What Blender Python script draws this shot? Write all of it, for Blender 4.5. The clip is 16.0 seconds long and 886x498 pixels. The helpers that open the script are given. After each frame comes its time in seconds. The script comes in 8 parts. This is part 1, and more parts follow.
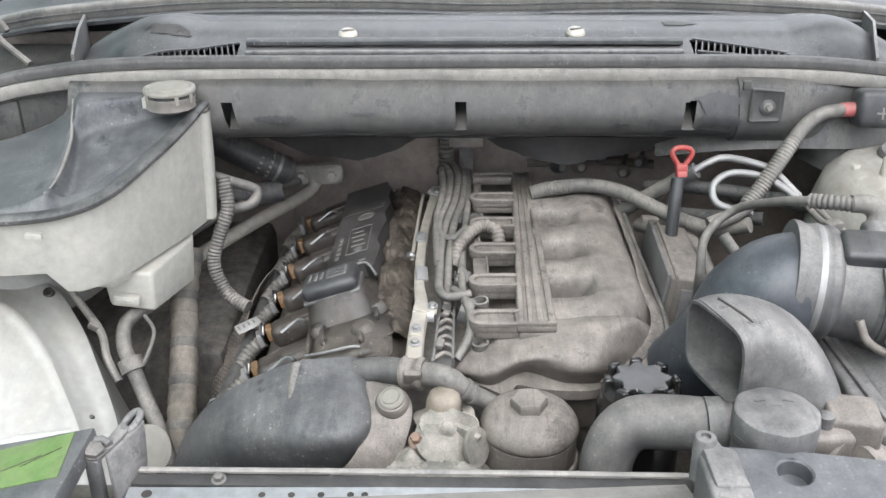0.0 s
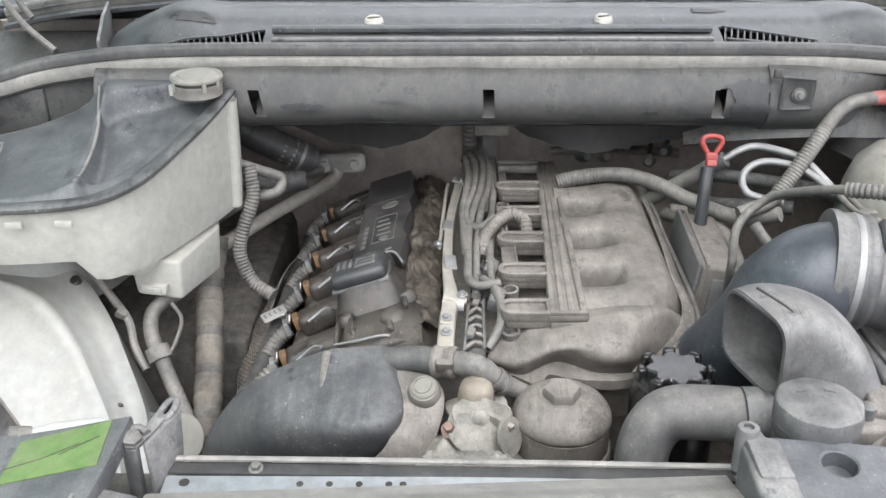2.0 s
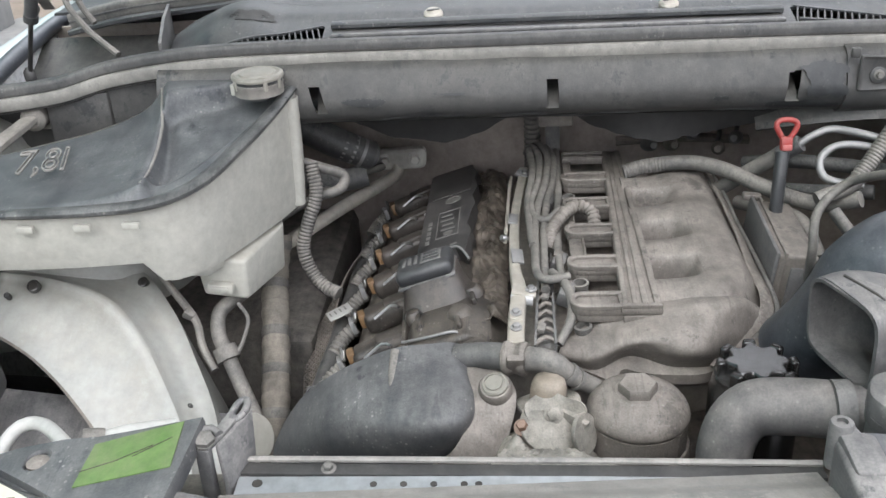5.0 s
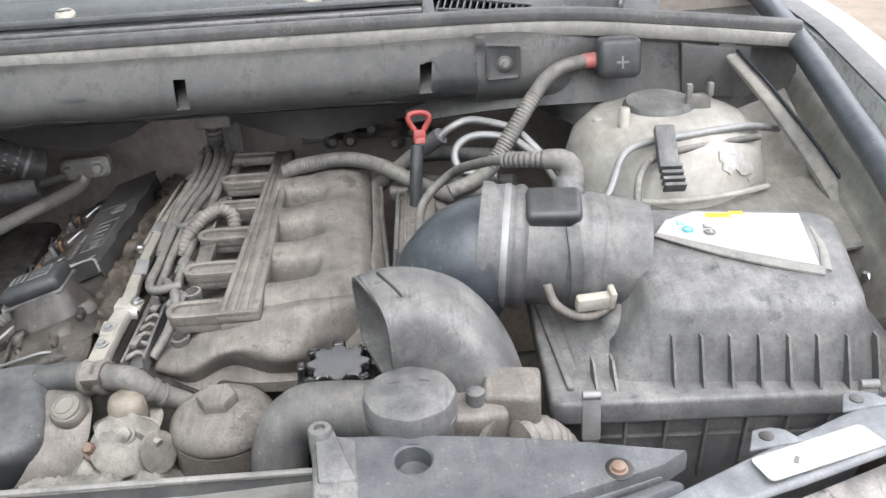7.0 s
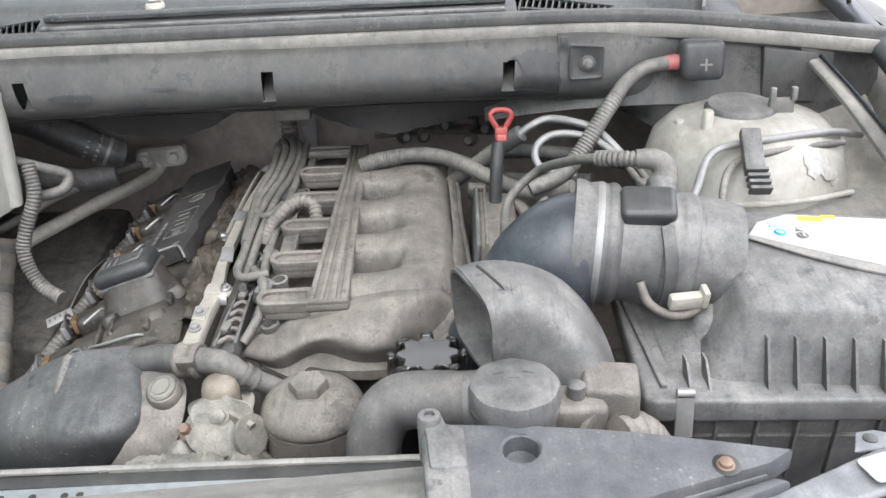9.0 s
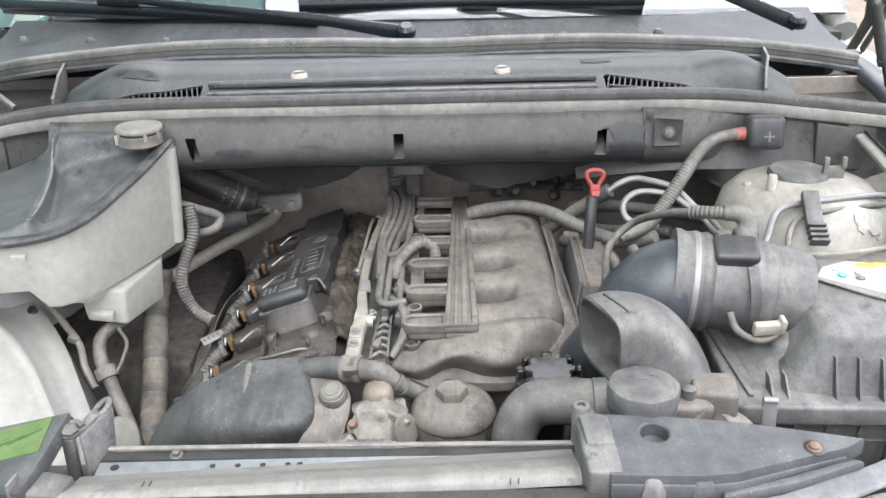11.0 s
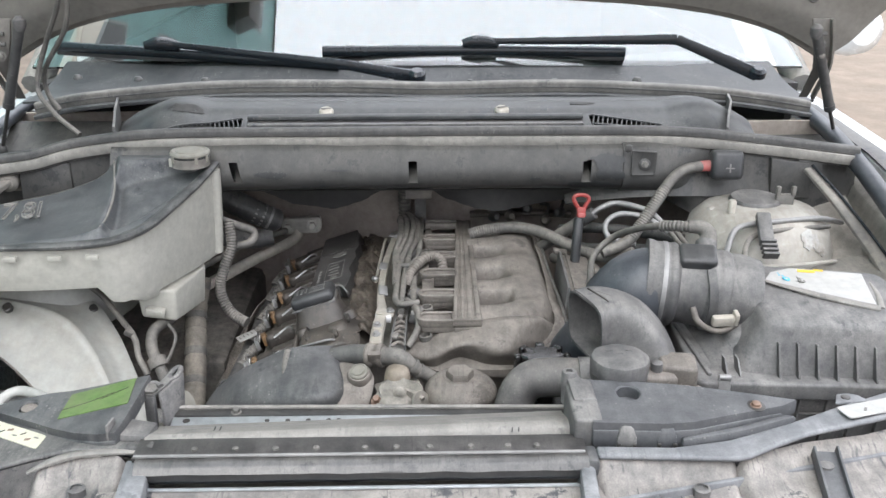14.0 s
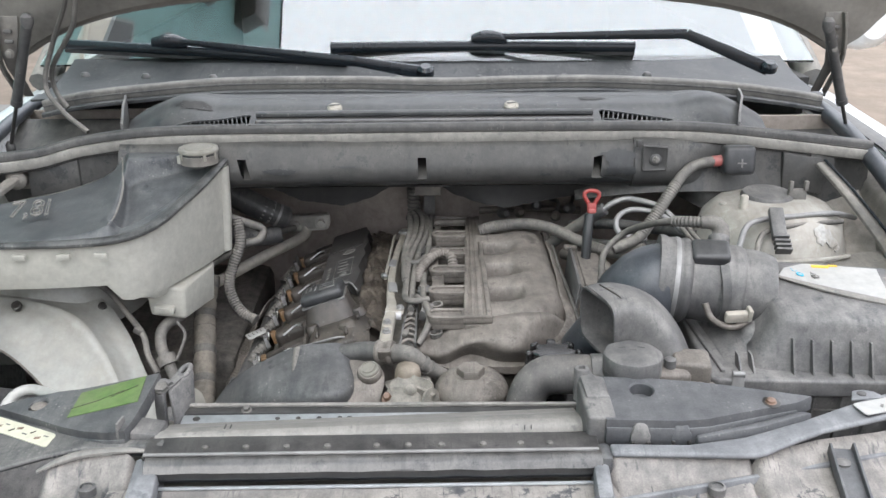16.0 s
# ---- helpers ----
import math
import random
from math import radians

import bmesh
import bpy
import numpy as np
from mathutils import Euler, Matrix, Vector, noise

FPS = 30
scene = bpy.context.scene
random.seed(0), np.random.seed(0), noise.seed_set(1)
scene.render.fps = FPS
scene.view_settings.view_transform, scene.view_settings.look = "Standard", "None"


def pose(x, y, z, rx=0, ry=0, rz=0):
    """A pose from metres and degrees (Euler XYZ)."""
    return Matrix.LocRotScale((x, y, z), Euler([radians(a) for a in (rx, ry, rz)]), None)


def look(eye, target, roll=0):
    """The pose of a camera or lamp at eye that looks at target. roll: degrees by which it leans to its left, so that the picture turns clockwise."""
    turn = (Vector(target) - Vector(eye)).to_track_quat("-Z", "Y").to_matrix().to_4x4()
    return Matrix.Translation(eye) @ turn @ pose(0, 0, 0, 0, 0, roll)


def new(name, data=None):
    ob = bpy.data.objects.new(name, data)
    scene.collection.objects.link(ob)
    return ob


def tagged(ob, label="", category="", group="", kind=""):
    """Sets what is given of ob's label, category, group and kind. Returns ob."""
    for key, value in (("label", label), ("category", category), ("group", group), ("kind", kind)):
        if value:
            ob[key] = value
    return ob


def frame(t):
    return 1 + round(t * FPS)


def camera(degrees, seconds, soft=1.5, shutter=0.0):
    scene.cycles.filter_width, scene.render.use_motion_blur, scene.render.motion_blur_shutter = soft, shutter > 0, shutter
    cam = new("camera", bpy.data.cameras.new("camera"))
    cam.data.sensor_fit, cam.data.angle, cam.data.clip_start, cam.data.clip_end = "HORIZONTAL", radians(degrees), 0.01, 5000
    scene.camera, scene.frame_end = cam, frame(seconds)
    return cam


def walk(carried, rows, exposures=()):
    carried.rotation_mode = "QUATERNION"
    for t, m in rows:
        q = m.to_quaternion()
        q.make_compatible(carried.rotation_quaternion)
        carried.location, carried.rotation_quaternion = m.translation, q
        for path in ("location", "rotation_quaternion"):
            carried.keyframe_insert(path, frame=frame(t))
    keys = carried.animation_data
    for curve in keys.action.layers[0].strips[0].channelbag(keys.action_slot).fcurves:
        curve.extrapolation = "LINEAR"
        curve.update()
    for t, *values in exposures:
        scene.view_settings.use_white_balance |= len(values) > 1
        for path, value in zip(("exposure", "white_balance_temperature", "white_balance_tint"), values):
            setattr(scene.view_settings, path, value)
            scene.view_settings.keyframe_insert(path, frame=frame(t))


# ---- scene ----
cam = camera(50.52, 16.0)
# seconds, eye x y z, yaw, pitch, roll in degrees
ROWS = [
    (0, 0.0000, 0.0000, 1.5000, 0.00, -26.00, 0.00),
    (0.5, 0.0028, -0.0016, 1.4999, -0.11, -26.19, 0.05),
    (1, 0.0050, -0.0036, 1.5005, -0.03, -26.03, -0.19),
    (1.5, -0.0014, -0.0035, 1.5003, -0.11, -26.08, -0.11),
    (2, -0.0252, 0.0050, 1.4965, 0.46, -26.64, -0.07),
    (2.5, -0.0794, 0.0202, 1.4911, 2.17, -27.31, -0.08),
    (3, -0.1304, 0.0327, 1.4853, 3.71, -28.10, -0.49),
    (3.2, -0.1485, 0.0415, 1.4861, 4.14, -28.55, -0.83),
    (5.3, 0.0097, 0.0167, 1.4852, 3.87, -26.52, -3.46),
    (5.5, 0.0445, 0.0151, 1.4826, 3.45, -26.48, -3.69),
    (6, 0.1170, 0.0213, 1.4797, 2.32, -26.86, -3.90),
    (6.5, 0.1924, 0.0379, 1.4717, -0.09, -27.09, -3.31),
    (7, 0.2554, 0.0509, 1.4635, -3.10, -27.27, -2.93),
    (7.5, 0.2806, 0.0728, 1.4529, -3.96, -28.18, -3.20),
    (8, 0.2717, 0.0751, 1.4537, -4.07, -28.73, -3.35),
    (8.5, 0.2358, 0.0614, 1.4597, -3.59, -28.01, -2.33),
    (9, 0.1978, 0.0412, 1.4669, -1.11, -27.21, -2.18),
    (9.5, 0.1603, 0.0264, 1.4754, 0.07, -27.63, -2.32),
    (9.7, 0.1435, 0.0175, 1.4805, 0.49, -27.61, -2.16),
    (11.8, 0.0504, -0.2982, 1.5612, -1.25, -20.84, -0.37),
    (12, 0.0552, -0.3376, 1.5637, -0.98, -20.35, -0.30),
    (12.5, 0.0518, -0.3638, 1.5677, -0.97, -19.12, -0.05),
    (13, 0.0377, -0.3608, 1.5682, -1.49, -18.48, -0.09),
    (13.5, 0.0313, -0.3551, 1.5600, -1.43, -19.51, -0.09),
    (14, 0.0287, -0.3474, 1.5598, -1.66, -20.72, 0.21),
    (14.5, 0.0261, -0.3495, 1.5603, -1.57, -20.57, 0.20),
    (15, 0.0246, -0.3487, 1.5567, -1.60, -20.47, 0.09),
    (15.5, 0.0257, -0.3457, 1.5548, -1.39, -20.73, -0.16),
    (16, 0.0242, -0.3399, 1.5557, -1.22, -20.88, -0.14),
]


def aimed(x, y, z, yaw, pitch, roll):
    a, b = radians(yaw), radians(pitch)
    return look((x, y, z), (x - math.sin(a) * math.cos(b), y + math.cos(a) * math.cos(b), z + math.sin(b)), roll)


walk(cam, [(t, aimed(*p)) for t, *p in ROWS], [(0, 0.14), (3.2, 0.13), (5.3, -0.15), (5.7, -0.15), (6.3, 0.01), (7, 0.08), (8, 0.18), (9, 0.11), (9.7, 0.04), (11.8, 0.15), (12.0, 0.14), (12.5, 0.02), (13.0, -0.13), (13.6, -0.24), (15, -0.28), (16, -0.34)])

# ---- world and light: an overcast day ----
world = bpy.data.worlds.new("overcast_sky")
scene.world = world
world.use_nodes = True
wt = world.node_tree
sky = wt.nodes.new("ShaderNodeTexSky")
sky.sky_type, sky.sun_disc = "NISHITA", False
sky.sun_elevation, sky.sun_rotation = radians(55), radians(200)
sky.air_density, sky.dust_density = 1.0, 6.0
# cloud: brighter towards the zenith, as a covered sky is
spot = wt.nodes.new("ShaderNodeTexCoord")
rise = wt.nodes.new("ShaderNodeSeparateXYZ")
wt.links.new(spot.outputs["Generated"], rise.inputs[0])
grade = wt.nodes.new("ShaderNodeMapRange")
grade.inputs[1].default_value, grade.inputs[2].default_value = 0.0, 1.0
grade.inputs[3].default_value, grade.inputs[4].default_value = 0.34, 1.35
wt.links.new(rise.outputs[2], grade.inputs[0])
cloud = wt.nodes.new("ShaderNodeVectorMath")
cloud.operation = "SCALE"
cloud.inputs[0].default_value = (50.3, 51.6, 55.8)
wt.links.new(grade.outputs[0], cloud.inputs["Scale"])
veil = wt.nodes.new("ShaderNodeMix")
veil.data_type = "RGBA"
veil.inputs["Factor"].default_value = 0.88
wt.links.new(cloud.outputs[0], veil.inputs["B"])
wt.links.new(sky.outputs["Color"], veil.inputs["A"])
wt.links.new(veil.outputs["Result"], wt.nodes["Background"].inputs["Color"])
wt.nodes["Background"].inputs["Strength"].default_value = 0.1
sun = new("sun", bpy.data.lights.new("sun", "SUN"))
sun.data.energy, sun.data.angle, sun.data.color = 1.0, radians(25), (1.0, 0.97, 0.92)
sun.matrix_world = look((-1.0, -2.0, 4.0), (0, 0.9, 0.9))
scene.view_settings.exposure = 0.0


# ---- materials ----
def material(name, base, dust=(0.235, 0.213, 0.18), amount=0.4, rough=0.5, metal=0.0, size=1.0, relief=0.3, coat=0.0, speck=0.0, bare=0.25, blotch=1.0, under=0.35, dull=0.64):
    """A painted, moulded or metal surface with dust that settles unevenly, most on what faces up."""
    m = bpy.data.materials.new(name)
    m.use_nodes = True
    nt = m.node_tree
    b, link = nt.nodes["Principled BSDF"], nt.links.new
    tc = nt.nodes.new("ShaderNodeTexCoord")

    def noise_at(scale, detail, rugged=0.5):
        n = nt.nodes.new("ShaderNodeTexNoise")
        n.inputs["Roughness"].default_value = rugged
        n.inputs["Scale"].default_value, n.inputs["Detail"].default_value = scale / size, detail
        link(tc.outputs["Object"], n.inputs["Vector"])
        return n.outputs["Fac"]

    def calc(kind, a, c, clamp=False):
        n = nt.nodes.new("ShaderNodeMath")
        n.operation, n.use_clamp = kind, clamp
        for i, v in enumerate((a, c)):
            if isinstance(v, (int, float)):
                n.inputs[i].default_value = v
            else:
                link(v, n.inputs[i])
        return n.outputs[0]

    def ramp(v, lo, hi, a=0.0, c=1.0):
        n = nt.nodes.new("ShaderNodeMapRange")
        link(v, n.inputs[0])
        for i, w in enumerate((lo, hi, a, c)):
            n.inputs[i + 1].default_value = w
        return n.outputs[0]

    def mix(f, a, c):
        n = nt.nodes.new("ShaderNodeMix")
        n.data_type = "RGBA"
        link(f, n.inputs["Factor"])
        for key, v in (("A", a), ("B", c)):
            if isinstance(v, tuple):
                n.inputs[key].default_value = (*v, 1)
            else:
                link(v, n.inputs[key])
        return n.outputs["Result"]

    wide, mid, fine = noise_at(16, 8, 0.66), noise_at(85, 6, 0.62), noise_at(520, 3)
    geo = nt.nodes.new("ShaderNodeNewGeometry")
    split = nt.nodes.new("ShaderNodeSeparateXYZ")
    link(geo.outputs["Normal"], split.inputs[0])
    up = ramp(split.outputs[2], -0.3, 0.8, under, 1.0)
    patch = calc("ADD", ramp(wide, 0.36, 0.64, 1 - 0.42 * blotch, 1 + 0.2 * blotch), ramp(mid, 0.34, 0.66, -0.15 * blotch, 0.12 * blotch))
    patch = calc("ADD", patch, ramp(fine, 0.36, 0.64, -0.06 * blotch, 0.05 * blotch))
    stretch = nt.nodes.new("ShaderNodeMapping")
    stretch.inputs["Scale"].default_value = (1.0, 0.12, 0.5)
    stretch.inputs["Rotation"].default_value = (0.2, 0.3, 0.5)
    link(tc.outputs["Object"], stretch.inputs["Vector"])
    smear = nt.nodes.new("ShaderNodeTexNoise")
    smear.inputs["Scale"].default_value, smear.inputs["Detail"].default_value = 90 / size, 4
    link(stretch.outputs[0], smear.inputs["Vector"])
    patch = calc("ADD", patch, ramp(smear.outputs["Fac"], 0.36, 0.64, -0.14 * blotch, 0.12 * blotch))
    if bare:
        rubbed = calc("MAXIMUM", ramp(noise_at(15, 10, 0.7), 0.575, 0.615), ramp(smear.outputs["Fac"], 0.62, 0.70, 0.0, 0.7))
        patch = calc("SUBTRACT", patch, calc("MULTIPLY", rubbed, bare))
        for turn, seed in (((0.1, 0.25, 0.55), 0.0), ((0.35, -0.2, -0.8), 3.0)):
            rake = nt.nodes.new("ShaderNodeMapping")
            rake.inputs["Scale"].default_value = (1.0, 0.035, 0.4)
            rake.inputs["Rotation"].default_value = turn
            rake.inputs["Location"].default_value = (seed, seed, 0)
            link(tc.outputs["Object"], rake.inputs["Vector"])
            hair = nt.nodes.new("ShaderNodeTexNoise")
            hair.inputs["Scale"].default_value, hair.inputs["Detail"].default_value = 330 / size, 2
            link(rake.outputs[0], hair.inputs["Vector"])
            scored = calc("MULTIPLY", ramp(hair.outputs["Fac"], 0.63, 0.69), ramp(wide, 0.44, 0.56))
            patch = calc("SUBTRACT", patch, calc("MULTIPLY", scored, 0.55 * bare))
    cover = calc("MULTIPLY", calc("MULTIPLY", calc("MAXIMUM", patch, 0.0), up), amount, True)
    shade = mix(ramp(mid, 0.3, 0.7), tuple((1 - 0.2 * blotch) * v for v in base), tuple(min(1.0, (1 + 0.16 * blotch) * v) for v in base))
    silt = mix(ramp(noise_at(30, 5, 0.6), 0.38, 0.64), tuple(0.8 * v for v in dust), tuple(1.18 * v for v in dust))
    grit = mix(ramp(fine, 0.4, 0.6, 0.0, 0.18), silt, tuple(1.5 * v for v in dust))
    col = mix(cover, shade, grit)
    if speck:
        drops = nt.nodes.new("ShaderNodeTexVoronoi")
        drops.inputs["Scale"].default_value = 210 / size
        link(tc.outputs["Object"], drops.inputs["Vector"])
        gate = nt.nodes.new("ShaderNodeSeparateColor")
        link(drops.outputs["Color"], gate.inputs[0])
        dots = calc("MULTIPLY", ramp(calc("ADD", drops.outputs["Distance"], ramp(fine, 0.3, 0.7, -0.08, 0.08)), 0.20, 0.32, 1.0, 0.0), ramp(gate.outputs[0], 0.55, 0.95))
        clumps = ramp(noise_at(16, 4, 0.6), 0.44, 0.60)
        col = mix(calc("MULTIPLY", calc("MULTIPLY", dots, clumps), 0.6 * speck), col, (0.38, 0.365, 0.335))
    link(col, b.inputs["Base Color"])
    link(ramp(calc("ADD", cover, calc("MULTIPLY", mid, 0.15)), 0.0, 0.8, rough, dull), b.inputs["Roughness"])
    if metal:
        link(ramp(cover, 0.2, 0.8, metal, 0.0), b.inputs["Metallic"])
    b.inputs["Coat Weight"].default_value = coat
    b.inputs["Coat Roughness"].default_value = 0.25
    bump = nt.nodes.new("ShaderNodeBump")
    bump.inputs["Strength"].default_value, bump.inputs["Distance"].default_value = relief, 0.0012
    link(calc("ADD", calc("MULTIPLY", mid, 0.7), calc("MULTIPLY", fine, 0.4)), bump.inputs["Height"])
    link(bump.outputs[0], b.inputs["Normal"])
    return m


BLACK = material("black_plastic_dusty", (0.024, 0.026, 0.03), dust=(0.21, 0.202, 0.185), amount=0.5, rough=0.36, bare=0.5, speck=0.4)
GREY = material("grey_plastic_dusty", (0.04, 0.042, 0.047), dust=(0.225, 0.215, 0.2), amount=0.72, rough=0.42, bare=0.6, speck=0.4)
SMOOTH = material("black_plastic_wiped", (0.018, 0.023, 0.031), dust=(0.227, 0.235, 0.244), amount=0.28, rough=0.3, speck=0.5, bare=0.3, blotch=0.9)
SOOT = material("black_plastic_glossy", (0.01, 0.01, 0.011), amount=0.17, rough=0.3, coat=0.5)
RUBBER = material("rubber_seal", (0.022, 0.024, 0.027), dust=(0.17, 0.163, 0.15), amount=0.55, rough=0.45, bare=0.5, speck=0.4)
PALE_RUBBER = material("rubber_seal_pale", (0.05, 0.05, 0.048), dust=(0.175, 0.165, 0.149), amount=0.9, rough=0.6, bare=0.6)
HOSE = material("rubber_hose_dusty", (0.04, 0.041, 0.042), dust=(0.218, 0.202, 0.178), amount=0.9, rough=0.55, bare=0.4)
TAPED = material("fabric_taped_hose", (0.12, 0.11, 0.095), dust=(0.302, 0.269, 0.223), amount=0.8, rough=0.85, relief=0.6, dull=0.9)
INTAKE = material("intake_plastic_dusty", (0.05, 0.045, 0.04), dust=(0.214, 0.191, 0.167), amount=0.95, rough=0.52, bare=0.5, speck=0.5, relief=0.9, blotch=0.85)
HEAD = material("oily_cast_cover", (0.016, 0.015, 0.015), dust=(0.15, 0.128, 0.105), amount=0.55, rough=0.26, bare=1.0, speck=0.5, blotch=1.3)
DECAL = material("cover_plate_black", (0.012, 0.012, 0.013), amount=0.42, blotch=1.4, bare=0.6, rough=0.32, dust=(0.16, 0.15, 0.14))
SLUDGE = material("oily_brown_sludge", (0.02, 0.016, 0.013), dust=(0.17, 0.143, 0.115), amount=0.60, rough=0.30, relief=0.9, blotch=1.5, bare=0.8)
# real dust, raised further to put the sky's reflection into the colour
CHAIN = material("front_cover_black", (0.022, 0.025, 0.030), dust=(0.20, 0.196, 0.188), amount=0.54, rough=0.30, speck=0.9, bare=0.5, blotch=1.0)
COIL = material("coil_plastic_brown", (0.026, 0.023, 0.021), dust=(0.14, 0.119, 0.1), amount=0.45, rough=0.34, blotch=1.2, speck=0.5, bare=0.6)
ALLOY = material("cast_alloy_stained", (0.17, 0.165, 0.15), dust=(0.30, 0.275, 0.235), amount=0.8, rough=0.45, metal=0.5, relief=1.6, blotch=1.5, bare=0.5, speck=0.6)
STEEL = material("bright_steel", (0.5, 0.5, 0.5), amount=0.2, rough=0.3, metal=1.0)
ZINC = material("zinc_plated_strip", (0.56, 0.59, 0.61), amount=0.18, rough=0.4, metal=0.75)
RAIL = material("cream_metal_rail", (0.5, 0.475, 0.42), dust=(0.3, 0.265, 0.215), amount=0.62, rough=0.38, metal=0.4, blotch=1.3)
TANK = material("translucent_white_tank", (0.42, 0.415, 0.372), dust=(0.252, 0.235, 0.197), amount=0.5, rough=0.4, blotch=0.8)
LID = material("tank_lid_black", (0.018, 0.022, 0.028), dust=(0.19, 0.195, 0.19), amount=0.5, rough=0.26, bare=0.5, blotch=1.0, speck=0.5)
PAINT = material("white_car_paint", (0.72, 0.74, 0.74), amount=0.12, rough=0.2, coat=1.0, relief=0.05, blotch=0.3, bare=0.0)
INNER = material("white_inner_paint_dirty", (0.38, 0.39, 0.365), dust=(0.252, 0.231, 0.193), amount=0.52, rough=0.35, coat=0.4, blotch=0.9)
PRIMER = material("grey_painted_steel_dusty", (0.1, 0.1, 0.096), dust=(0.227, 0.21, 0.183), amount=0.85, rough=0.55, bare=0.5)
TOWER = material("strut_tower_cream_dusty", (0.46, 0.45, 0.41), dust=(0.26, 0.235, 0.2), amount=0.8, rough=0.46, coat=0.2, blotch=1.1)
PANEL = material("bulkhead_panel_grey", (0.03, 0.031, 0.032), dust=(0.110, 0.105, 0.095), amount=0.70, rough=0.45, bare=0.9, speck=0.12)
UNDER = material("black_underbody", (0.05, 0.047, 0.043), dust=(0.25, 0.227, 0.197), amount=0.7, rough=0.6, blotch=1.4)
DARK = material("dark_underbody", (0.08, 0.073, 0.065), dust=(0.25, 0.222, 0.19), amount=0.8, rough=0.8, dull=0.85)
FIRE = material("firewall_mat_brown", (0.29, 0.255, 0.225), dust=(0.43, 0.375, 0.33), amount=0.9, rough=0.85, relief=0.7, dull=0.9)
COWL = material("cowl_cover_plastic", (0.022, 0.025, 0.028), dust=(0.105, 0.104, 0.099), amount=0.56, rough=0.36, bare=0.9, blotch=1.2, speck=0.6)
SCUT = material("scuttle_plastic_dark", (0.016, 0.018, 0.020), dust=(0.105, 0.104, 0.1), amount=0.34, rough=0.46, bare=1.0, blotch=1.3, speck=0.6)
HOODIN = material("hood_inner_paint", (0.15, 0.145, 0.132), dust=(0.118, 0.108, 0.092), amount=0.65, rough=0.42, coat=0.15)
TRIM = material("radiator_trim_plastic", (0.032, 0.035, 0.041), dust=(0.18, 0.179, 0.178), amount=0.52, rough=0.42, bare=0.3, blotch=0.8, speck=0.5)
SHELL = material("headlight_shell_dusty", (0.06, 0.062, 0.066), dust=(0.27, 0.248, 0.225), amount=0.88, rough=0.6, bare=1.0)
RED = material("red_plastic", (0.3, 0.02, 0.018), amount=0.3, rough=0.35)
PINK = material("faded_red_rubber", (0.4, 0.09, 0.085), amount=0.35, rough=0.5)
GREEN = material("green_label", (0.1, 0.19, 0.045), dust=(0.15, 0.175, 0.09), amount=0.6, rough=0.4, blotch=1.5)
LABEL = material("white_label", (0.45, 0.45, 0.435), amount=0.3, rough=0.35, blotch=0.8, bare=0.0)
INK = material("label_ink_dark", (0.05, 0.05, 0.05), amount=0.05, rough=0.5)
CYAN = material("label_ink_cyan", (0.05, 0.42, 0.6), amount=0.05, rough=0.5)
CREAMLABEL = material("cream_paper_label", (0.66, 0.64, 0.50), amount=0.18, rough=0.45, blotch=0.6, bare=0.0)
YELLOW = material("label_ink_yellow", (0.75, 0.5, 0.04), amount=0.05, rough=0.5)
GREYTEXT = material("printed_grey_marks", (0.15, 0.15, 0.145), amount=0.3, rough=0.5)
CLIP = material("coil_clip_ochre", (0.17, 0.092, 0.036), dust=(0.17, 0.125, 0.085), amount=0.5, rough=0.42)
COPPER = material("rusty_bolt", (0.2, 0.12, 0.085), dust=(0.26, 0.2, 0.16), amount=0.6, rough=0.6, metal=0.3)
WHITEP = material("white_painted_pipe", (0.5, 0.5, 0.475), dust=(0.3, 0.28, 0.25), amount=0.4, rough=0.4)
EARTH = material("packed_earth", (0.16, 0.122, 0.092), dust=(0.2, 0.162, 0.128), amount=0.7, rough=0.95, size=12.0, relief=1.0, dull=0.95, bare=0.0)
CONCRETE = material("grey_weathered_boards", (0.13, 0.135, 0.138), amount=0.4, rough=0.8, size=4.0, dull=0.9)
TEAL = material("teal_facade", (0.30, 0.55, 0.54), amount=0.05, rough=0.6, size=40.0)
CABIN = material("dark_cabin", (0.02, 0.02, 0.02), amount=0.1, rough=0.8)
BLADE = material("wiper_black", (0.006, 0.011, 0.016), amount=0.03, rough=0.2, coat=0.1)
BOXLID = material("air_box_plastic_dusty", (0.040, 0.042, 0.047), dust=(0.25, 0.240, 0.226), amount=0.66, rough=0.40, bare=0.45, blotch=1.1, speck=0.35)
# pale top: dust, and the sky's reflection painted in with it
ROLL = material("black_painted_roll", (0.012, 0.013, 0.015), dust=(0.28, 0.262, 0.235), amount=0.22, rough=0.25, coat=0.4, bare=0.6, under=0.0, blotch=1.2)
HOSEGREY = material("speckled_hose", (0.05, 0.052, 0.056), dust=(0.2, 0.184, 0.168), amount=0.8, rough=0.5, speck=1.0)

SLAM = material("front_panel_grey_paint", (0.10, 0.105, 0.115), dust=(0.24, 0.242, 0.245), amount=0.75, rough=0.4, bare=0.6, speck=0.4)
CLAMP = material("dull_clamp_steel", (0.3, 0.3, 0.3), dust=(0.26, 0.25, 0.235), amount=0.6, rough=0.34, metal=0.6)
STRIP = material("scuffed_pale_strip", (0.17, 0.164, 0.153), dust=(0.275, 0.258, 0.233), amount=0.66, rough=0.45, bare=0.9, speck=0.5)
CREAM = material("cream_cap_dirty", (0.27, 0.26, 0.225), dust=(0.19, 0.176, 0.148), amount=0.6, rough=0.42)
GLOSS = material("glossy_black_cap", (0.008, 0.008, 0.009), amount=0.06, rough=0.16, coat=0.5, bare=0.0)
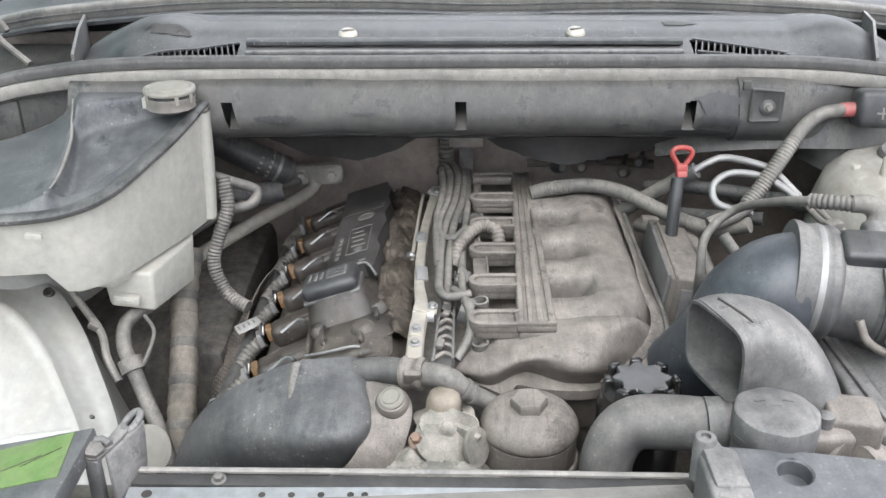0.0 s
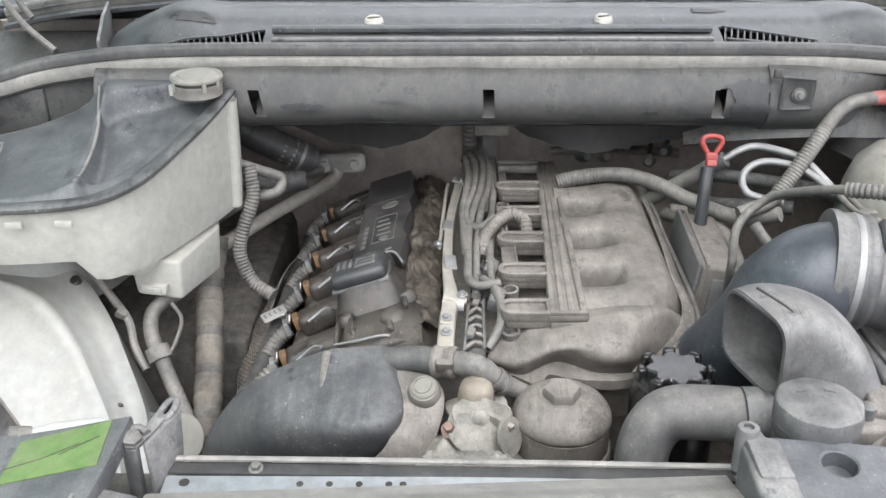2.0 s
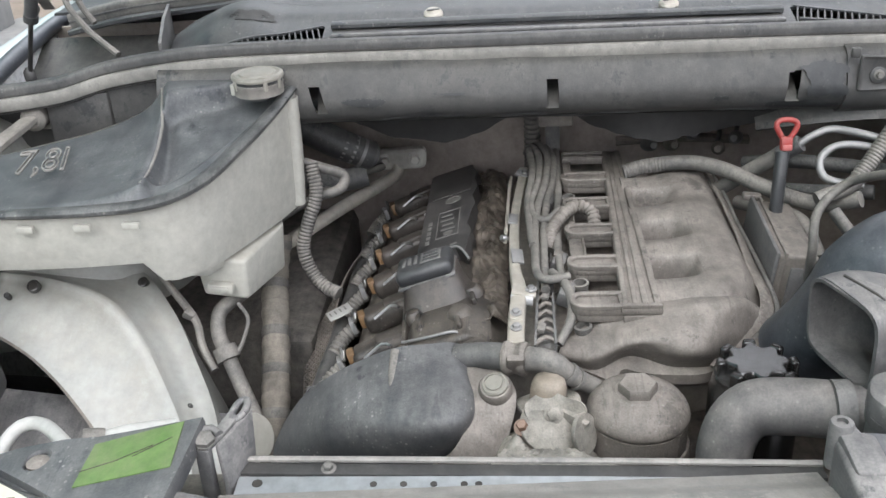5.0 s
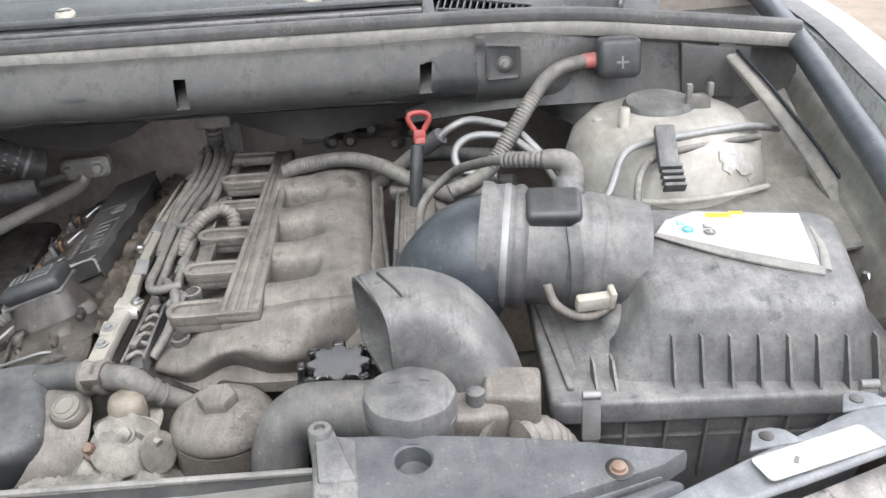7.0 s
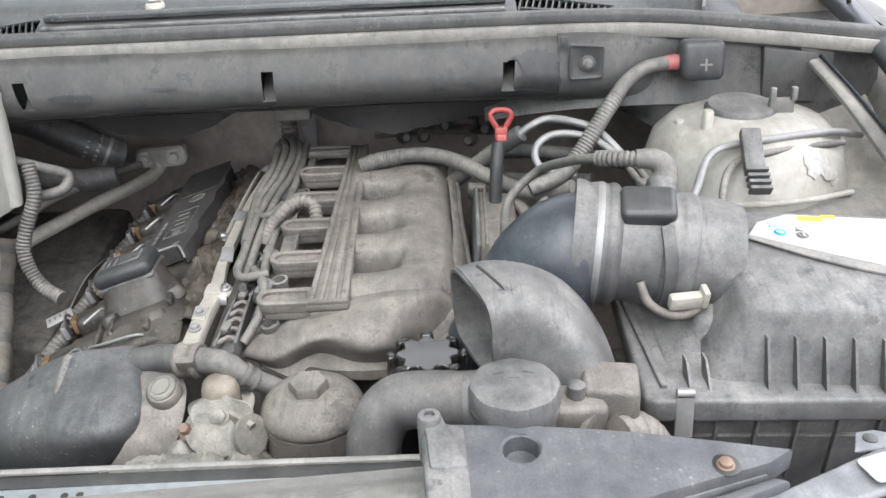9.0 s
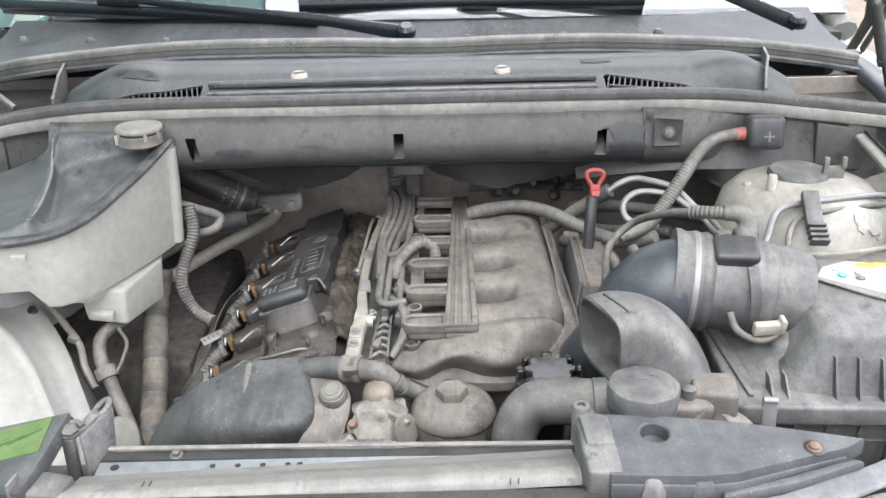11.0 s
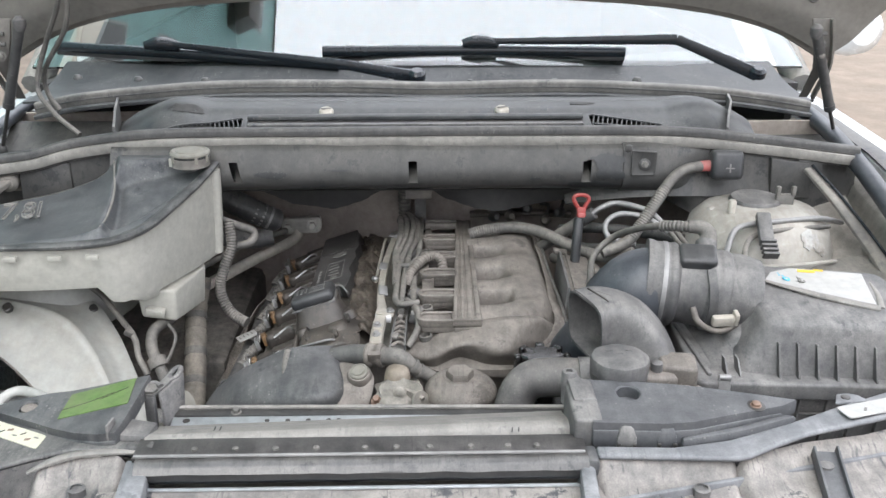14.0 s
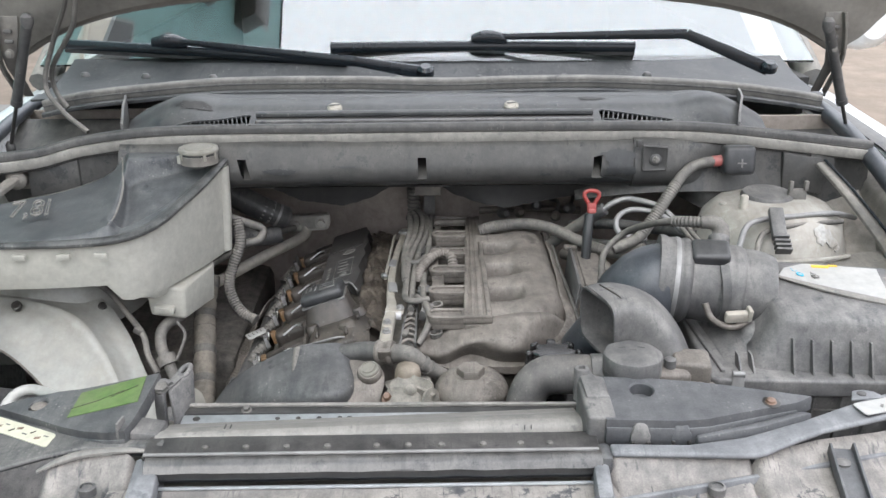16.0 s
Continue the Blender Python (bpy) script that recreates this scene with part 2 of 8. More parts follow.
MATTE = material("matte_black_bare", (0.013, 0.013, 0.014), dust=(0.12, 0.115, 0.105), amount=0.3, rough=0.7, bare=0.0)
LIPRUB = material("seal_lip_pale", (0.13, 0.127, 0.118), dust=(0.30, 0.285, 0.255), amount=0.85, rough=0.6, bare=0.5)
LIDRIM = material("tank_lid_shoulder", (0.014, 0.016, 0.018), dust=(0.2, 0.2, 0.19), amount=0.5, rough=0.32, bare=0.8, speck=0.5, blotch=1.4)
FILLER = material("filler_cap_black", (0.016, 0.018, 0.022), dust=(0.16, 0.155, 0.145), amount=0.3, rough=0.26)

GLASS = bpy.data.materials.new("windscreen_glass")
GLASS.use_nodes = True
gb = GLASS.node_tree.nodes["Principled BSDF"]
gb.inputs["Base Color"].default_value = (0.86, 0.95, 0.93, 1)
gb.inputs["Roughness"].default_value = 0.015
gb.inputs["IOR"].default_value = 1.8
gb.inputs["Transmission Weight"].default_value = 1.0


# ---- building helpers ----
BASE = {}


def thing(name, label, category, at, group="", kind=""):
    """An Empty at the thing's base, the parent of its parts."""
    ob = new(name)
    ob.location, ob.empty_display_size = at, 0.02
    BASE[ob] = Vector(at)
    return tagged(ob, label, category, group, kind)


def part(name, bm, mat, parent=None, label="", angle=38):
    """Links a bmesh, drawn in world metres, as one mesh under a thing or a part."""
    at = BASE[parent] if parent else Vector((0, 0, 0))
    bmesh.ops.recalc_face_normals(bm, faces=bm.faces[:])
    bmesh.ops.translate(bm, verts=bm.verts[:], vec=-at)
    me = bpy.data.meshes.new(name)
    bm.to_mesh(me)
    bm.free()
    me.polygons.foreach_set("use_smooth", [True] * len(me.polygons))
    me.set_sharp_from_angle(angle=radians(angle))
    me.materials.append(mat)
    ob = new(name, me)
    if parent:
        ob.parent = parent
    BASE[ob] = at
    return tagged(ob, label)


def single(name, bm, mat, label, category, at=(0, 0, 0), kind="", group=""):
    """A thing that is one mesh."""
    bmesh.ops.recalc_face_normals(bm, faces=bm.faces[:])
    bmesh.ops.translate(bm, verts=bm.verts[:], vec=-Vector(at))
    me = bpy.data.meshes.new(name)
    bm.to_mesh(me)
    bm.free()
    me.polygons.foreach_set("use_smooth", [True] * len(me.polygons))
    me.set_sharp_from_angle(angle=radians(38))
    me.materials.append(mat)
    ob = new(name, me)
    ob.location = at
    BASE[ob] = Vector(at)
    return tagged(ob, label, category, group, kind)


def soften(bm, width, seg=2):
    if width:
        bmesh.ops.recalc_face_normals(bm, faces=bm.faces[:])
        bm.normal_update()
        edges = [e for e in bm.edges if len(e.link_faces) == 2 and e.calc_face_angle(0) > 0.5]
        bmesh.ops.bevel(bm, geom=edges, offset=width, segments=seg, profile=0.5, affect="EDGES", clamp_overlap=True)
    return bm


def box(c, s, turn=(0, 0, 0), r=0.002, seg=2, bm=None):
    b = bmesh.new()
    bmesh.ops.create_cube(b, size=1, matrix=pose(*c, *turn) @ Matrix.Diagonal((*s, 1)))
    soften(b, r, seg)
    return merge(bm, b)


def merge(bm, other):
    if bm is None:
        return other
    me = bpy.data.meshes.new("join")
    other.to_mesh(me)
    other.free()
    bm.from_mesh(me)
    bpy.data.meshes.remove(me)
    return bm


def loft(rings, r=0.0, seg=2, caps=True, bm=None):
    """Skins closed rings of equal length."""
    b = bmesh.new()
    rows = [[b.verts.new(p) for p in ring] for ring in rings]
    n = len(rows[0])
    for one, two in zip(rows, rows[1:]):
        for i in range(n):
            b.faces.new((one[i], one[(i + 1) % n], two[(i + 1) % n], two[i]))
    if caps:
        b.faces.new(rows[0][::-1])
        b.faces.new(rows[-1])
    soften(b, r, seg)
    return merge(bm, b)


def prism(poly, z0, z1, r=0.002, seg=2, bm=None):
    """A slab over a plan outline; z0 and z1 are heights or functions of x, y."""
    low = [(x, y, z0(x, y) if callable(z0) else z0) for x, y in poly]
    top = [(x, y, z1(x, y) if callable(z1) else z1) for x, y in poly]
    return loft([low, top], r, seg, bm=bm)


def lathe(profile, c, axis=(0, 0, 1), n=32, bm=None, lobes=0, depth=0.0):
    """Turns rows of (radius, height) round an axis at c."""
    q = Vector((0, 0, 1)).rotation_difference(Vector(axis))
    rings = []
    for r, h in profile:
        ring = []
        for i in range(n):
            a = 2 * math.pi * i / n
            k = r * (1 + (depth * math.cos(lobes * a) if lobes else 0))
            ring.append(Vector(c) + q @ Vector((k * math.cos(a), k * math.sin(a), h)))
        rings.append(ring)
    return loft(rings, bm=bm)


def spline(points, step):
    pts = [Vector(p) for p in points]
    ext = [2 * pts[0] - pts[1], *pts, 2 * pts[-1] - pts[-2]]
    out, where = [], []
    for i in range(1, len(ext) - 2):
        a, b, c, d = ext[i - 1 : i + 3]
        n = max(2, int((c - b).length / step))
        for k in range(n):
            t = k / n
            out.append(0.5 * (2 * b + (c - a) * t + (2 * a - 5 * b + 4 * c - d) * t * t + (3 * b - a - 3 * c + d) * t**3))
            where.append((i - 1 + t) / (len(pts) - 1))
    return out + [pts[-1]], where + [1.0]


def tube(points, r, n=12, pitch=0.0, depth=0.18, step=0.006, bm=None, section=None, bore=0.0):
    """A hose along a smooth path; r is a radius or (first, last). pitch: corrugation. section: (wide, high, power) of a squarish duct.
    bore: wall thickness of an open duct."""
    if pitch:
        step = pitch / 5
    line, where = spline(points, step)
    b = bmesh.new()
    side, rows, run = None, [], 0.0
    for i, p in enumerate(line):
        t = (line[min(i + 1, len(line) - 1)] - line[max(i - 1, 0)]).normalized()
        if side is None:
            side = t.cross(Vector((0, 0, 1)) if abs(t.z) < 0.9 else Vector((0, 1, 0))).normalized()
        side = (side - t * side.dot(t)).normalized()
        up = side.cross(t)
        run += (p - line[i - 1]).length if i else 0
        k = r if not isinstance(r, tuple) else float(np.interp(where[i], np.linspace(0, 1, len(r)), r))
        if pitch:
            k *= 1 - depth * (0.5 - 0.5 * math.cos(2 * math.pi * run / pitch)) ** 2
        ring = []
        for j in range(n):
            a = 2 * math.pi * (j + 0.5) / n
            ca, sa = math.cos(a), math.sin(a)
            if section:
                e = 2 / section[2]
                ca, sa = section[0] * math.copysign(abs(ca) ** e, ca), section[1] * math.copysign(abs(sa) ** e, sa)
            ring.append((p + k * (ca * side + sa * up), p))
        rows.append(ring)
    outer = [[b.verts.new(v) for v, _ in ring] for ring in rows]
    shells = [outer]
    if bore:
        shells.append([[b.verts.new(c + (v - c) * (1 - bore / (v - c).length)) for v, c in ring] for ring in rows])
    for shell in shells:
        for one, two in zip(shell, shell[1:]):
            for j in range(n):
                b.faces.new((one[j], one[(j + 1) % n], two[(j + 1) % n], two[j]))
    if bore:
        for k in (0, -1):
            for j in range(n):
                b.faces.new((shells[0][k][j], shells[0][k][(j + 1) % n], shells[1][k][(j + 1) % n], shells[1][k][j]))
    else:
        b.faces.new(outer[0])
        b.faces.new(outer[-1])
    return merge(bm, b)


def sheet(f, nu, nv, thick=0.003, skip=None, bm=None):
    """A curved sheet f(u, v) with thickness; skip(u, v) leaves openings."""
    b = bmesh.new()
    grid = [[b.verts.new(f(i / nu, j / nv)) for j in range(nv + 1)] for i in range(nu + 1)]
    for i in range(nu):
        for j in range(nv):
            if not (skip and skip((i + 0.5) / nu, (j + 0.5) / nv)):
                b.faces.new((grid[i][j], grid[i + 1][j], grid[i + 1][j + 1], grid[i][j + 1]))
    bmesh.ops.delete(b, geom=[v for v in b.verts if not v.link_faces], context="VERTS")
    bmesh.ops.recalc_face_normals(b, faces=b.faces[:])
    bmesh.ops.solidify(b, geom=b.faces[:], thickness=thick)
    return merge(bm, b)


def along(x, *rows):
    """Linear table: rows of (x, value)."""
    return float(np.interp(x, [a for a, _ in rows], [b for _, b in rows]))


def bolt(c, r, h, axis=(0, 0, 1), mat=STEEL, parent=None, name="bolt", washer=1.5):
    bm = lathe([(r * washer, 0), (r * washer, h * 0.25), (r * 1.05, h * 0.3)], c, axis, 20)
    lathe([(r, h * 0.25), (r, h * 0.9), (r * 0.8, h)], c, axis, 6, bm)
    return part(name, bm, mat, parent)


def letters(text, size, m, mat, parent, name="lettering", depth=0.0006, outline=0.0):
    cu = bpy.data.curves.new(name, "FONT")
    cu.body, cu.size, cu.extrude, cu.resolution_u = text, size, depth, 3
    if outline:
        cu.fill_mode, cu.extrude, cu.bevel_depth, cu.bevel_resolution = "NONE", 0.0, outline, 1
    tmp = new(name, cu)
    me = bpy.data.meshes.new_from_object(tmp.evaluated_get(bpy.context.evaluated_depsgraph_get()))
    bpy.data.objects.remove(tmp)
    me.transform(Matrix.Translation(-BASE[parent]) @ m)
    me.materials.clear()
    me.materials.append(mat)
    ob = new(name, me)
    ob.parent = parent
    BASE[ob] = BASE[parent]
    return ob


def step(a, b, t):
    t = max(0.0, min(1.0, (t - a) / (b - a)))
    return t * t * (3 - 2 * t)


CX = 0.04  # the car's middle


def mirrored(p):
    return (2 * CX - p[0], p[1], p[2])


def round_ring(quad, r, k=5):
    """A closed outline round a four-cornered plan with rounded corners."""
    out = []
    for i in range(4):
        p, a, b = Vector(quad[i]), Vector(quad[i - 1]), Vector(quad[(i + 1) % 4])
        s, e = p + (a - p).normalized() * r, p + (b - p).normalized() * r
        out += [s * (1 - t) ** 2 + p * 2 * t * (1 - t) + e * t * t for t in (j / k for j in range(k + 1))]
    return out


def domed(foot, top, r, edge, bm=None):
    """A moulded box with rounded corners and a rounded top edge."""
    foot, top = [Vector(p) for p in foot], [Vector(p) for p in top]
    c = sum(top, Vector()) / 4
    rings = [round_ring([f.lerp(t, s) - Vector((0, 0, edge * s)) for f, t in zip(foot, top)], r) for s in (0.0, 0.25, 0.5, 0.75, 1.0)]
    for a in (30, 60, 90):
        ins, dz = edge * (1 - math.cos(radians(a))), edge * (math.sin(radians(a)) - 1)
        rings.append(round_ring([p + (c - p).normalized() * ins * 1.3 + Vector((0, 0, dz)) for p in top], r))
    for k in (0.6, 0.2):
        rings.append(round_ring([c + (p - c) * k for p in top], r * k))
    return loft(rings, bm=bm)


def pierced(plan, hole, r, z0, z1, depth, n=48):
    """A slab over a plan with a round recess sunk into it."""
    hx, hy = hole
    angles = sorted({round(math.atan2(y - hy, x - hx) % (2 * math.pi), 5) for x, y in plan} | {round(2 * math.pi * k / n, 5) for k in range(n)})
    edge = []
    for a in angles:
        d, best = (math.cos(a), math.sin(a)), 9.0
        for (x0, y0), (x1, y1) in zip(plan, plan[1:] + plan[:1]):
            ex, ey = x1 - x0, y1 - y0
            det = d[0] * ey - d[1] * ex
            if abs(det) > 1e-9:
                t = ((x0 - hx) * ey - (y0 - hy) * ex) / det
                s = ((x0 - hx) * d[1] - (y0 - hy) * d[0]) / det
                if t > 0 and -1e-4 <= s <= 1.0001:
                    best = min(best, t)
        edge.append((hx + best * d[0], hy + best * d[1]))
    ring = lambda k, dz, f: [(hx + (x - hx) * k, hy + (y - hy) * k, f(x, y) + dz) for x, y in edge]
    circ = lambda q, dz: [(hx + q * math.cos(a), hy + q * math.sin(a), z1(hx + q * math.cos(a), hy + q * math.sin(a)) + dz) for a in angles]
    flat = lambda k: [(x, y, z1(x, y)) for x, y in [(hx + (x - hx) * k, hy + (y - hy) * k) for x, y in edge]]
    return loft([ring(1, 0, z0), ring(1, -0.003, z1), ring(0.992, 0, z1), flat(0.8), flat(0.6), circ(r * 1.12, 0), circ(r, -0.0015), circ(r * 0.94, -depth), circ(r * 0.3, -depth)])
TANCAST = material("tan_stained_casting", (0.19, 0.155, 0.118), dust=(0.285, 0.25, 0.205), amount=0.75, rough=0.5, relief=0.8, blotch=1.3)
WING = material("inner_wing_grey_dusty", (0.16, 0.152, 0.14), dust=(0.3, 0.275, 0.24), amount=0.85, rough=0.5, bare=0.4, blotch=1.1)
CHALK = material("white_chalk_smear", (0.5, 0.5, 0.48), dust=(0.26, 0.24, 0.21), amount=0.75, rough=0.8, blotch=2.4)


# ---- ground and surroundings ----
def make_ground():
    def f(u, v):
        x, y = -120 + 240 * u, -100 + 260 * v
        d = math.hypot(x, y)
        return (x, y, 0.0 if d < 3 else 0.03 * noise.noise((x * 0.4, y * 0.4, 0)))

    single("ground", sheet(f, 60, 60, 0.05), EARTH, "bare packed brown earth of a yard round the car", "ground", (0, 0, 0), "structure")


def make_boards():
    for k, (x, z) in enumerate(((-1.75, 0.16), (-1.95, 0.42), (-2.15, 0.68))):
        single("concrete_block", box((x, 2.2, z), (0.34, 3.6 - 0.2 * k, 0.22), (0, 0, 2 * k - 2), 0.015), CONCRETE,
               "pale grey weathered concrete block in a stepped stack", "block", (x, 2.2, z - 0.11), group="concrete blocks")
    single("concrete_footing", box((-1.95, 2.2, 0.33), (0.26, 3.4, 0.66), r=0.01), CONCRETE, "grey concrete footing under the stepped blocks", "block", (-1.95, 2.2, 0))


def make_parked_van():
    v = thing("parked_van", "dark parked van standing far off on the earth yard", "van", (9.5, 16, 0))
    side = [(-2.2, 0.35), (2.2, 0.35), (2.25, 0.9), (1.9, 1.15), (1.3, 1.9), (-2.1, 1.95), (-2.25, 1.1)]
    part("body", loft([[(9.5 + x, 16 - 0.85, z) for x, z in side], [(9.5 + x, 16 + 0.85, z) for x, z in side]], 0.08, 3), BLACK, v)
    part("window", box((9.2, 15.14, 1.5), (2.6, 0.03, 0.5), r=0.02), SOOT, v)
    for dx in (-1.4, 1.4):
        for dy in (-0.75, 0.75):
            part("wheel", lathe([(0.2, -0.1), (0.33, -0.1), (0.34, 0), (0.33, 0.1), (0.2, 0.1)], (9.5 + dx, 16 + dy, 0.34), (0, 1, 0), 24), RUBBER, v)


make_ground()
make_boards()
make_parked_van()


def make_building():
    """A tall block beside the yard, mirrored in the windscreen."""
    b = thing("apartment_building", "tall teal apartment block with pale window frames", "building", (-6.5, 5, 0))
    part("wall", box((-7.5, 5, 9.3), (4.0, 22, 18.6), r=0.02), TEAL, b)
    part("roof", box((-7.5, 5, 18.66), (4.1, 22.1, 0.12), r=0.03), SHELL, b)
    part("plinth", box((-7.47, 5, 0.5), (4.1, 22.1, 1.0), r=0.02), CONCRETE, b)
    for fl in range(6):
        for k in range(7):
            y, z = -4.0 + 3.0 * k, 2.3 + 2.8 * fl
            w = part("window", box((-5.5, y, z), (0.10, 1.5, 1.5), r=0.01), LABEL, b, "white framed window")
            for s in (-0.36, 0.36):
                part("pane", box((-5.46, y + s, z), (0.06, 0.62, 1.34), r=0), SOOT, w)
    for fl in range(5):
        part("balcony", box((-5.2, 8.0, 3.2 + 2.8 * fl), (0.7, 2.6, 1.0), r=0.02), SHELL, b)


make_building()


# ---- car body ----
body = thing("car_body", "white car body round an open, dusty engine bay", "car", (CX, 2.0, 0))


def rim(y):
    """Inner edge of the right fender: x and height."""
    return along(y, (0.4, 0.70), (0.6, 0.735), (0.9, 0.768), (1.17, 0.795), (1.6, 0.81), (3.2, 0.83)), along(
        y, (0.4, 1.03), (0.6, 1.07), (0.9, 1.13), (1.17, 1.15), (1.6, 1.165), (3.2, 1.17))


def fender(flip):
    prof = [(-0.004, -0.035), (-0.002, -0.006), (0.004, 0.0), (0.035, 0.004), (0.075, -0.008), (0.105, -0.045), (0.118, -0.12), (0.125, -0.3), (0.11, -0.6)]

    def f(u, v):
        y = 0.5 + 2.7 * u
        x, z = rim(y)
        k = v * (len(prof) - 1)
        i = min(int(k), len(prof) - 2)
        a = k - i
        p = (x + prof[i][0] * (1 - a) + prof[i + 1][0] * a, y, z + prof[i][1] * (1 - a) + prof[i + 1][1] * a)
        return mirrored(p) if flip else p

    return sheet(f, 30, 24, 0.002)


def fender_seal(flip):
    pts = [(0.648, 0.60, 1.062), (0.697, 0.756, 1.10), (0.725, 0.95, 1.128), (0.747, 1.129, 1.152), (0.765, 1.3, 1.166), (0.775, 1.5, 1.175)]
    pts = [(mirrored(p)[0] - 0.03, p[1], p[2]) if flip else p for p in pts]
    return tube(pts if flip else [(x + 0.003, y, z) for x, y, z in pts], 0.012 if flip else 0.0148, 18)


def inner_wing(flip):
    def f(u, v):
        y = 0.55 + 0.98 * u
        x, z = rim(y)
        prof = [(-0.006, -0.028), (-0.026, -0.040), (-0.034, -0.046), (-0.046, -0.075), (-0.052, -0.082), (-0.070, -0.13), (-0.078, -0.18), (-0.07, -0.6)]
        if flip:
            prof = prof[:6]
        k = v * (len(prof) - 1)
        i = min(int(k), len(prof) - 2)
        a = k - i
        p = (x + prof[i][0] * (1 - a) + prof[i + 1][0] * a, y, z + prof[i][1] * (1 - a) + prof[i + 1][1] * a)
        return mirrored(p) if flip else p

    return sheet(f, 30, 18, 0.002)


for flip in (False, True):
    part("fender", fender(flip), PAINT, body, "glossy white fender edge")
    part("hood_seal", fender_seal(flip), SMOOTH, body, "dusty black rubber seal")
    edge = lambda u, v: (rim(0.5 + 1.0 * u)[0] - 0.006 + 0.032 * v, 0.5 + 1.0 * u, rim(0.5 + 1.0 * u)[1] + 0.004 + 0.003 * math.sin(3.1 * v))
    part("edge_trim", sheet(lambda u, v: mirrored(edge(u, v)) if flip else edge(u, v), 30, 6, 0.003), BLACK, body, "dark rubber edge trim")
    part("inner_wing", inner_wing(flip), INNER if flip else WING, body)
    pil = [(0.85, 1.64, 1.18), (0.80, 1.98, 1.43), (0.72, 2.38, 1.72)]
    # white body paint, coloured grey to put its shade into the colour
    part("windscreen_pillar", tube([mirrored(p) if flip else p for p in pil], (0.03, 0.028), 10), PRIMER, body)
    part("door_skin", box((0.92 if not flip else 2 * CX - 0.92, 2.75, 0.78), (0.05, 1.2, 0.78), r=0.02), PAINT, body)
part("roof", box((CX, 2.85, 1.74), (1.2, 1.25, 0.04), r=0.015), PAINT, body)
part("firewall", sheet(lambda u, v: (-0.72 + 1.52 * u, 1.50 - 0.02 * math.cos(7 * u) * v - 0.05 * v * v - 0.085 / (1 + math.exp(-(u - 0.40) * 60)), 0.55 + 0.62 * v), 60, 12, 0.004), FIRE, body, "brown dusty sound-deadening mat")
# unseen panel, added below the bay to keep ground light out
part("bay_light_block", box((CX, 1.0, 0.52), (1.5, 1.1, 0.02), r=0), DARK, body)
part("radiator", box((-0.02, 0.595, 0.76), (0.62, 0.05, 0.44), r=0.004), DARK, body)
part("cabin_floor", box((CX, 2.6, 0.5), (1.5, 2.1, 0.02), r=0), CABIN, body)
part("cabin_bulkhead", box((CX, 3.6, 0.95), (1.55, 0.03, 1.5), r=0), CABIN, body)
for sx in (-0.72, 0.80):
    part("cabin_lining", box((sx, 2.6, 0.66), (0.02, 2.1, 1.08), r=0), CABIN, body)


def screen(u, v):
    x = CX + (u - 0.5) * 1.62 * (1 - 0.16 * v)
    bow = 0.16 * (2 * u - 1) ** 2
    return (x, 1.475 + bow + 0.80 * v, 1.250 - 0.03 * (2 * u - 1) ** 2 + 0.52 * v - 0.03 * v * v)


part("windscreen", sheet(screen, 32, 14, 0.005), GLASS, body, "windscreen reflecting the white sky")
part("dashboard", sheet(lambda u, v: (CX + (u - 0.5) * 1.36, 1.54 + 0.16 * (2 * u - 1) ** 2 + 0.5 * v, 1.205 - 0.03 * v - 0.1 * max(0, v - 0.8)), 20, 8, 0.01), CABIN, body)


def scuttle(u, v):
    """Plastic trim at the foot of the windscreen."""
    x = CX + (u - 0.5) * 1.46
    bow = 0.13 * (2 * u - 1) ** 2
    return (x, 1.37 + bow * v + 0.12 * v, 1.222 - 0.02 * (2 * u - 1) ** 2 + 0.032 * v - 0.012 * math.sin(v * math.pi))


sc = part("scuttle_trim", sheet(scuttle, 40, 6, 0.004), SCUT, body, "dusty black scuttle trim")
for px in (-0.62, -0.50, -0.37, -0.02, 0.13, 0.29, 0.45):
    part("push_pin", lathe([(0.009, 0), (0.009, 0.003), (0.005, 0.008)], (px, 1.412 + 0.07 * (2 * (px - CX) / 1.46) ** 2, 1.226), n=14), BLACK, sc)

# closed rear body and wheels
part("tailgate", box((CX, 4.32, 1.05), (1.5, 0.05, 1.1), (8, 0, 0), 0.03), PAINT, body)
part("rear_roof", box((CX, 3.85, 1.735), (1.2, 0.85, 0.04), r=0.015), PAINT, body)
for sx in (-0.89, 0.97):
    part("rear_quarter", box((sx, 3.85, 0.80), (0.06, 0.98, 0.82), r=0.03), PAINT, body)
    part("sill", box((sx, 2.3, 0.36), (0.06, 2.2, 0.12), r=0.02), BLACK, body)
    lean = [(0.84, 1.95, 1.18), (0.70, 2.50, 1.70), (0.69, 4.05, 1.68), (0.84, 4.2, 1.18)]
    lean = [p if sx > 0 else mirrored(p) for p in lean]
    part("side_glass", loft([lean, [(x + 0.01, y, z) for x, y, z in lean]]), SOOT, body)
    for y in (0.98, 3.75):
        s = 1 if sx > 0 else -1
        wheel = part("wheel", lathe([(0.22, -0.11), (0.36, -0.11), (0.375, -0.06), (0.378, 0.0), (0.375, 0.06), (0.36, 0.11), (0.22, 0.11)], (sx - 0.07 * s, y, 0.378), (1, 0, 0), 40), RUBBER, body, "black tyre")
        part("rim", lathe([(0.22, -0.02), (0.225, 0.09), (0.20, 0.07), (0.06, 0.04), (0.0, 0.05)], (sx - 0.07 * s, y, 0.378), (s, 0, 0), 30), ALLOY, wheel)
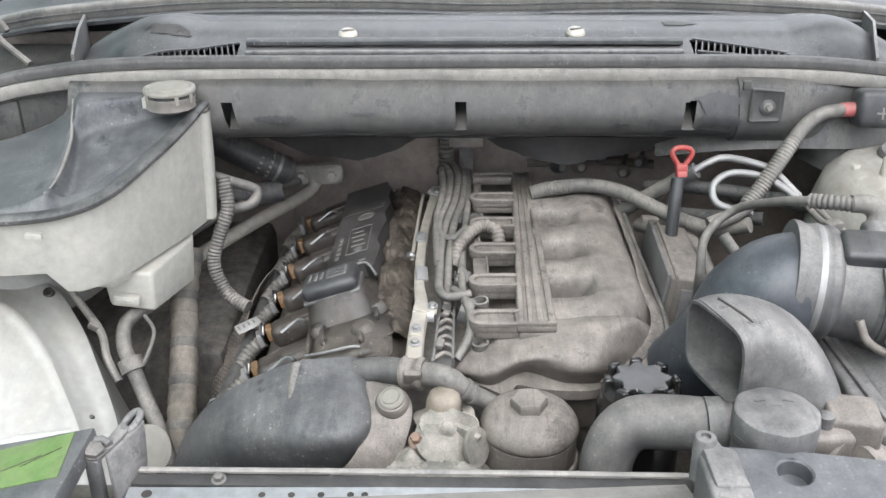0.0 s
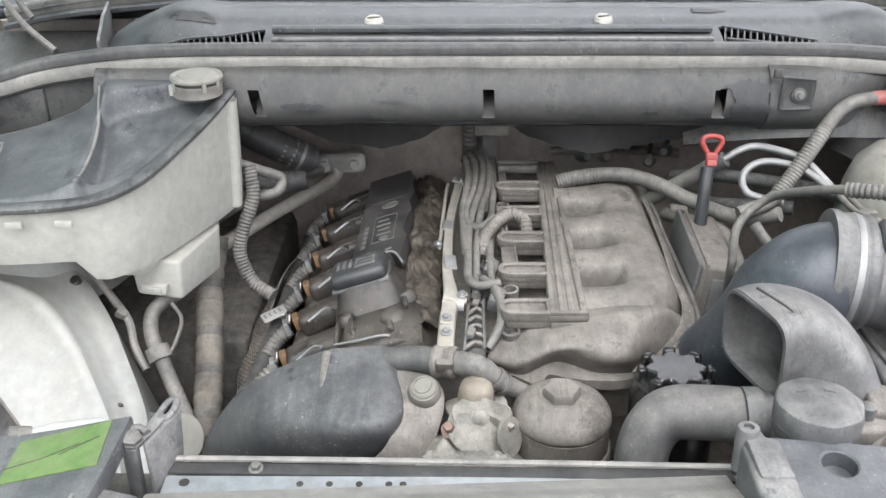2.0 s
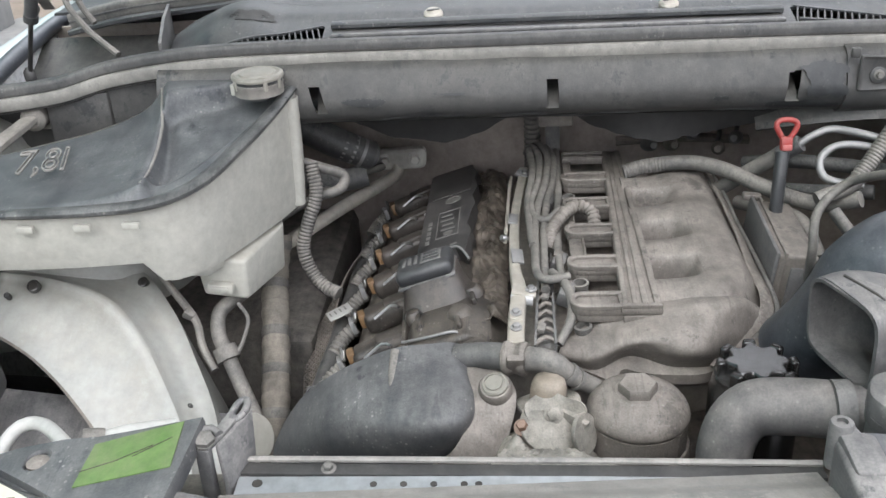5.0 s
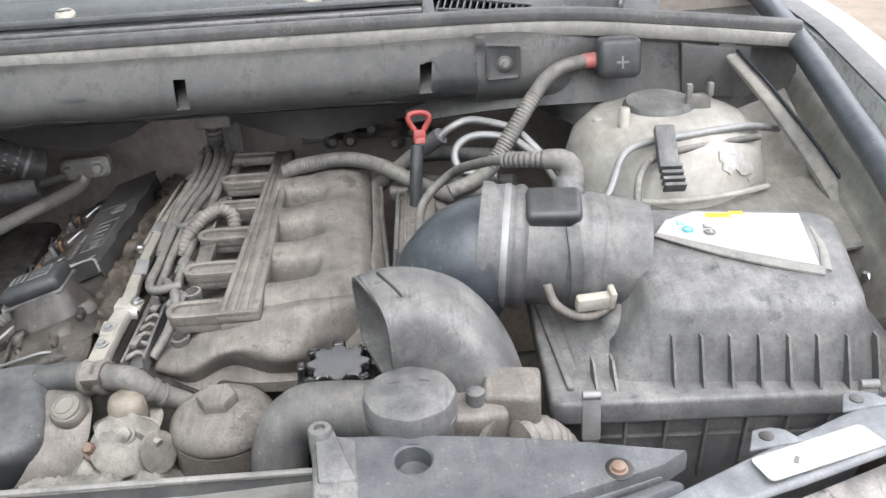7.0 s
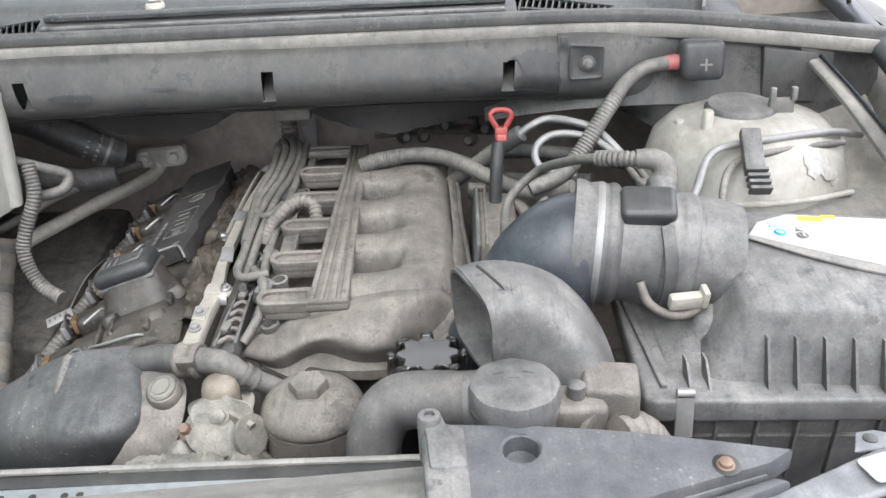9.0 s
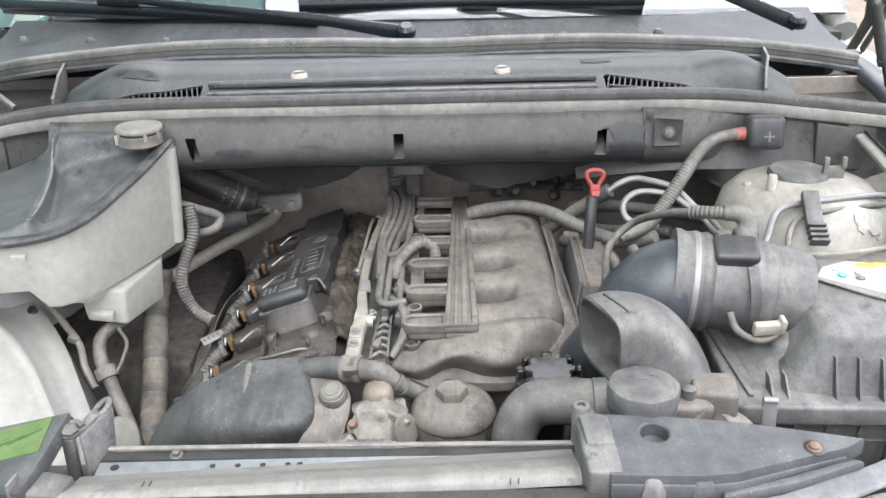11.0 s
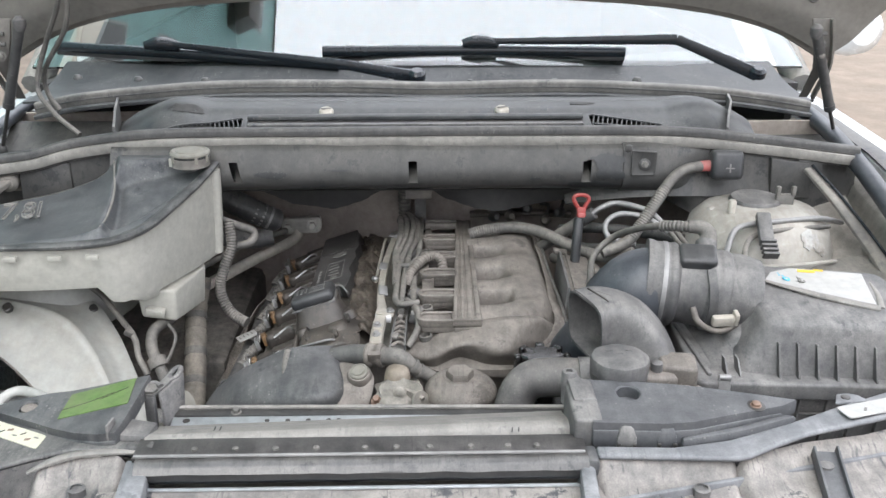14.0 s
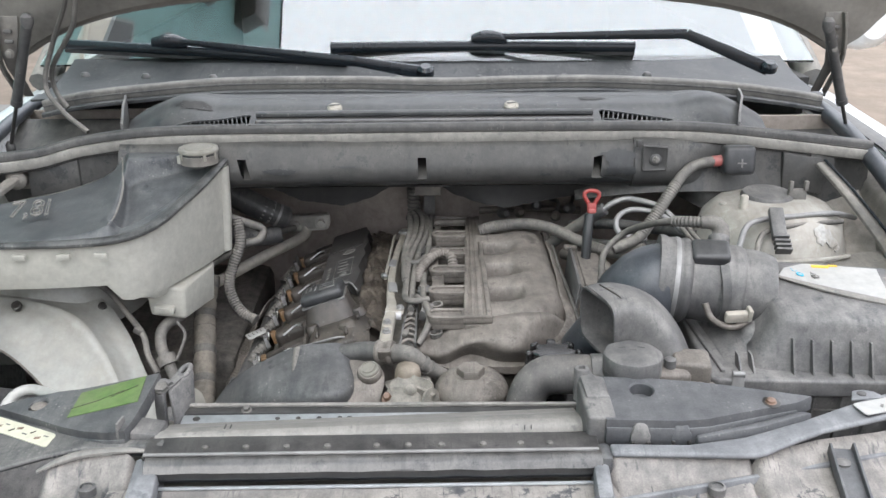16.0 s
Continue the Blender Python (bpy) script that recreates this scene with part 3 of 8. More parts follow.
part("front_bumper", loft([[(-0.80, y0, z0), (-0.4, y1, z0), (0.48, y1, z0), (0.88, y0, z0), (0.86, y0 + 0.12, z0), (-0.78, y0 + 0.12, z0)] for y0, y1, z0 in ((0.42, 0.27, 0.30), (0.38, 0.24, 0.50), (0.42, 0.30, 0.72), (0.46, 0.36, 0.80))], 0.02), PAINT, body)

# wing mirror
part("wing_mirror", loft([[(1.03 + 0.62 * r * math.cos(a), 1.85 + d, 1.275 + 0.62 * r * math.sin(a)) for a in np.linspace(0, 2 * math.pi, 20, endpoint=False)]
                               for d, r in ((-0.09, 0.05), (-0.07, 0.085), (-0.02, 0.105), (0.05, 0.11))], 0), PAINT, body, "white wing mirror housing")

# ---- rear of the bay: bulkhead panel, seals, cowl cover ----
bulk = thing("bulkhead_panel", "dusty grey bulkhead panel with three slots", "panel", (CX, 1.13, 1.1))
BULK = [(1.165, 1.183), (1.128, 1.182), (1.118, 1.176), (1.112, 1.160), (1.104, 1.146), (1.103, 1.128), (1.112, 1.114), (1.135, 1.105), (1.17, 1.100), (1.21, 1.094)]
SLOTS = (-0.264, 0.021, 0.305)
SLANT = {-0.264: 0.009, 0.021: 0.001, 0.305: -0.003}


# the panel's section, its bends rounded
BENDS = np.linspace(0, 1, len(BULK))
CURVE = np.array([[np.mean(np.interp(v + np.linspace(-0.1, 0.1, 9), BENDS, [p[k] for p in BULK])) for k in (0, 1)] for v in np.linspace(0, 1, 300)])


def bulk_at(u, v):
    x = -0.46 + 0.824 * u
    k = max(0.0, min(1.0, v)) * (len(CURVE) - 1)
    i = min(int(k), len(CURVE) - 2)
    y, z = (CURVE[i] + (CURVE[i + 1] - CURVE[i]) * (k - i)).tolist()
    low = max(0, v - 0.55)
    k = max(0.0, min(1.0, (1.1585 - z) / 0.033))
    lean = sum(d * k * math.exp(-(((x - s) / 0.035) ** 2)) for s, d in SLANT.items())
    return (x + lean, y + 0.004 * math.sin(9 * x), z - 0.03 * low * abs(x) + 0.002 * noise.noise((x * 12, v * 3, 1)))


def sag(x):
    if x < 0.02:
        return along(x, (-0.34, 1.100), (-0.232, 1.096), (-0.184, 1.068), (-0.117, 1.058), (-0.07, 1.072), (-0.03, 1.097), (0.02, 1.100))
    return along(x, (0.02, 1.100), (0.05, 1.094), (0.078, 1.076), (0.138, 1.058), (0.169, 1.055), (0.28, 1.073), (0.36, 1.09))


def mat_lip(u, v):
    x = -0.34 + 0.70 * u
    low = sag(x) + 0.003 * noise.noise((x * 60, 0, 2))
    return (x, 1.165 + 0.012 * v + 0.006 * math.sin(x * 31) * v, 1.096 + (low - 1.096) * v)


part("mat_lip", sheet(mat_lip, 120, 8, 0.003), MATTE, bulk, "sagging torn edge of the insulation mat")


def in_slot(u, v):
    """Slots that open at the top and run out along a slanted ramp."""
    return 0 < (1.1585 - bulk_at(u, v)[2]) / 0.033 < 1 and any(abs(-0.46 + 0.824 * u - s) < 0.0068 for s in SLOTS)


part("panel", sheet(bulk_at, 420, 72, 0.002, in_slot), PANEL, bulk)


def scuffed(u, v):
    x, y, z = bulk_at(u, v)
    return (x, y - 0.0034, z + 0.0008)


RUBS = ((-0.205, 1.139, 0.035, 0.006, 0.8), (-0.125, 1.1135, 0.075, 0.007, 1.0), (-0.01, 1.112, 0.05, 0.004, 0.7), (0.25, 1.108, 0.05, 0.005, 1.0), (0.335, 1.148, 0.034, 0.022, 1.0),
        (0.352, 1.137, 0.014, 0.011, 1.2), (0.31, 1.118, 0.045, 0.008, 1.0), (-0.31, 1.110, 0.04, 0.006, 0.9), (0.10, 1.108, 0.05, 0.004, 0.8), (-0.10, 1.146, 0.02, 0.002, 0.5), (0.22, 1.129, 0.012, 0.003, 0.7))


def unscuffed(u, v):
    x, y, z = bulk_at(u, v)
    if v > 0.86 or v < 0.2 or in_slot(u, v):
        return True
    near = max(w * (1 - ((x - a) / ra) ** 2 - ((z - b) / rb) ** 2) for a, b, ra, rb, w in RUBS)
    return near + 0.7 * noise.noise((x * 40, z * 90, 3.7)) + 0.45 * noise.noise((x * 150, z * 170, 1.2)) < 0.25


def islands(bm, least):
    """The joined pieces of a mesh, each as a mesh of its own."""
    seen, out = set(), []
    for f in bm.faces:
        if f.index in seen:
            continue
        todo, mine = [f], {f.index}
        while todo:
            for e in todo.pop().edges:
                for g in e.link_faces:
                    if g.index not in mine:
                        mine.add(g.index)
                        todo.append(g)
        seen |= mine
        if len(mine) >= least:
            one = bm.copy()
            one.faces.ensure_lookup_table()
            bmesh.ops.delete(one, geom=[g for g in one.faces if g.index not in mine], context="FACES")
            out.append(one)
    return out


rubbed = sheet(scuffed, 900, 130, 0.0004, unscuffed)
rubbed.faces.index_update()
for piece in islands(rubbed, 200):
    part("rubbed_patch", piece, SCUT, bulk, "black rubbed oily patch")
for s in SLOTS:
    d = SLANT[s]
    part("slot_ramp", loft([[(s - 0.0075, 1.175, 1.156), (s + 0.0075, 1.175, 1.156), (s + 0.0075, 1.180, 1.156), (s - 0.0075, 1.180, 1.156)],
                            [(s + d - 0.0075, 1.1045, 1.1245), (s + d + 0.0075, 1.1045, 1.1245), (s + d + 0.0075, 1.110, 1.1245), (s + d - 0.0075, 1.110, 1.1245)]]), PANEL, bulk)


def wing_at(u, v):
    """The right-hand bulkhead, running on from the slotted panel."""
    far = Vector((0.352 + 0.41 * u, 1.108 + 0.05 * u + 0.012 * math.sin(6 * u) - 0.03 * v * v, 1.186 - 0.022 * u - (0.10 + 0.06 * u) * v))
    near = Vector(bulk_at(1.0, v)) + Vector((0.41 * u - 0.002, 0, 0))
    return near.lerp(far, step(0.05, 0.42, u))


part("panel_wing", sheet(wing_at, 40, 40, 0.003), PANEL, bulk, "bare dusty steel bulkhead")
mount_plate = part("bolt_plate", loft([round_ring([Vector((x, 1.1015 - d, z)) for x, z in ((0.372 + g, 1.136 + g), (0.412 - g, 1.137 + g), (0.413 - g, 1.176 - g), (0.372 + g, 1.179 - g))], 0.003, 3) for d, g in ((0.0, 0.0), (0.003, 0.0), (0.004, 0.0015), (0.0025, 0.004))]), PANEL, bulk, "square dusty bolt plate")
part("plate_notch", box((0.3665, 1.103, 1.181), (0.010, 0.006, 0.012), r=0.0015), PANEL, bulk)
part("bolt_seat", lathe([(0.0095, 0), (0.0095, 0.002), (0.0075, 0.003), (0.0, 0.003)], (0.3935, 1.099, 1.155), (0, -1, 0.1), 24), RUBBER, mount_plate)
bolt((0.3935, 1.0965, 1.156), 0.0040, 0.007, (0, -1, 0.1), PRIMER, bulk)
part("panel_wing", sheet(lambda u, v: (-0.70 + 0.26 * u, 1.165 - 0.02 * u + 0.008 * math.sin(8 * u), 1.155 + 0.02 * u - 0.16 * v), 16, 8, 0.003), PANEL, bulk, "dark dusty steel bulkhead")
part("raised_panel", loft([[(0.610, y, 1.095), (0.676, y - 0.004, 1.090), (0.672, y, 1.150), (0.606, y, 1.160)] for y in (1.16, 1.121, 1.118)], 0.003), PANEL, bulk, "stepped dusty panel")
part("recess", box((-0.575, 1.146, 1.115), (0.085, 0.02, 0.075), r=0.006), PANEL, bulk)

SEAL = [(-0.70, 1.13, 1.152), (-0.596, 1.14, 1.162), (-0.515, 1.15, 1.180), (-0.377, 1.15, 1.194), (-0.1, 1.15, 1.196), (0.25, 1.15, 1.197), (0.453, 1.15, 1.195), (0.592, 1.14, 1.184), (0.752, 1.13, 1.166)]
fs = thing("front_cowl_seal", "dusty black rubber bulb seal with a pale clamping lip", "seal", (CX, 1.15, 1.17))
part("bulb", tube(SEAL, 0.0095, 16, section=(1.0, 1.0, 4)), RUBBER, fs)
part("groove", tube([(x, y - 0.0092, z - 0.0035) for x, y, z in SEAL], 0.0016, 6), SOOT, fs)
part("lip", tube([(x, y - 0.014, z - 0.012) for x, y, z in SEAL], 0.0075, 10, section=(0.7, 1.1, 4)), LIPRUB, fs, "pale dusty lip")
# shade below the lip, put in as a thin black strip
part("lip_shadow_strip", tube([(x, y - 0.013, z - 0.0215) for x, y, z in SEAL], 0.0022, 6), SOOT, fs, "black strip painted for the shade below the lip")
REAR = [(-0.66, 1.36, 1.192), (-0.58, 1.36, 1.208), (-0.476, 1.36, 1.219), (-0.322, 1.36, 1.230), (-0.1, 1.355, 1.232), (0.06, 1.36, 1.227), (0.2, 1.355, 1.231), (0.35, 1.36, 1.230), (0.558, 1.36, 1.219), (0.68, 1.37, 1.203), (0.76, 1.37, 1.19)]
rs = thing("rear_cowl_seal", "pale dusty rubber seal strip wavering below the windscreen", "seal", (CX, 1.36, 1.2))
part("bulb", tube(REAR, 0.0118, 16, section=(1.0, 1.0, 5)), PALE_RUBBER, rs)
part("groove", tube([(x, y - 0.0112, z + 0.001) for x, y, z in REAR], 0.0020, 6), RUBBER, rs)
part("flange", tube([(x, y - 0.012, z - 0.013) for x, y, z in REAR], 0.009, 10, section=(1.3, 0.5, 4)), COWL, rs)

cowl = thing("cowl_cover", "dusty plastic cowl cover with air slots and two screws", "cover", (CX, 1.25, 1.19))


def cowl_at(u, v):
    step = 0.006 / (1 + math.exp(-(v - 0.42) * 40)) - 0.004 * math.exp(-(((v - 0.78) / 0.07) ** 2))
    x = -0.475 + 1.085 * u
    end = max(0.0, abs(2 * u - 1) - 0.72) / 0.28
    y = 1.165 + 0.17 * v
    return (x, y, 1.190 + 0.024 * v + 0.010 * math.sin(math.pi * v) + 0.012 * math.sin(math.pi * min(1, end * 1.3)) * math.sin(math.pi * v) - 0.03 * end**3 - 0.02 * max(0, v - 0.85) + step)


def vent_rows(x):
    """Front edge, bar and rear edge of the air slots at x, or None."""
    k = (x + 0.410) / 0.148 if x < 0 else (0.446 - x) / 0.124
    if not 0.02 < k < 1:
        return None
    return (1.160 + 0.014 * k, 1.171 + 0.044 * k) if x < 0 else (1.174 + 0.020 * k, 1.188 + 0.038 * k)


def vents(u, v):
    x, y = -0.475 + 1.085 * u, 1.165 + 0.17 * v
    rows = vent_rows(x)
    return rows is not None and 1.169 < y < rows[1]


part("cover", sheet(cowl_at, 241, 52, 0.0025, vents), COWL, cowl)


def cowl_z(x, y):
    return cowl_at((x + 0.475) / 1.085, (y - 1.165) / 0.17)[2]


for x0, x1, s in ((-0.405, -0.263, -1), (0.324, 0.442, 1)):
    vent = part("air_vent", box(((x0 + x1) / 2, 1.19, 1.180), (x1 - x0 + 0.02, 0.075, 0.006), r=0.001), SOOT, cowl, "black vent with pale fins")
    bar = [(x, vent_rows(x)[0], cowl_z(x, vent_rows(x)[0]) + 0.001) for x in np.linspace(x0 + 0.002, x1 - 0.002, 9)]
    part("vent_bar", tube(bar, 0.0028, 8, section=(1.0, 0.6, 4)), COWL, vent)
    part("vent_edge", tube([(x, vent_rows(x)[1] + 0.001, cowl_z(x, vent_rows(x)[1]) + 0.001) for x in np.linspace(x0 + 0.002, x1 - 0.002, 9)], 0.0024, 8, section=(1.0, 0.6, 4)), COWL, vent)
    n = int((x1 - x0) / 0.0074)
    for k in range(n + 1):
        x = x0 + (x1 - x0) * k / n
        rows = vent_rows(min(max(x, x0 + 0.001), x1 - 0.001))
        a, b = rows
        if b - a > 0.012:
            q = x + s * 0.25 * (b - a)
            part("vent_fin", loft([[(p - 0.0010, y, cowl_z(p, y) + 0.0012), (p + 0.0010, y, cowl_z(p, y) + 0.0012), (p + 0.0010, y, cowl_z(p, y) - 0.009), (p - 0.0010, y, cowl_z(p, y) - 0.009)] for p, y in ((x, a), (q, b))]), COWL, vent)
        if a > 1.169:
            part("vent_fin", loft([[(x - 0.0010, y, cowl_z(x, y) + 0.0008), (x + 0.0010, y, cowl_z(x, y) + 0.0008), (x + 0.0010, y, cowl_z(x, y) - 0.009), (x - 0.0010, y, cowl_z(x, y) - 0.009)] for y in (1.166, a)]), COWL, vent)
part("well", box((0.06, 1.2, 1.16), (0.9, 0.05, 0.03), r=0.004), RUBBER, cowl)
part("trough", box((0.028, 1.186, 1.2005), (0.556, 0.022, 0.010), (4, 0, 0.6), 0.002), SOOT, cowl, "black recessed trough")
part("trough_lip", tube([(-0.252, 1.203, 1.2095), (0.03, 1.205, 1.2105), (0.308, 1.209, 1.2095)], 0.0075, 10, section=(1.3, 0.6, 3)), COWL, cowl, "rounded trough lip")
part("trough_floor", box((0.028, 1.170, 1.2045), (0.552, 0.007, 0.006), (0, 0, 0.6), 0.002), GREY, cowl)


def torn_patch(fn, a, b, c, d, lift, seed, parent, mat=MATTE):
    """A thin ragged patch on the surface fn between the parameters a..b and c..d."""
    def ragged(u, v):
        r = (2 * u - 1) ** 2 + (2 * v - 1) ** 2
        return 1 - r + 0.8 * noise.noise((u * 5, v * 3, seed)) + 0.5 * noise.noise((u * 14, v * 7, seed)) < 0.25

    f = lambda u, v: Vector(fn(a + (b - a) * u, c + (d - c) * v)) + Vector(lift)
    bm = sheet(f, 70, 30, 0.0004, ragged)
    bm.faces.index_update()
    for piece in islands(bm, 30):
        part("torn_patch", piece, mat, parent, "black torn patch")


torn_patch(cowl_at, 0.078, 0.136, 0.33, 0.45, (0, -0.0004, 0.0012), 2.1, cowl)
torn_patch(cowl_at, 0.03, 0.06, 0.05, 0.14, (0, -0.0004, 0.0012), 5.3, cowl)
torn_patch(cowl_at, 0.70, 0.75, 0.52, 0.62, (0, -0.0004, 0.0012), 7.3, cowl)
for sx, sy in ((-0.124, 1.224), (0.174, 1.233)):
    s = part("quarter_turn_screw", lathe([(0.0125, 0), (0.0125, 0.004), (0.010, 0.007), (0.0, 0.008)], (sx, sy, 1.2125), (0, -0.3, 1), 24), RAIL, cowl, "pale slotted plastic screw")
    part("slot", box((sx, sy - 0.002, 1.2207), (0.017, 0.0026, 0.0012), (17, 0, 20), 0), RUBBER, s)
for q in ([(-0.511, 1.345, 1.215), (-0.487, 1.25, 1.2165), (-0.463, 1.155, 1.206)], [(0.606, 1.385, 1.218), (0.578, 1.27, 1.222), (0.553, 1.20, 1.214), (0.537, 1.150, 1.203)]):
    part("end_plate", loft([[(x, y, z), (x + 0.004, y, z), (x + 0.004, y, z - 0.045), (x, y, z - 0.045)] for x, y, z in q]), GREY, cowl, "thin upright end plate")
plen = thing("plenum_tray", "dark sheet-metal plenum between the two cowl seals", "tray", (CX, 1.25, 1.1))
part("tray", sheet(lambda u, v: (-0.72 + 1.52 * u, 1.168 + 0.22 * v, 1.112 - 0.02 * math.sin(math.pi * v) + 0.05 * v), 12, 6, 0.003), PANEL, plen)

# ---- hood ----
hood = thing("hood", "raised white hood seen from its dusty underside", "hood", (CX, 1.25, 1.35))


def hood_at(u, v, back=0.0):
    """u across, v up the open hood from its rear edge."""
    a = 2 * u - 1
    x = CX + a * (0.70 + 0.105 * min(1.4, v / 0.11) ** 0.8)
    z = 1.412 - 0.05 * a * a - 0.065 * a**6 + 0.95 * v
    y = 1.255 - 0.22 * v - 0.42 * v * v + 0.035 * abs(a) ** 3 - 0.03 * (1 - a * a) + back
    return (x, y, z)


part("outer_skin", sheet(lambda u, v: hood_at(u, v, 0.045 - 0.03 * (abs(2 * u - 1) ** 8)), 40, 20, 0.002), PAINT, hood, "white painted outer skin")


def inner_at(u, v):
    x, y, z = hood_at(u, v)
    edge = min(u, 1 - u)
    press = 0.022 * (1 / (1 + math.exp(-(v - 0.075) * 140))) * (1 / (1 + math.exp(-(edge - 0.07) * 90)))
    lip = -0.010 * math.exp(-((v - 0.028) / 0.02) ** 2)
    return (x, y + press * (0.6 + 0.4 * math.cos((u - 0.5) * 9)) + lip, z)


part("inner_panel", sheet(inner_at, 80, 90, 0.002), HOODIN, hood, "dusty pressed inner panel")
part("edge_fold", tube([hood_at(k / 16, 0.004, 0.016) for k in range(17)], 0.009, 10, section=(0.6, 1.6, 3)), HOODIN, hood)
for u, v, r in ((0.095, 0.052, 0.010), (0.12, 0.10, 0.014), (0.15, 0.035, 0.008), (0.86, 0.045, 0.011), (0.885, 0.085, 0.018), (0.93, 0.055, 0.008), (0.46, 0.014, 0.0045), (0.535, 0.014, 0.0045)):
    x, y, z = inner_at(u, v)
    part("panel_hole", lathe([(r * 1.2, 0), (r * 1.2, 0.0015), (r, 0.0022), (r * 0.8, 0.0005)], (x, y - 0.0045, z), (0, -1, -0.25), 20), RUBBER, hood, "dark press hole")


def hood_grille(x0, x1):
    up, out = Vector((0, -0.342, 0.940)), Vector((0, -0.940, -0.342))
    c = Vector(((x0 + x1) / 2, 1.222, 1.458))
    w, h = (x1 - x0) / 2, 0.046

    def ring(grow, d, r):
        return round_ring([c + Vector((sx * (w + grow), 0, 0)) + up * (sz * (h + grow)) + out * d for sx, sz in ((-1, -1), (1, -1), (1, 1), (-1, 1))], r, 6)

    g = part("air_grille", loft([ring(0, -0.006, 0.024), ring(0, 0.004, 0.024), ring(-0.004, 0.008, 0.022)]), RUBBER, hood, "black plastic ventilation grille with rounded ends")
    part("rim", tube([Vector(p) for p in ring(-0.002, 0.008, 0.023)] + [Vector(ring(-0.002, 0.008, 0.023)[0])], 0.0035, 8), BLACK, g)
    n = 19
    for i in range(n):
        x = x0 + 0.014 + (x1 - x0 - 0.028) * i / (n - 1)
        short = 0.7 if i in (0, n - 1) else 1.0
        part("slat", box(Vector((x, c.y, c.z)) + out * 0.0105, (0.0034, 0.006, 0.080 * short), (20, 0, 0), 0), SLAM, g)
    for k in range(7):
        p = c + up * (-0.036 + 0.012 * k) + out * 0.009
        part("crossbar", box(p, (x1 - x0 - (0.03 if k in (0, 6) else 0.012), 0.005, 0.0040), (20, 0, 0), 0), BLACK, g)
    for x in (x0 + 0.06, x0 + 0.15, x1 - 0.06):
        part("retaining_clip", box(Vector((x, c.y, c.z)) - up * 0.046 + out * 0.008, (0.012, 0.012, 0.008), (20, 0, 0), 0.001), BLACK, g)
    return g


hood_grille(-0.455, -0.145)
hood_grille(0.235, 0.555)
part("hose_grommet", loft([round_ring([Vector((-0.528 + sx * w, 1.199 - d, 1.447 + sz * h + 0.006 * sx)) for sx, sz in ((-1, -0.7), (1, -1), (0.7, 1), (-0.8, 0.8))], 0.012, 4) for d, w, h in ((-0.01, 0.036, 0.026), (0.006, 0.034, 0.024), (0.014, 0.022, 0.014))], 0.003), RUBBER, hood, "black rubber hose grommet")
part("hood_cable", tube([(-0.5, 1.222, 1.415), (-0.3, 1.212, 1.420), (-0.12, 1.21, 1.432), (0.05, 1.208, 1.437), (0.2, 1.21, 1.432), (0.4, 1.215, 1.42)], 0.003, 8), RUBBER, hood)
part("cable_tab", box((0.0, 1.203, 1.445), (0.009, 0.006, 0.022), (-15, 0, 8), 0.001), RAIL, hood)
for pts in ([(-0.527, 1.18, 1.455), (-0.535, 1.19, 1.40), (-0.577, 1.22, 1.325), (-0.599, 1.22, 1.258), (-0.566, 1.19, 1.221), (-0.52, 1.165, 1.191)],
            [(-0.518, 1.18, 1.455), (-0.520, 1.19, 1.41), (-0.534, 1.2, 1.355), (-0.59, 1.24, 1.284), (-0.595, 1.25, 1.243), (-0.575, 1.24, 1.215)]):
    part("washer_hose", tube(pts, 0.0042, 8), HOSE, hood, "grey rubber washer hose")
for sx, s in ((-0.632, -1), (0.690, 1)):
    hp = [(1.195, 1.372, 0.016), (1.198, 1.345, 0.017), (1.205, 1.315, 0.014), (1.225, 1.285, 0.010), (1.262, 1.255, 0.008), (1.300, 1.222, 0.008)]
    arm = part("hinge_arm", loft([[(sx - w + s * 0.006 * k, y, z), (sx + w + s * 0.006 * k, y, z), (sx + w + s * 0.006 * k, y + 0.005, z), (sx - w + s * 0.006 * k, y + 0.005, z)] for k, (y, z, w) in enumerate(hp)], 0.002), PRIMER, hood, "pale stamped hinge arm")
    part("hinge_flange", tube([(sx + s * (0.014 + 0.006 * k), y - 0.004, z) for k, (y, z, w) in enumerate(hp)], 0.0045, 8, section=(0.6, 1.2, 4)), HOODIN, arm)
    for k in range(2):
        part("hinge_slot", box((sx + s * 0.004, 1.195 + 0.001 * k, 1.348 - 0.016 * k), (0.014, 0.006, 0.007), (-8, 0, 0), 0.002), RUBBER, arm)
    bolt((sx + s * 0.008, 1.200, 1.312), 0.005, 0.006, (0, -1, 0), PRIMER, arm)


def gas_strut(foot, head):
    g = thing("gas_strut", "grey gas strut holding the hood up", "gas strut", foot, group="gas struts of the hood")
    a, b = Vector(foot), Vector(head)
    part("rod", tube([a, a.lerp(b, 0.3), a.lerp(b, 0.5)], 0.0034, 12), SOOT, g, "black rod")
    part("cylinder", tube([a.lerp(b, 0.38), a.lerp(b, 0.7), b], 0.0085, 16), BLACK, g, "grey dusty cylinder")
    part("collar", tube([a.lerp(b, 0.36), a.lerp(b, 0.38), a.lerp(b, 0.40)], 0.0096, 16), RUBBER, g)
    part("ball_socket", lathe([(0.006, -0.012), (0.010, -0.004), (0.010, 0.006), (0.005, 0.012)], head, n=16), GREY, g)
    part("foot_socket", lathe([(0.004, -0.012), (0.008, -0.004), (0.008, 0.006), (0.004, 0.012)], foot, n=16), RUBBER, g)


gas_strut((-0.689, 1.256, 1.142), (-0.60, 1.19, 1.365))
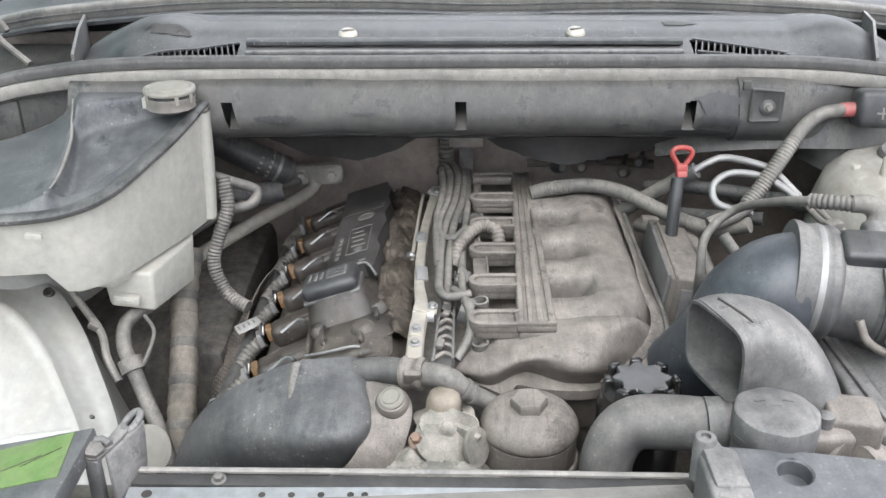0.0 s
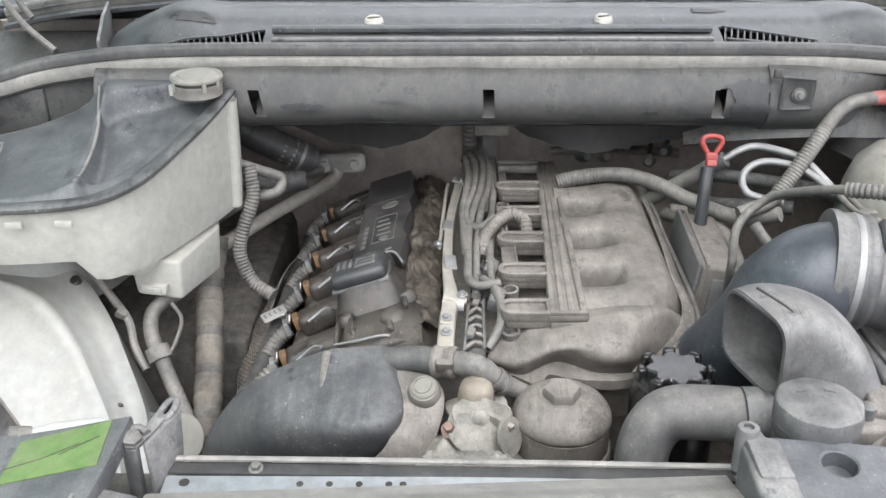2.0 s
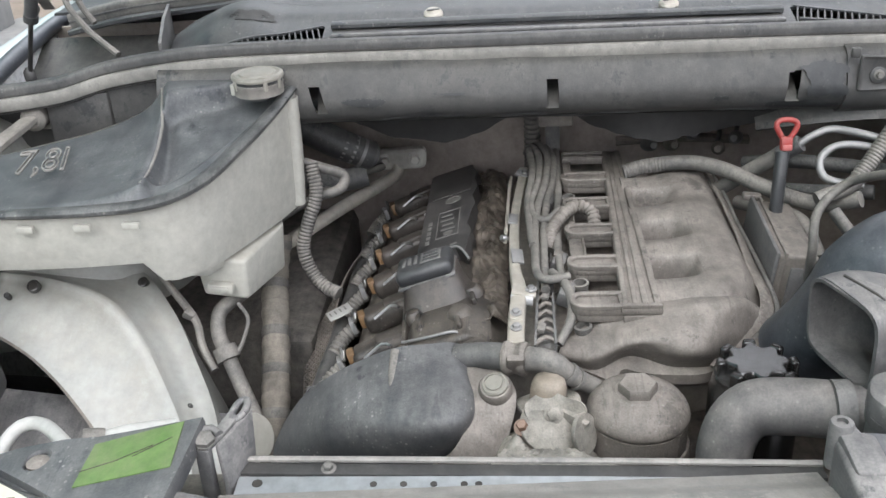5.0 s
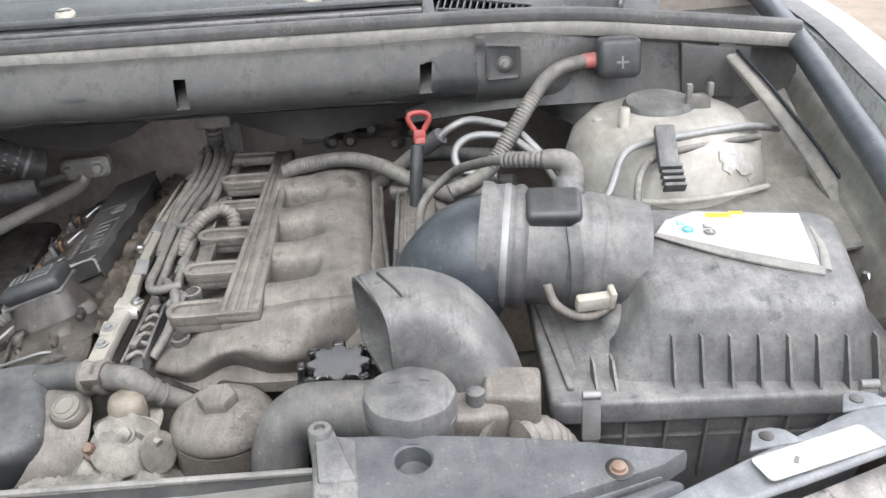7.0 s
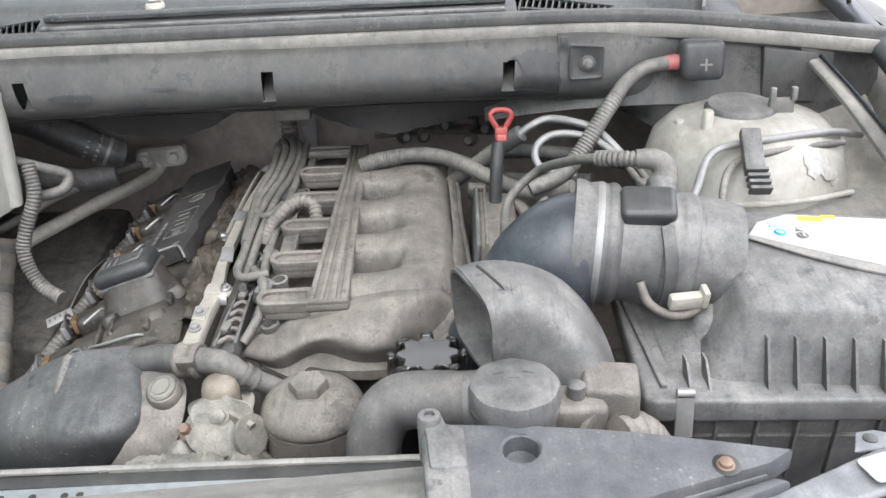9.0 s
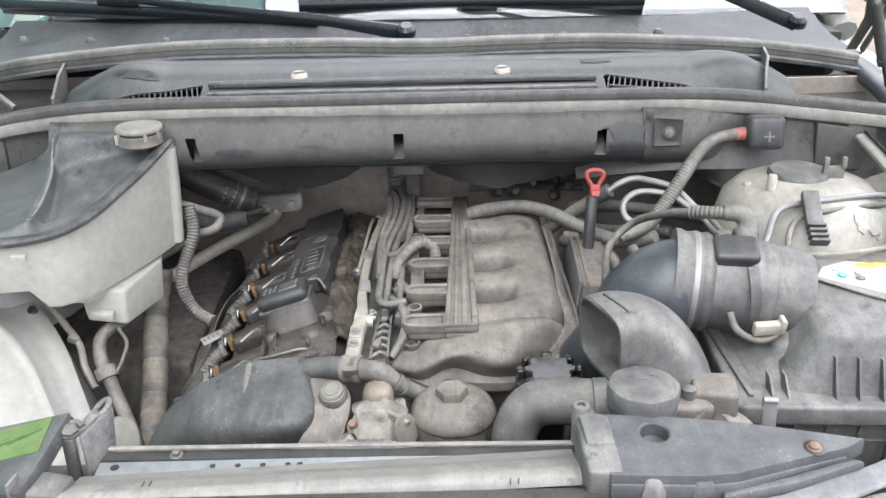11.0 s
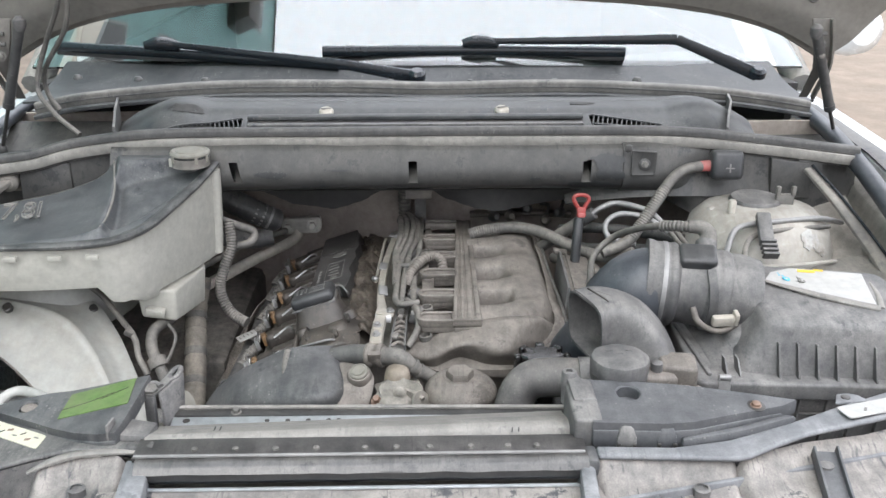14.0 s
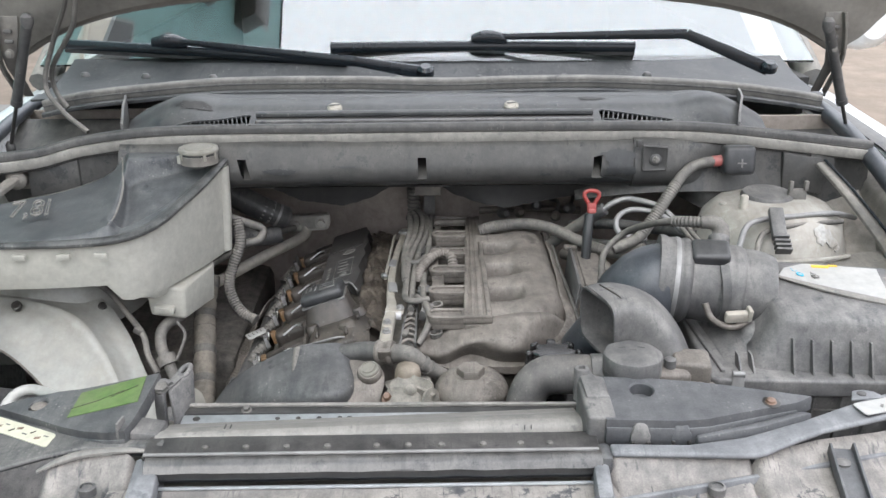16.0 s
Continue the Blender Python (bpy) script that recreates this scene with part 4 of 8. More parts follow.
gas_strut((0.777, 1.262, 1.137), (0.680, 1.19, 1.352))


# ---- wipers ----
def wiper(pivot, bend, tip, blade_a, blade_b, label):
    w = thing("wiper", label, "wiper", pivot, group="windscreen wipers")
    part("arm", tube([pivot, Vector(pivot).lerp(Vector(bend), 0.5), bend], (0.011, 0.008), 10, section=(0.5, 1.2, 4)), BLADE, w)
    part("rod", tube([bend, Vector(bend).lerp(Vector(tip), 0.5), tip], (0.009, 0.005), 8, section=(0.6, 1.1, 4)), BLADE, w)
    m = Vector(blade_a).lerp(Vector(blade_b), 0.5) + Vector((0, 0, 0.002))
    part("blade", tube([blade_a, m, blade_b], 0.0105, 10, section=(0.8, 1.0, 2.6)), BLADE, w)
    part("rubber_lip", tube([Vector(p) + Vector((0, 0.004, -0.013)) for p in (blade_a, m, blade_b)], 0.005, 8), RUBBER, w)
    t = Vector(tip)
    part("connector", tube([t + Vector((-0.036, 0, -0.004)), t, t + Vector((0.034, 0, -0.006))], (0.008, 0.0135, 0.0125, 0.008), 14, section=(0.8, 1.0, 2.6)), BLADE, w)
    part("pivot_nut", lathe([(0.016, 0), (0.016, 0.012), (0.010, 0.018)], Vector(pivot) - Vector((0, 0, 0.002)), (0, -0.4, 1), 12), BLADE, w)


wiper((0.677, 1.425, 1.240), (0.525, 1.455, 1.302), (0.155, 1.505, 1.291), (-0.154, 1.50, 1.273), (0.442, 1.52, 1.268), "black wiper with its arm cranked down to the scuttle")
wiper((0.03, 1.42, 1.237), (-0.10, 1.44, 1.256), (-0.468, 1.53, 1.284), (-0.70, 1.60, 1.268), (-0.12, 1.475, 1.249), "black wiper lying flat along the windscreen foot")


# ---- engine ----
engine = thing("engine", "dusty, oily straight-six engine leaning to one side", "engine", (0.0, 1.05, 0.6))
EU, EV = Vector((math.cos(radians(18)), 0, math.sin(radians(18)))), Vector((0, 1, -0.055)).normalized()
EN = EU.cross(EV)
EO = Vector((-0.03, 0.85, 0.985))


def eng(u, v, w):
    """Engine space: u across, v back along the engine from its front, w out of the valve cover."""
    return EO + u * EU + v * EV + w * EN


def eng_pose(u, v, w, turn=0.0):
    m = Matrix((EU, EV, EN)).transposed().to_4x4()
    return Matrix.Translation(eng(u, v, w)) @ m @ pose(0, 0, 0, 0, 0, turn)


def eng_box(u, v, w, size, turn=0.0, r=0.002, seg=2, bm=None, tip=(0, 0)):
    b = bmesh.new()
    bmesh.ops.create_cube(b, size=1, matrix=eng_pose(u, v, w, turn) @ pose(0, 0, 0, *tip, 0) @ Matrix.Diagonal((*size, 1)))
    soften(b, r, seg)
    return merge(bm, b)


part("block", loft([[eng(-0.22, v, -0.05), eng(-0.2, v, -0.035), eng(0.0, v, -0.03), eng(0.06, v, -0.05), eng(0.05, v, -0.42), eng(-0.16, v, -0.42)] for v in (-0.02, 0.5)], 0.006), DARK, engine)
part("valve_cover", loft([[eng(-0.205, v, -0.055), eng(-0.195, v, -0.036), eng(-0.135, v, -0.032), eng(-0.118, v, -0.004), eng(-0.036, v, -0.002), eng(-0.024, v, -0.024), eng(-0.004, v, -0.028), eng(0.0, v, -0.07)]
                               for v in (-0.015, 0.01, 0.15, 0.3, 0.45, 0.505)], 0.004), HEAD, engine, "oily black valve cover")
TORN = [(-0.118, 0.188), (-0.066, 0.192), (-0.060, 0.180), (-0.054, 0.172), (-0.050, 0.20), (-0.047, 0.235), (-0.053, 0.262), (-0.049, 0.30), (-0.044, 0.325), (-0.049, 0.36), (-0.042, 0.392), (-0.047, 0.43), (-0.043, 0.455), (-0.052, 0.486), (-0.068, 0.494), (-0.106, 0.495), (-0.116, 0.480)]
plate = part("cover_plate", loft([[eng(u, v, w) for u, v in TORN] for w in (0.0, 0.0175, 0.0185)]), DECAL, engine, "black plate with grey printed marks, its edge torn")
part("plate_step", loft([[eng(-0.1175, v, 0.018), eng(-0.112, v, 0.0195), eng(-0.054, v, 0.0195), eng(-0.050, v, 0.018)] for v in (0.385, 0.493)], 0.0006, 1), DECAL, plate)
for i in range(4):
    part("printed_mark", eng_box(-0.080 - 0.001 * i, 0.262 + 0.016 * i, 0.0188, (0.019 - 0.004 * (i % 2), 0.0045, 0.0008), 0, 0), GREYTEXT, plate)
part("printed_mark", lathe([(0.0065, 0), (0.0065, 0.0008), (0.004, 0.001)], eng(-0.079, 0.247, 0.0185), EN, 18), GREYTEXT, plate)
for u, v, a, b in ((-0.080, 0.237, 0.030, 0.0012), (-0.080, 0.325, 0.030, 0.0012), (-0.065, 0.281, 0.0012, 0.088), (-0.095, 0.281, 0.0012, 0.088)):
    part("printed_mark", eng_box(u, v, 0.0187, (a, b, 0.0008), 0, 0), GREYTEXT, plate)
part("printed_mark", lathe([(0.0125, 0), (0.0125, 0.0008), (0.0095, 0.0010), (0.0095, 0.0002)], eng(-0.077, 0.365, 0.0185), EN, 24), GREYTEXT, plate)
for k in range(5):
    part("printed_mark", eng_box(-0.106, 0.232 + 0.016 * k, 0.0187, (0.0055, 0.011 - 0.002 * (k % 2), 0.0008), 0, 0), GREYTEXT, plate)
for u in (-0.096, -0.070):
    part("printed_mark", eng_box(u, 0.206, 0.0187, (0.009, 0.005, 0.0008), 12, 0), GREYTEXT, plate)
part("plate_edge", tube([eng(-0.119, 0.184, 0.010), eng(-0.112, 0.187, 0.0195), eng(-0.085, 0.192, 0.0205), eng(-0.064, 0.190, 0.020), eng(-0.056, 0.176, 0.018), eng(-0.050, 0.160, 0.013)], 0.0016, 8), CLAMP, plate, "worn bright edge")
# filler neck and cap
fill = part("filler_cap", eng_box(-0.088, 0.096, 0.0455, (0.066, 0.050, 0.019), 0, 0.008, 4), FILLER, engine, "black rounded oil filler cap")
part("cap_band", eng_box(-0.088, 0.096, 0.0365, (0.0675, 0.0515, 0.004), 0, 0.0018, 2), GREY, fill, "pale worn band")
part("raised_panel", eng_box(-0.078, 0.098, 0.0553, (0.024, 0.026, 0.0012), 0, 0.0004, 1), GREY, fill, "worn raised panel")
for k in range(3):
    part("raised_mark", eng_box(-0.078, 0.090 + 0.008 * k, 0.0560, (0.019, 0.0035, 0.0010), 0, 0.0002, 1), FILLER, fill)
for k in range(3):
    part("raised_mark", eng_box(-0.110 + 0.007 * k, 0.098, 0.0553, (0.004, 0.020, 0.0012), 0, 0.0003, 1), GREY, fill)
def neck_ring(su, sv, dv, w, r):
    return round_ring([eng(-0.086 + a * su, 0.092 + dv + b * sv, w) for a, b in ((-0.036, -0.026), (0.036, -0.026), (0.036, 0.026), (-0.036, 0.026))], r, 6)


part("filler_neck", loft([neck_ring(1.28, 1.5, -0.012, -0.010, 0.026), neck_ring(1.22, 1.42, -0.010, 0.0, 0.026), neck_ring(1.08, 1.18, -0.004, 0.014, 0.024), neck_ring(0.98, 1.04, 0.000, 0.026, 0.022), neck_ring(0.94, 1.0, 0.004, 0.038, 0.020)]), COIL, engine, "rounded oil filler neck", 60)
part("front_cap_of_cover", loft([[eng(-0.125, v, w0), eng(-0.11, v, w1), eng(-0.05, v, w1), eng(-0.025, v, w0)] for v, w0, w1 in ((-0.012, -0.012, 0.004), (0.03, -0.004, 0.012), (0.075, -0.004, 0.010), (0.085, -0.01, 0.0))], 0.005), HEAD, engine)
for u, v in ((-0.105, 0.02), (-0.045, 0.05), (-0.06, 0.005)):
    part("cover_rib", eng_box(u, v + 0.02, 0.010, (0.006, 0.05, 0.008), 8, 0.002), HEAD, engine)
part("front_edge", tube([eng(-0.122, 0.005, 0.008), eng(-0.095, -0.006, 0.011), eng(-0.068, -0.0076, 0.0105), eng(-0.060, -0.004, 0.006)], 0.0016, 8), CLAMP, engine, "worn bright cover edge")
for u, v, r in ((-0.058, 0.03, 0.012), (-0.112, 0.055, 0.009), (-0.045, 0.075, 0.010)):
    part("cover_boss", lathe([(r * 1.3, 0), (r * 1.1, 0.008), (r * 0.8, 0.012), (r * 0.6, 0.0125)], eng(u, v, 0.004), EN, 20), HEAD, engine)
part("side_web", loft([[eng(-0.130, v, -0.03), eng(-0.126, v, w), eng(-0.121, v, w), eng(-0.118, v, -0.03)] for v, w in ((-0.01, 0.0), (0.05, 0.010), (0.10, 0.016), (0.2, 0.012))], 0.002), HEAD, engine, "dusty side web")
for k in range(7):
    p = eng(-0.130, 0.02 + 0.078 * k, -0.012)
    bolt(p, 0.0045, 0.009, EN, STEEL if k % 3 else SLUDGE, engine, "cover_bolt")

# ignition coils in a row, each with its clip and plug boot
for k in range(6):
    v = 0.043 + 0.0915 * k
    coil = part("ignition_coil", eng_box(-0.158, v + 0.006, -0.016, (0.070, 0.034, 0.028), 14, 0.009, 3), COIL, engine, "dusty brown ignition coil")
    part("coil_hood", eng_box(-0.145, v + 0.010, -0.006, (0.040, 0.024, 0.014), 14, 0.005, 2), COIL, coil)
    part("clip", eng_box(-0.193, v - 0.001, -0.011, (0.009, 0.019, 0.018), 14, 0.002), CLIP, coil, "ochre locking clip")
    part("clip_wire", tube([eng(-0.199, v - 0.016, -0.004), eng(-0.201, v + 0.0, 0.003), eng(-0.203, v + 0.013, -0.005), eng(-0.206, v + 0.006, -0.016)], 0.0017, 8), STEEL, coil, "bright spring clip")
    part("clip_lug", eng_box(-0.206, v - 0.006, -0.013, (0.006, 0.018, 0.017), 14, 0.001), CLAMP, coil, "bright metal lug")
    part("plug_boot", tube([eng(-0.205, v - 0.002, -0.018), eng(-0.222, v - 0.010, -0.024), eng(-0.236, v - 0.028, -0.032)], 0.0095, 12, pitch=0.006), HOSE, coil, "ribbed rubber boot")
    part("coil_lever", tube([eng(-0.140, v - 0.022, 0.0), eng(-0.150, v - 0.016, 0.002), eng(-0.172, v - 0.026, -0.004)], 0.0017, 8), STEEL, coil, "bright metal lever")
part("coil_loom", tube([eng(-0.235, 0.47, -0.04), eng(-0.240, 0.35, -0.038), eng(-0.238, 0.2, -0.036), eng(-0.242, 0.05, -0.036), eng(-0.25, -0.03, -0.05), eng(-0.262, -0.10, -0.075)], 0.0105, 12), RUBBER, engine, "black cable loom")
part("coil_loom", tube([eng(-0.248, 0.4, -0.045), eng(-0.252, 0.25, -0.044), eng(-0.25, 0.1, -0.045), eng(-0.258, -0.05, -0.06)], 0.006, 10), RUBBER, engine)
tag = part("loom_tag", eng_box(-0.230, 0.172, -0.010, (0.032, 0.030, 0.002), 25, 0.0008), LABEL, engine, "white cable tag")
for k in range(4):
    part("printed_bar", eng_box(-0.241 + 0.006 * k, 0.168 + 0.003 * k, -0.0088, (0.002, 0.012, 0.0005), 25, 0), GREYTEXT, tag)

# oily crust between cover and rail
def crust(u, v):
    a, b = -0.048 + 0.038 * u, 0.02 + 0.48 * v
    fold = abs(noise.noise((a * 60 + b * 14, b * 26, 0.3))) * 0.016 + abs(noise.noise((a * 130, b * 75, 1.7))) * 0.006
    return eng(a + 0.004 * noise.noise((b * 34, a * 12, 5)), b, -0.004 + 0.8 * fold + 0.004 * noise.noise((b * 18, 2, 2)) - 0.016 * max(0, 2 * u - 1) ** 2)


part("oily_crust", sheet(crust, 30, 240, 0.0015), SLUDGE, engine, "crumpled oily foil and sludge", 50)

# bare rail
RAILP = [(-0.0295, 0.795, 0.985), (-0.0275, 0.85, 0.986), (-0.0240, 0.905, 0.986), (-0.0275, 0.96, 0.985), (-0.0270, 1.04, 0.983), (-0.0230, 1.13, 0.980), (-0.0135, 1.225, 0.977), (-0.010, 1.275, 0.975)]
rail = part("fuel_rail", tube(RAILP, (0.0088, 0.0088, 0.0080, 0.0062, 0.0062, 0.0062, 0.0066, 0.0070), 12, section=(1.0, 0.85, 4.5)), RAIL, engine, "cream metal rail with worn bright patches")
part("rail_rod", tube([(-0.038, 1.03, 0.984), (-0.035, 1.10, 0.983), (-0.031, 1.20, 0.979), (-0.028, 1.25, 0.976)], 0.0024, 10), RAIL, rail)
part("rail_valve", lathe([(0.0035, -0.006), (0.0048, -0.002), (0.0048, 0.003), (0.003, 0.006)], (-0.0385, 1.035, 0.986), (-0.6, -0.5, 0.5), 16), STEEL, rail, "bright valve end")
for (x, y, z), w, l, a in (((-0.019, 0.892, 0.9935), 0.026, 0.017, -6), ((-0.0285, 0.845, 0.9945), 0.013, 0.022, 0), ((-0.0245, 0.978, 0.991), 0.014, 0.030, 4), ((-0.011, 1.245, 0.983), 0.020, 0.016, -18), ((-0.0275, 1.085, 0.988), 0.012, 0.024, -4)):
    part("rail_bracket", box((x, y, z), (w, l, 0.0032), (4, 8, a), 0.0010, 2), CLAMP if y > 0.93 else RAIL, rail, "folded metal bracket")
part("bracket_fold", box((-0.0215, 0.8835, 0.988), (0.024, 0.0025, 0.012), (-20, 0, -6), 0.0008), STEEL, rail, "bright folded edge")
for p, m in (((-0.0115, 0.893, 0.995), STEEL), ((-0.0285, 0.843, 0.996), CLAMP), ((-0.0285, 0.818, 0.994), CLAMP), ((-0.009, 1.246, 0.984), STEEL)):
    bolt(p, 0.0040, 0.005, (0, -0.1, 1), m, rail, "rail_bolt")

# wiring between rail and intake
LOOMS = [
    [(-0.005, 1.32, 0.985), (0.0, 1.30, 1.002), (0.010, 1.26, 1.005), (0.008, 1.18, 1.002), (-0.004, 1.11, 1.0), (-0.002, 1.065, 1.0), (0.014, 1.05, 1.003), (0.030, 1.07, 1.008)],
    [(0.0, 1.335, 0.985), (0.012, 1.31, 1.002), (0.022, 1.25, 1.005), (0.016, 1.17, 1.002), (0.004, 1.10, 1.0), (-0.002, 1.04, 0.998), (-0.004, 0.97, 0.996), (-0.004, 0.925, 0.998), (0.006, 0.905, 1.0), (0.030, 0.912, 1.0)],
    [(0.022, 1.30, 1.0), (0.030, 1.25, 1.002), (0.026, 1.18, 0.998), (0.016, 1.12, 0.998), (0.010, 1.05, 0.997), (0.006, 0.98, 0.994), (0.004, 0.90, 0.99)],
    [(0.036, 1.29, 0.998), (0.034, 1.20, 0.996), (0.030, 1.12, 0.992), (0.024, 1.03, 0.992), (0.022, 0.96, 0.992), (0.026, 0.89, 0.988)],
    [(0.012, 0.93, 0.995), (0.026, 0.90, 0.996), (0.030, 0.865, 0.992), (0.026, 0.84, 0.985), (0.014, 0.822, 0.972)],
    [(-0.002, 1.28, 1.004), (0.0, 1.2, 1.003), (-0.008, 1.12, 1.0), (-0.008, 1.04, 0.998), (-0.006, 0.99, 0.998)],
]
part("loom_riser", tube([(0.004, 1.315, 0.955), (0.005, 1.345, 0.972), (0.005, 1.352, 1.01), (0.004, 1.345, 1.06), (0.004, 1.33, 1.11)], 0.0125, 14, pitch=0.008), HOSE, engine, "corrugated cable riser")
part("riser_strap", tube([(0.034, 1.32, 0.965), (0.035, 1.345, 0.99), (0.034, 1.345, 1.05), (0.033, 1.33, 1.11)], 0.009, 8, section=(1.2, 0.4, 5)), GREY, engine)
part("riser_clip", box((0.0314, 1.224, 1.069), (0.046, 0.026, 0.016), (-10, 0, 0), 0.002), INTAKE, engine, "pale cable clip")
for k, pts in enumerate(LOOMS):
    part("wire_loom", tube(pts, (0.0052, 0.0048), 10), HOSE, engine, "dusty grey wiring loom")
part("breather_pipe", tube([(0.012, 1.0, 0.985), (0.02, 1.035, 1.0), (0.045, 1.065, 1.012), (0.066, 1.06, 1.008), (0.07, 1.04, 0.99)], 0.0085, 14, pitch=0.006), INTAKE, engine, "short corrugated breather pipe")
for x, y in ((0.018, 1.14), (0.02, 1.06), (0.022, 0.97), (0.02, 1.21), (0.026, 0.90)):
    c = part("injector_plug", box((x, y, 0.985), (0.016, 0.026, 0.018), (10, 15, -12), 0.003), GREY, engine, "grey injector plug")
    part("plug_ridge", box((x, y + 0.004, 0.995), (0.010, 0.012, 0.004), (10, 15, -12), 0.001), INTAKE, c)
tray = part("cable_duct", loft([[(x0, y, 0.962), (x1, y, 0.966), (x1, y, 0.983), (x1 - 0.0025, y, 0.983), (x1 - 0.003, y, 0.973), (x0 + 0.003, y, 0.970), (x0 + 0.0025, y, 0.981), (x0, y, 0.981)] for x0, x1, y in ((-0.0115, 0.0115, 0.806), (-0.0075, 0.0125, 0.87), (-0.003, 0.0145, 0.94), (0.001, 0.016, 1.01))]), GREY, engine, "dusty open cable tray")
for k in range(11):
    y = 0.815 + 0.017 * k
    part("tray_rib", tube([(-0.010 + 0.06 * (y - 0.806), y, 0.977), (0.0005 + 0.04 * (y - 0.806), y + 0.007, 0.980), (0.010 + 0.02 * (y - 0.806), y + 0.003, 0.978)], 0.0026, 8), INTAKE, tray)
for x, y in ((-0.003, 0.835), (0.004, 0.90), (0.007, 0.955)):
    part("tray_latch", box((x, y, 0.983), (0.008, 0.014, 0.006), (5, 10, -12), 0.0015), HOSE, tray)

# front cover
FC = [[(-0.244, 0.813, 0.925), (-0.22, 0.813, 0.942), (-0.189, 0.816, 0.958), (-0.15, 0.809, 0.978), (-0.118, 0.812, 0.98), (-0.093, 0.821, 0.976), (-0.08, 0.829, 0.965), (-0.079, 0.836, 0.95)],
      [(-0.259, 0.818, 0.905), (-0.221, 0.792, 0.938), (-0.187, 0.786, 0.956), (-0.148, 0.78, 0.97), (-0.114, 0.779, 0.974), (-0.089, 0.779, 0.972), (-0.075, 0.779, 0.963), (-0.071, 0.785, 0.95)],
      [(-0.276, 0.817, 0.88), (-0.227, 0.771, 0.922), (-0.188, 0.752, 0.944), (-0.146, 0.742, 0.958), (-0.11, 0.735, 0.965), (-0.083, 0.737, 0.964), (-0.069, 0.749, 0.955), (-0.065, 0.765, 0.94)],
      [(-0.288, 0.815, 0.855), (-0.234, 0.763, 0.9), (-0.19, 0.739, 0.922), (-0.148, 0.723, 0.938), (-0.111, 0.714, 0.946), (-0.085, 0.717, 0.948), (-0.073, 0.733, 0.94), (-0.068, 0.756, 0.925)],
      [(-0.298, 0.815, 0.82), (-0.242, 0.767, 0.86), (-0.195, 0.743, 0.88), (-0.152, 0.729, 0.892), (-0.115, 0.724, 0.9), (-0.093, 0.73, 0.905), (-0.081, 0.749, 0.9), (-0.074, 0.771, 0.89)]]


def smooth_grid(rows, u, v):
    """Catmull-Rom blend over a small grid of control rows."""
    def cr(pts, t):
        k = t * (len(pts) - 1)
        i = min(int(k), len(pts) - 2)
        t = k - i
        g = lambda j: Vector(pts[max(0, min(len(pts) - 1, j))])
        a, b, c, d = g(i - 1), g(i), g(i + 1), g(i + 2)
        return 0.5 * (2 * b + (c - a) * t + (2 * a - 5 * b + 4 * c - d) * t * t + (3 * b - a - 3 * c + d) * t**3)
    return cr([cr(r, u) for r in rows], v)


front = part("front_cover", sheet(lambda u, v: smooth_grid(FC, u, v), 44, 30, 0.004), CHAIN, engine, "domed black plastic front cover")
part("cover_ridge", tube([(-0.149, 0.806, 0.9755), (-0.150, 0.783, 0.9680), (-0.150, 0.765, 0.9615), (-0.151, 0.745, 0.9540)], (0.0050, 0.0046, 0.0036, 0.0012), 14), HOSE, front, "dusty worn ridge")

FLIN = [(-0.090, 0.832, 0.962), (-0.082, 0.788, 0.962), (-0.078, 0.760, 0.958), (-0.076, 0.738, 0.946), (-0.082, 0.722, 0.934), (-0.096, 0.714, 0.918), (-0.115, 0.716, 0.90)]
FLOUT = [(-0.058, 0.826, 0.958), (-0.037, 0.782, 0.960), (-0.030, 0.756, 0.957), (-0.034, 0.738, 0.940), (-0.042, 0.726, 0.922), (-0.062, 0.714, 0.905), (-0.088, 0.712, 0.888)]
part("cover_flange", sheet(lambda u, v: Vector(smooth_grid([FLIN, FLOUT], u, v)) + Vector((0, 0, 0.004 * math.sin(3.1 * v) + 0.003 * noise.noise((u * 8, v * 3, 9)))), 40, 14, 0.004), INTAKE, engine, "dusty layered cover flange")

# thermostat and pump castings
therm = part("thermostat_housing", lathe([(0.026, -0.06), (0.030, -0.03), (0.028, -0.014), (0.029, -0.010), (0.029, -0.004), (0.024, 0.0), (0.012, 0.003), (0.0, 0.004)], (0.002, 0.728, 0.945), (0.2, -0.5, 1), 36), ALLOY, engine, "stained alloy casting")
part("water_outlet", lathe([(0.0172, -0.05), (0.0176, -0.012), (0.0172, 0.0), (0.0155, 0.007), (0.010, 0.0115), (0.0, 0.013)], (0.001, 0.762, 0.962), (0.05, -0.1, 1), 30), TANCAST, therm, "domed brown outlet stub")
part("outlet_collar", sheet(lambda u, v: Vector((0.001, 0.757, 0.950)) + Vector(((0.0195 + 0.011 * v) * math.cos(6.283 * u), (0.0195 + 0.011 * v) * math.sin(6.283 * u), 0.006 * v * math.sin(12.57 * u + 1) - 0.006 * v)), 48, 6, 0.0025), ALLOY, therm, "bent collar sheet")
bolt((0.004, 0.7315, 0.9535), 0.0066, 0.006, (0.05, -0.85, 0.6), ALLOY, therm, "flange_bolt", 1.4)
part("cap_boss", lathe([(0.016, -0.012), (0.0165, -0.002), (0.014, 0.002), (0.012, 0.0025)], (-0.050, 0.757, 0.967), (-0.1, -0.45, 1), 26), INTAKE, therm)
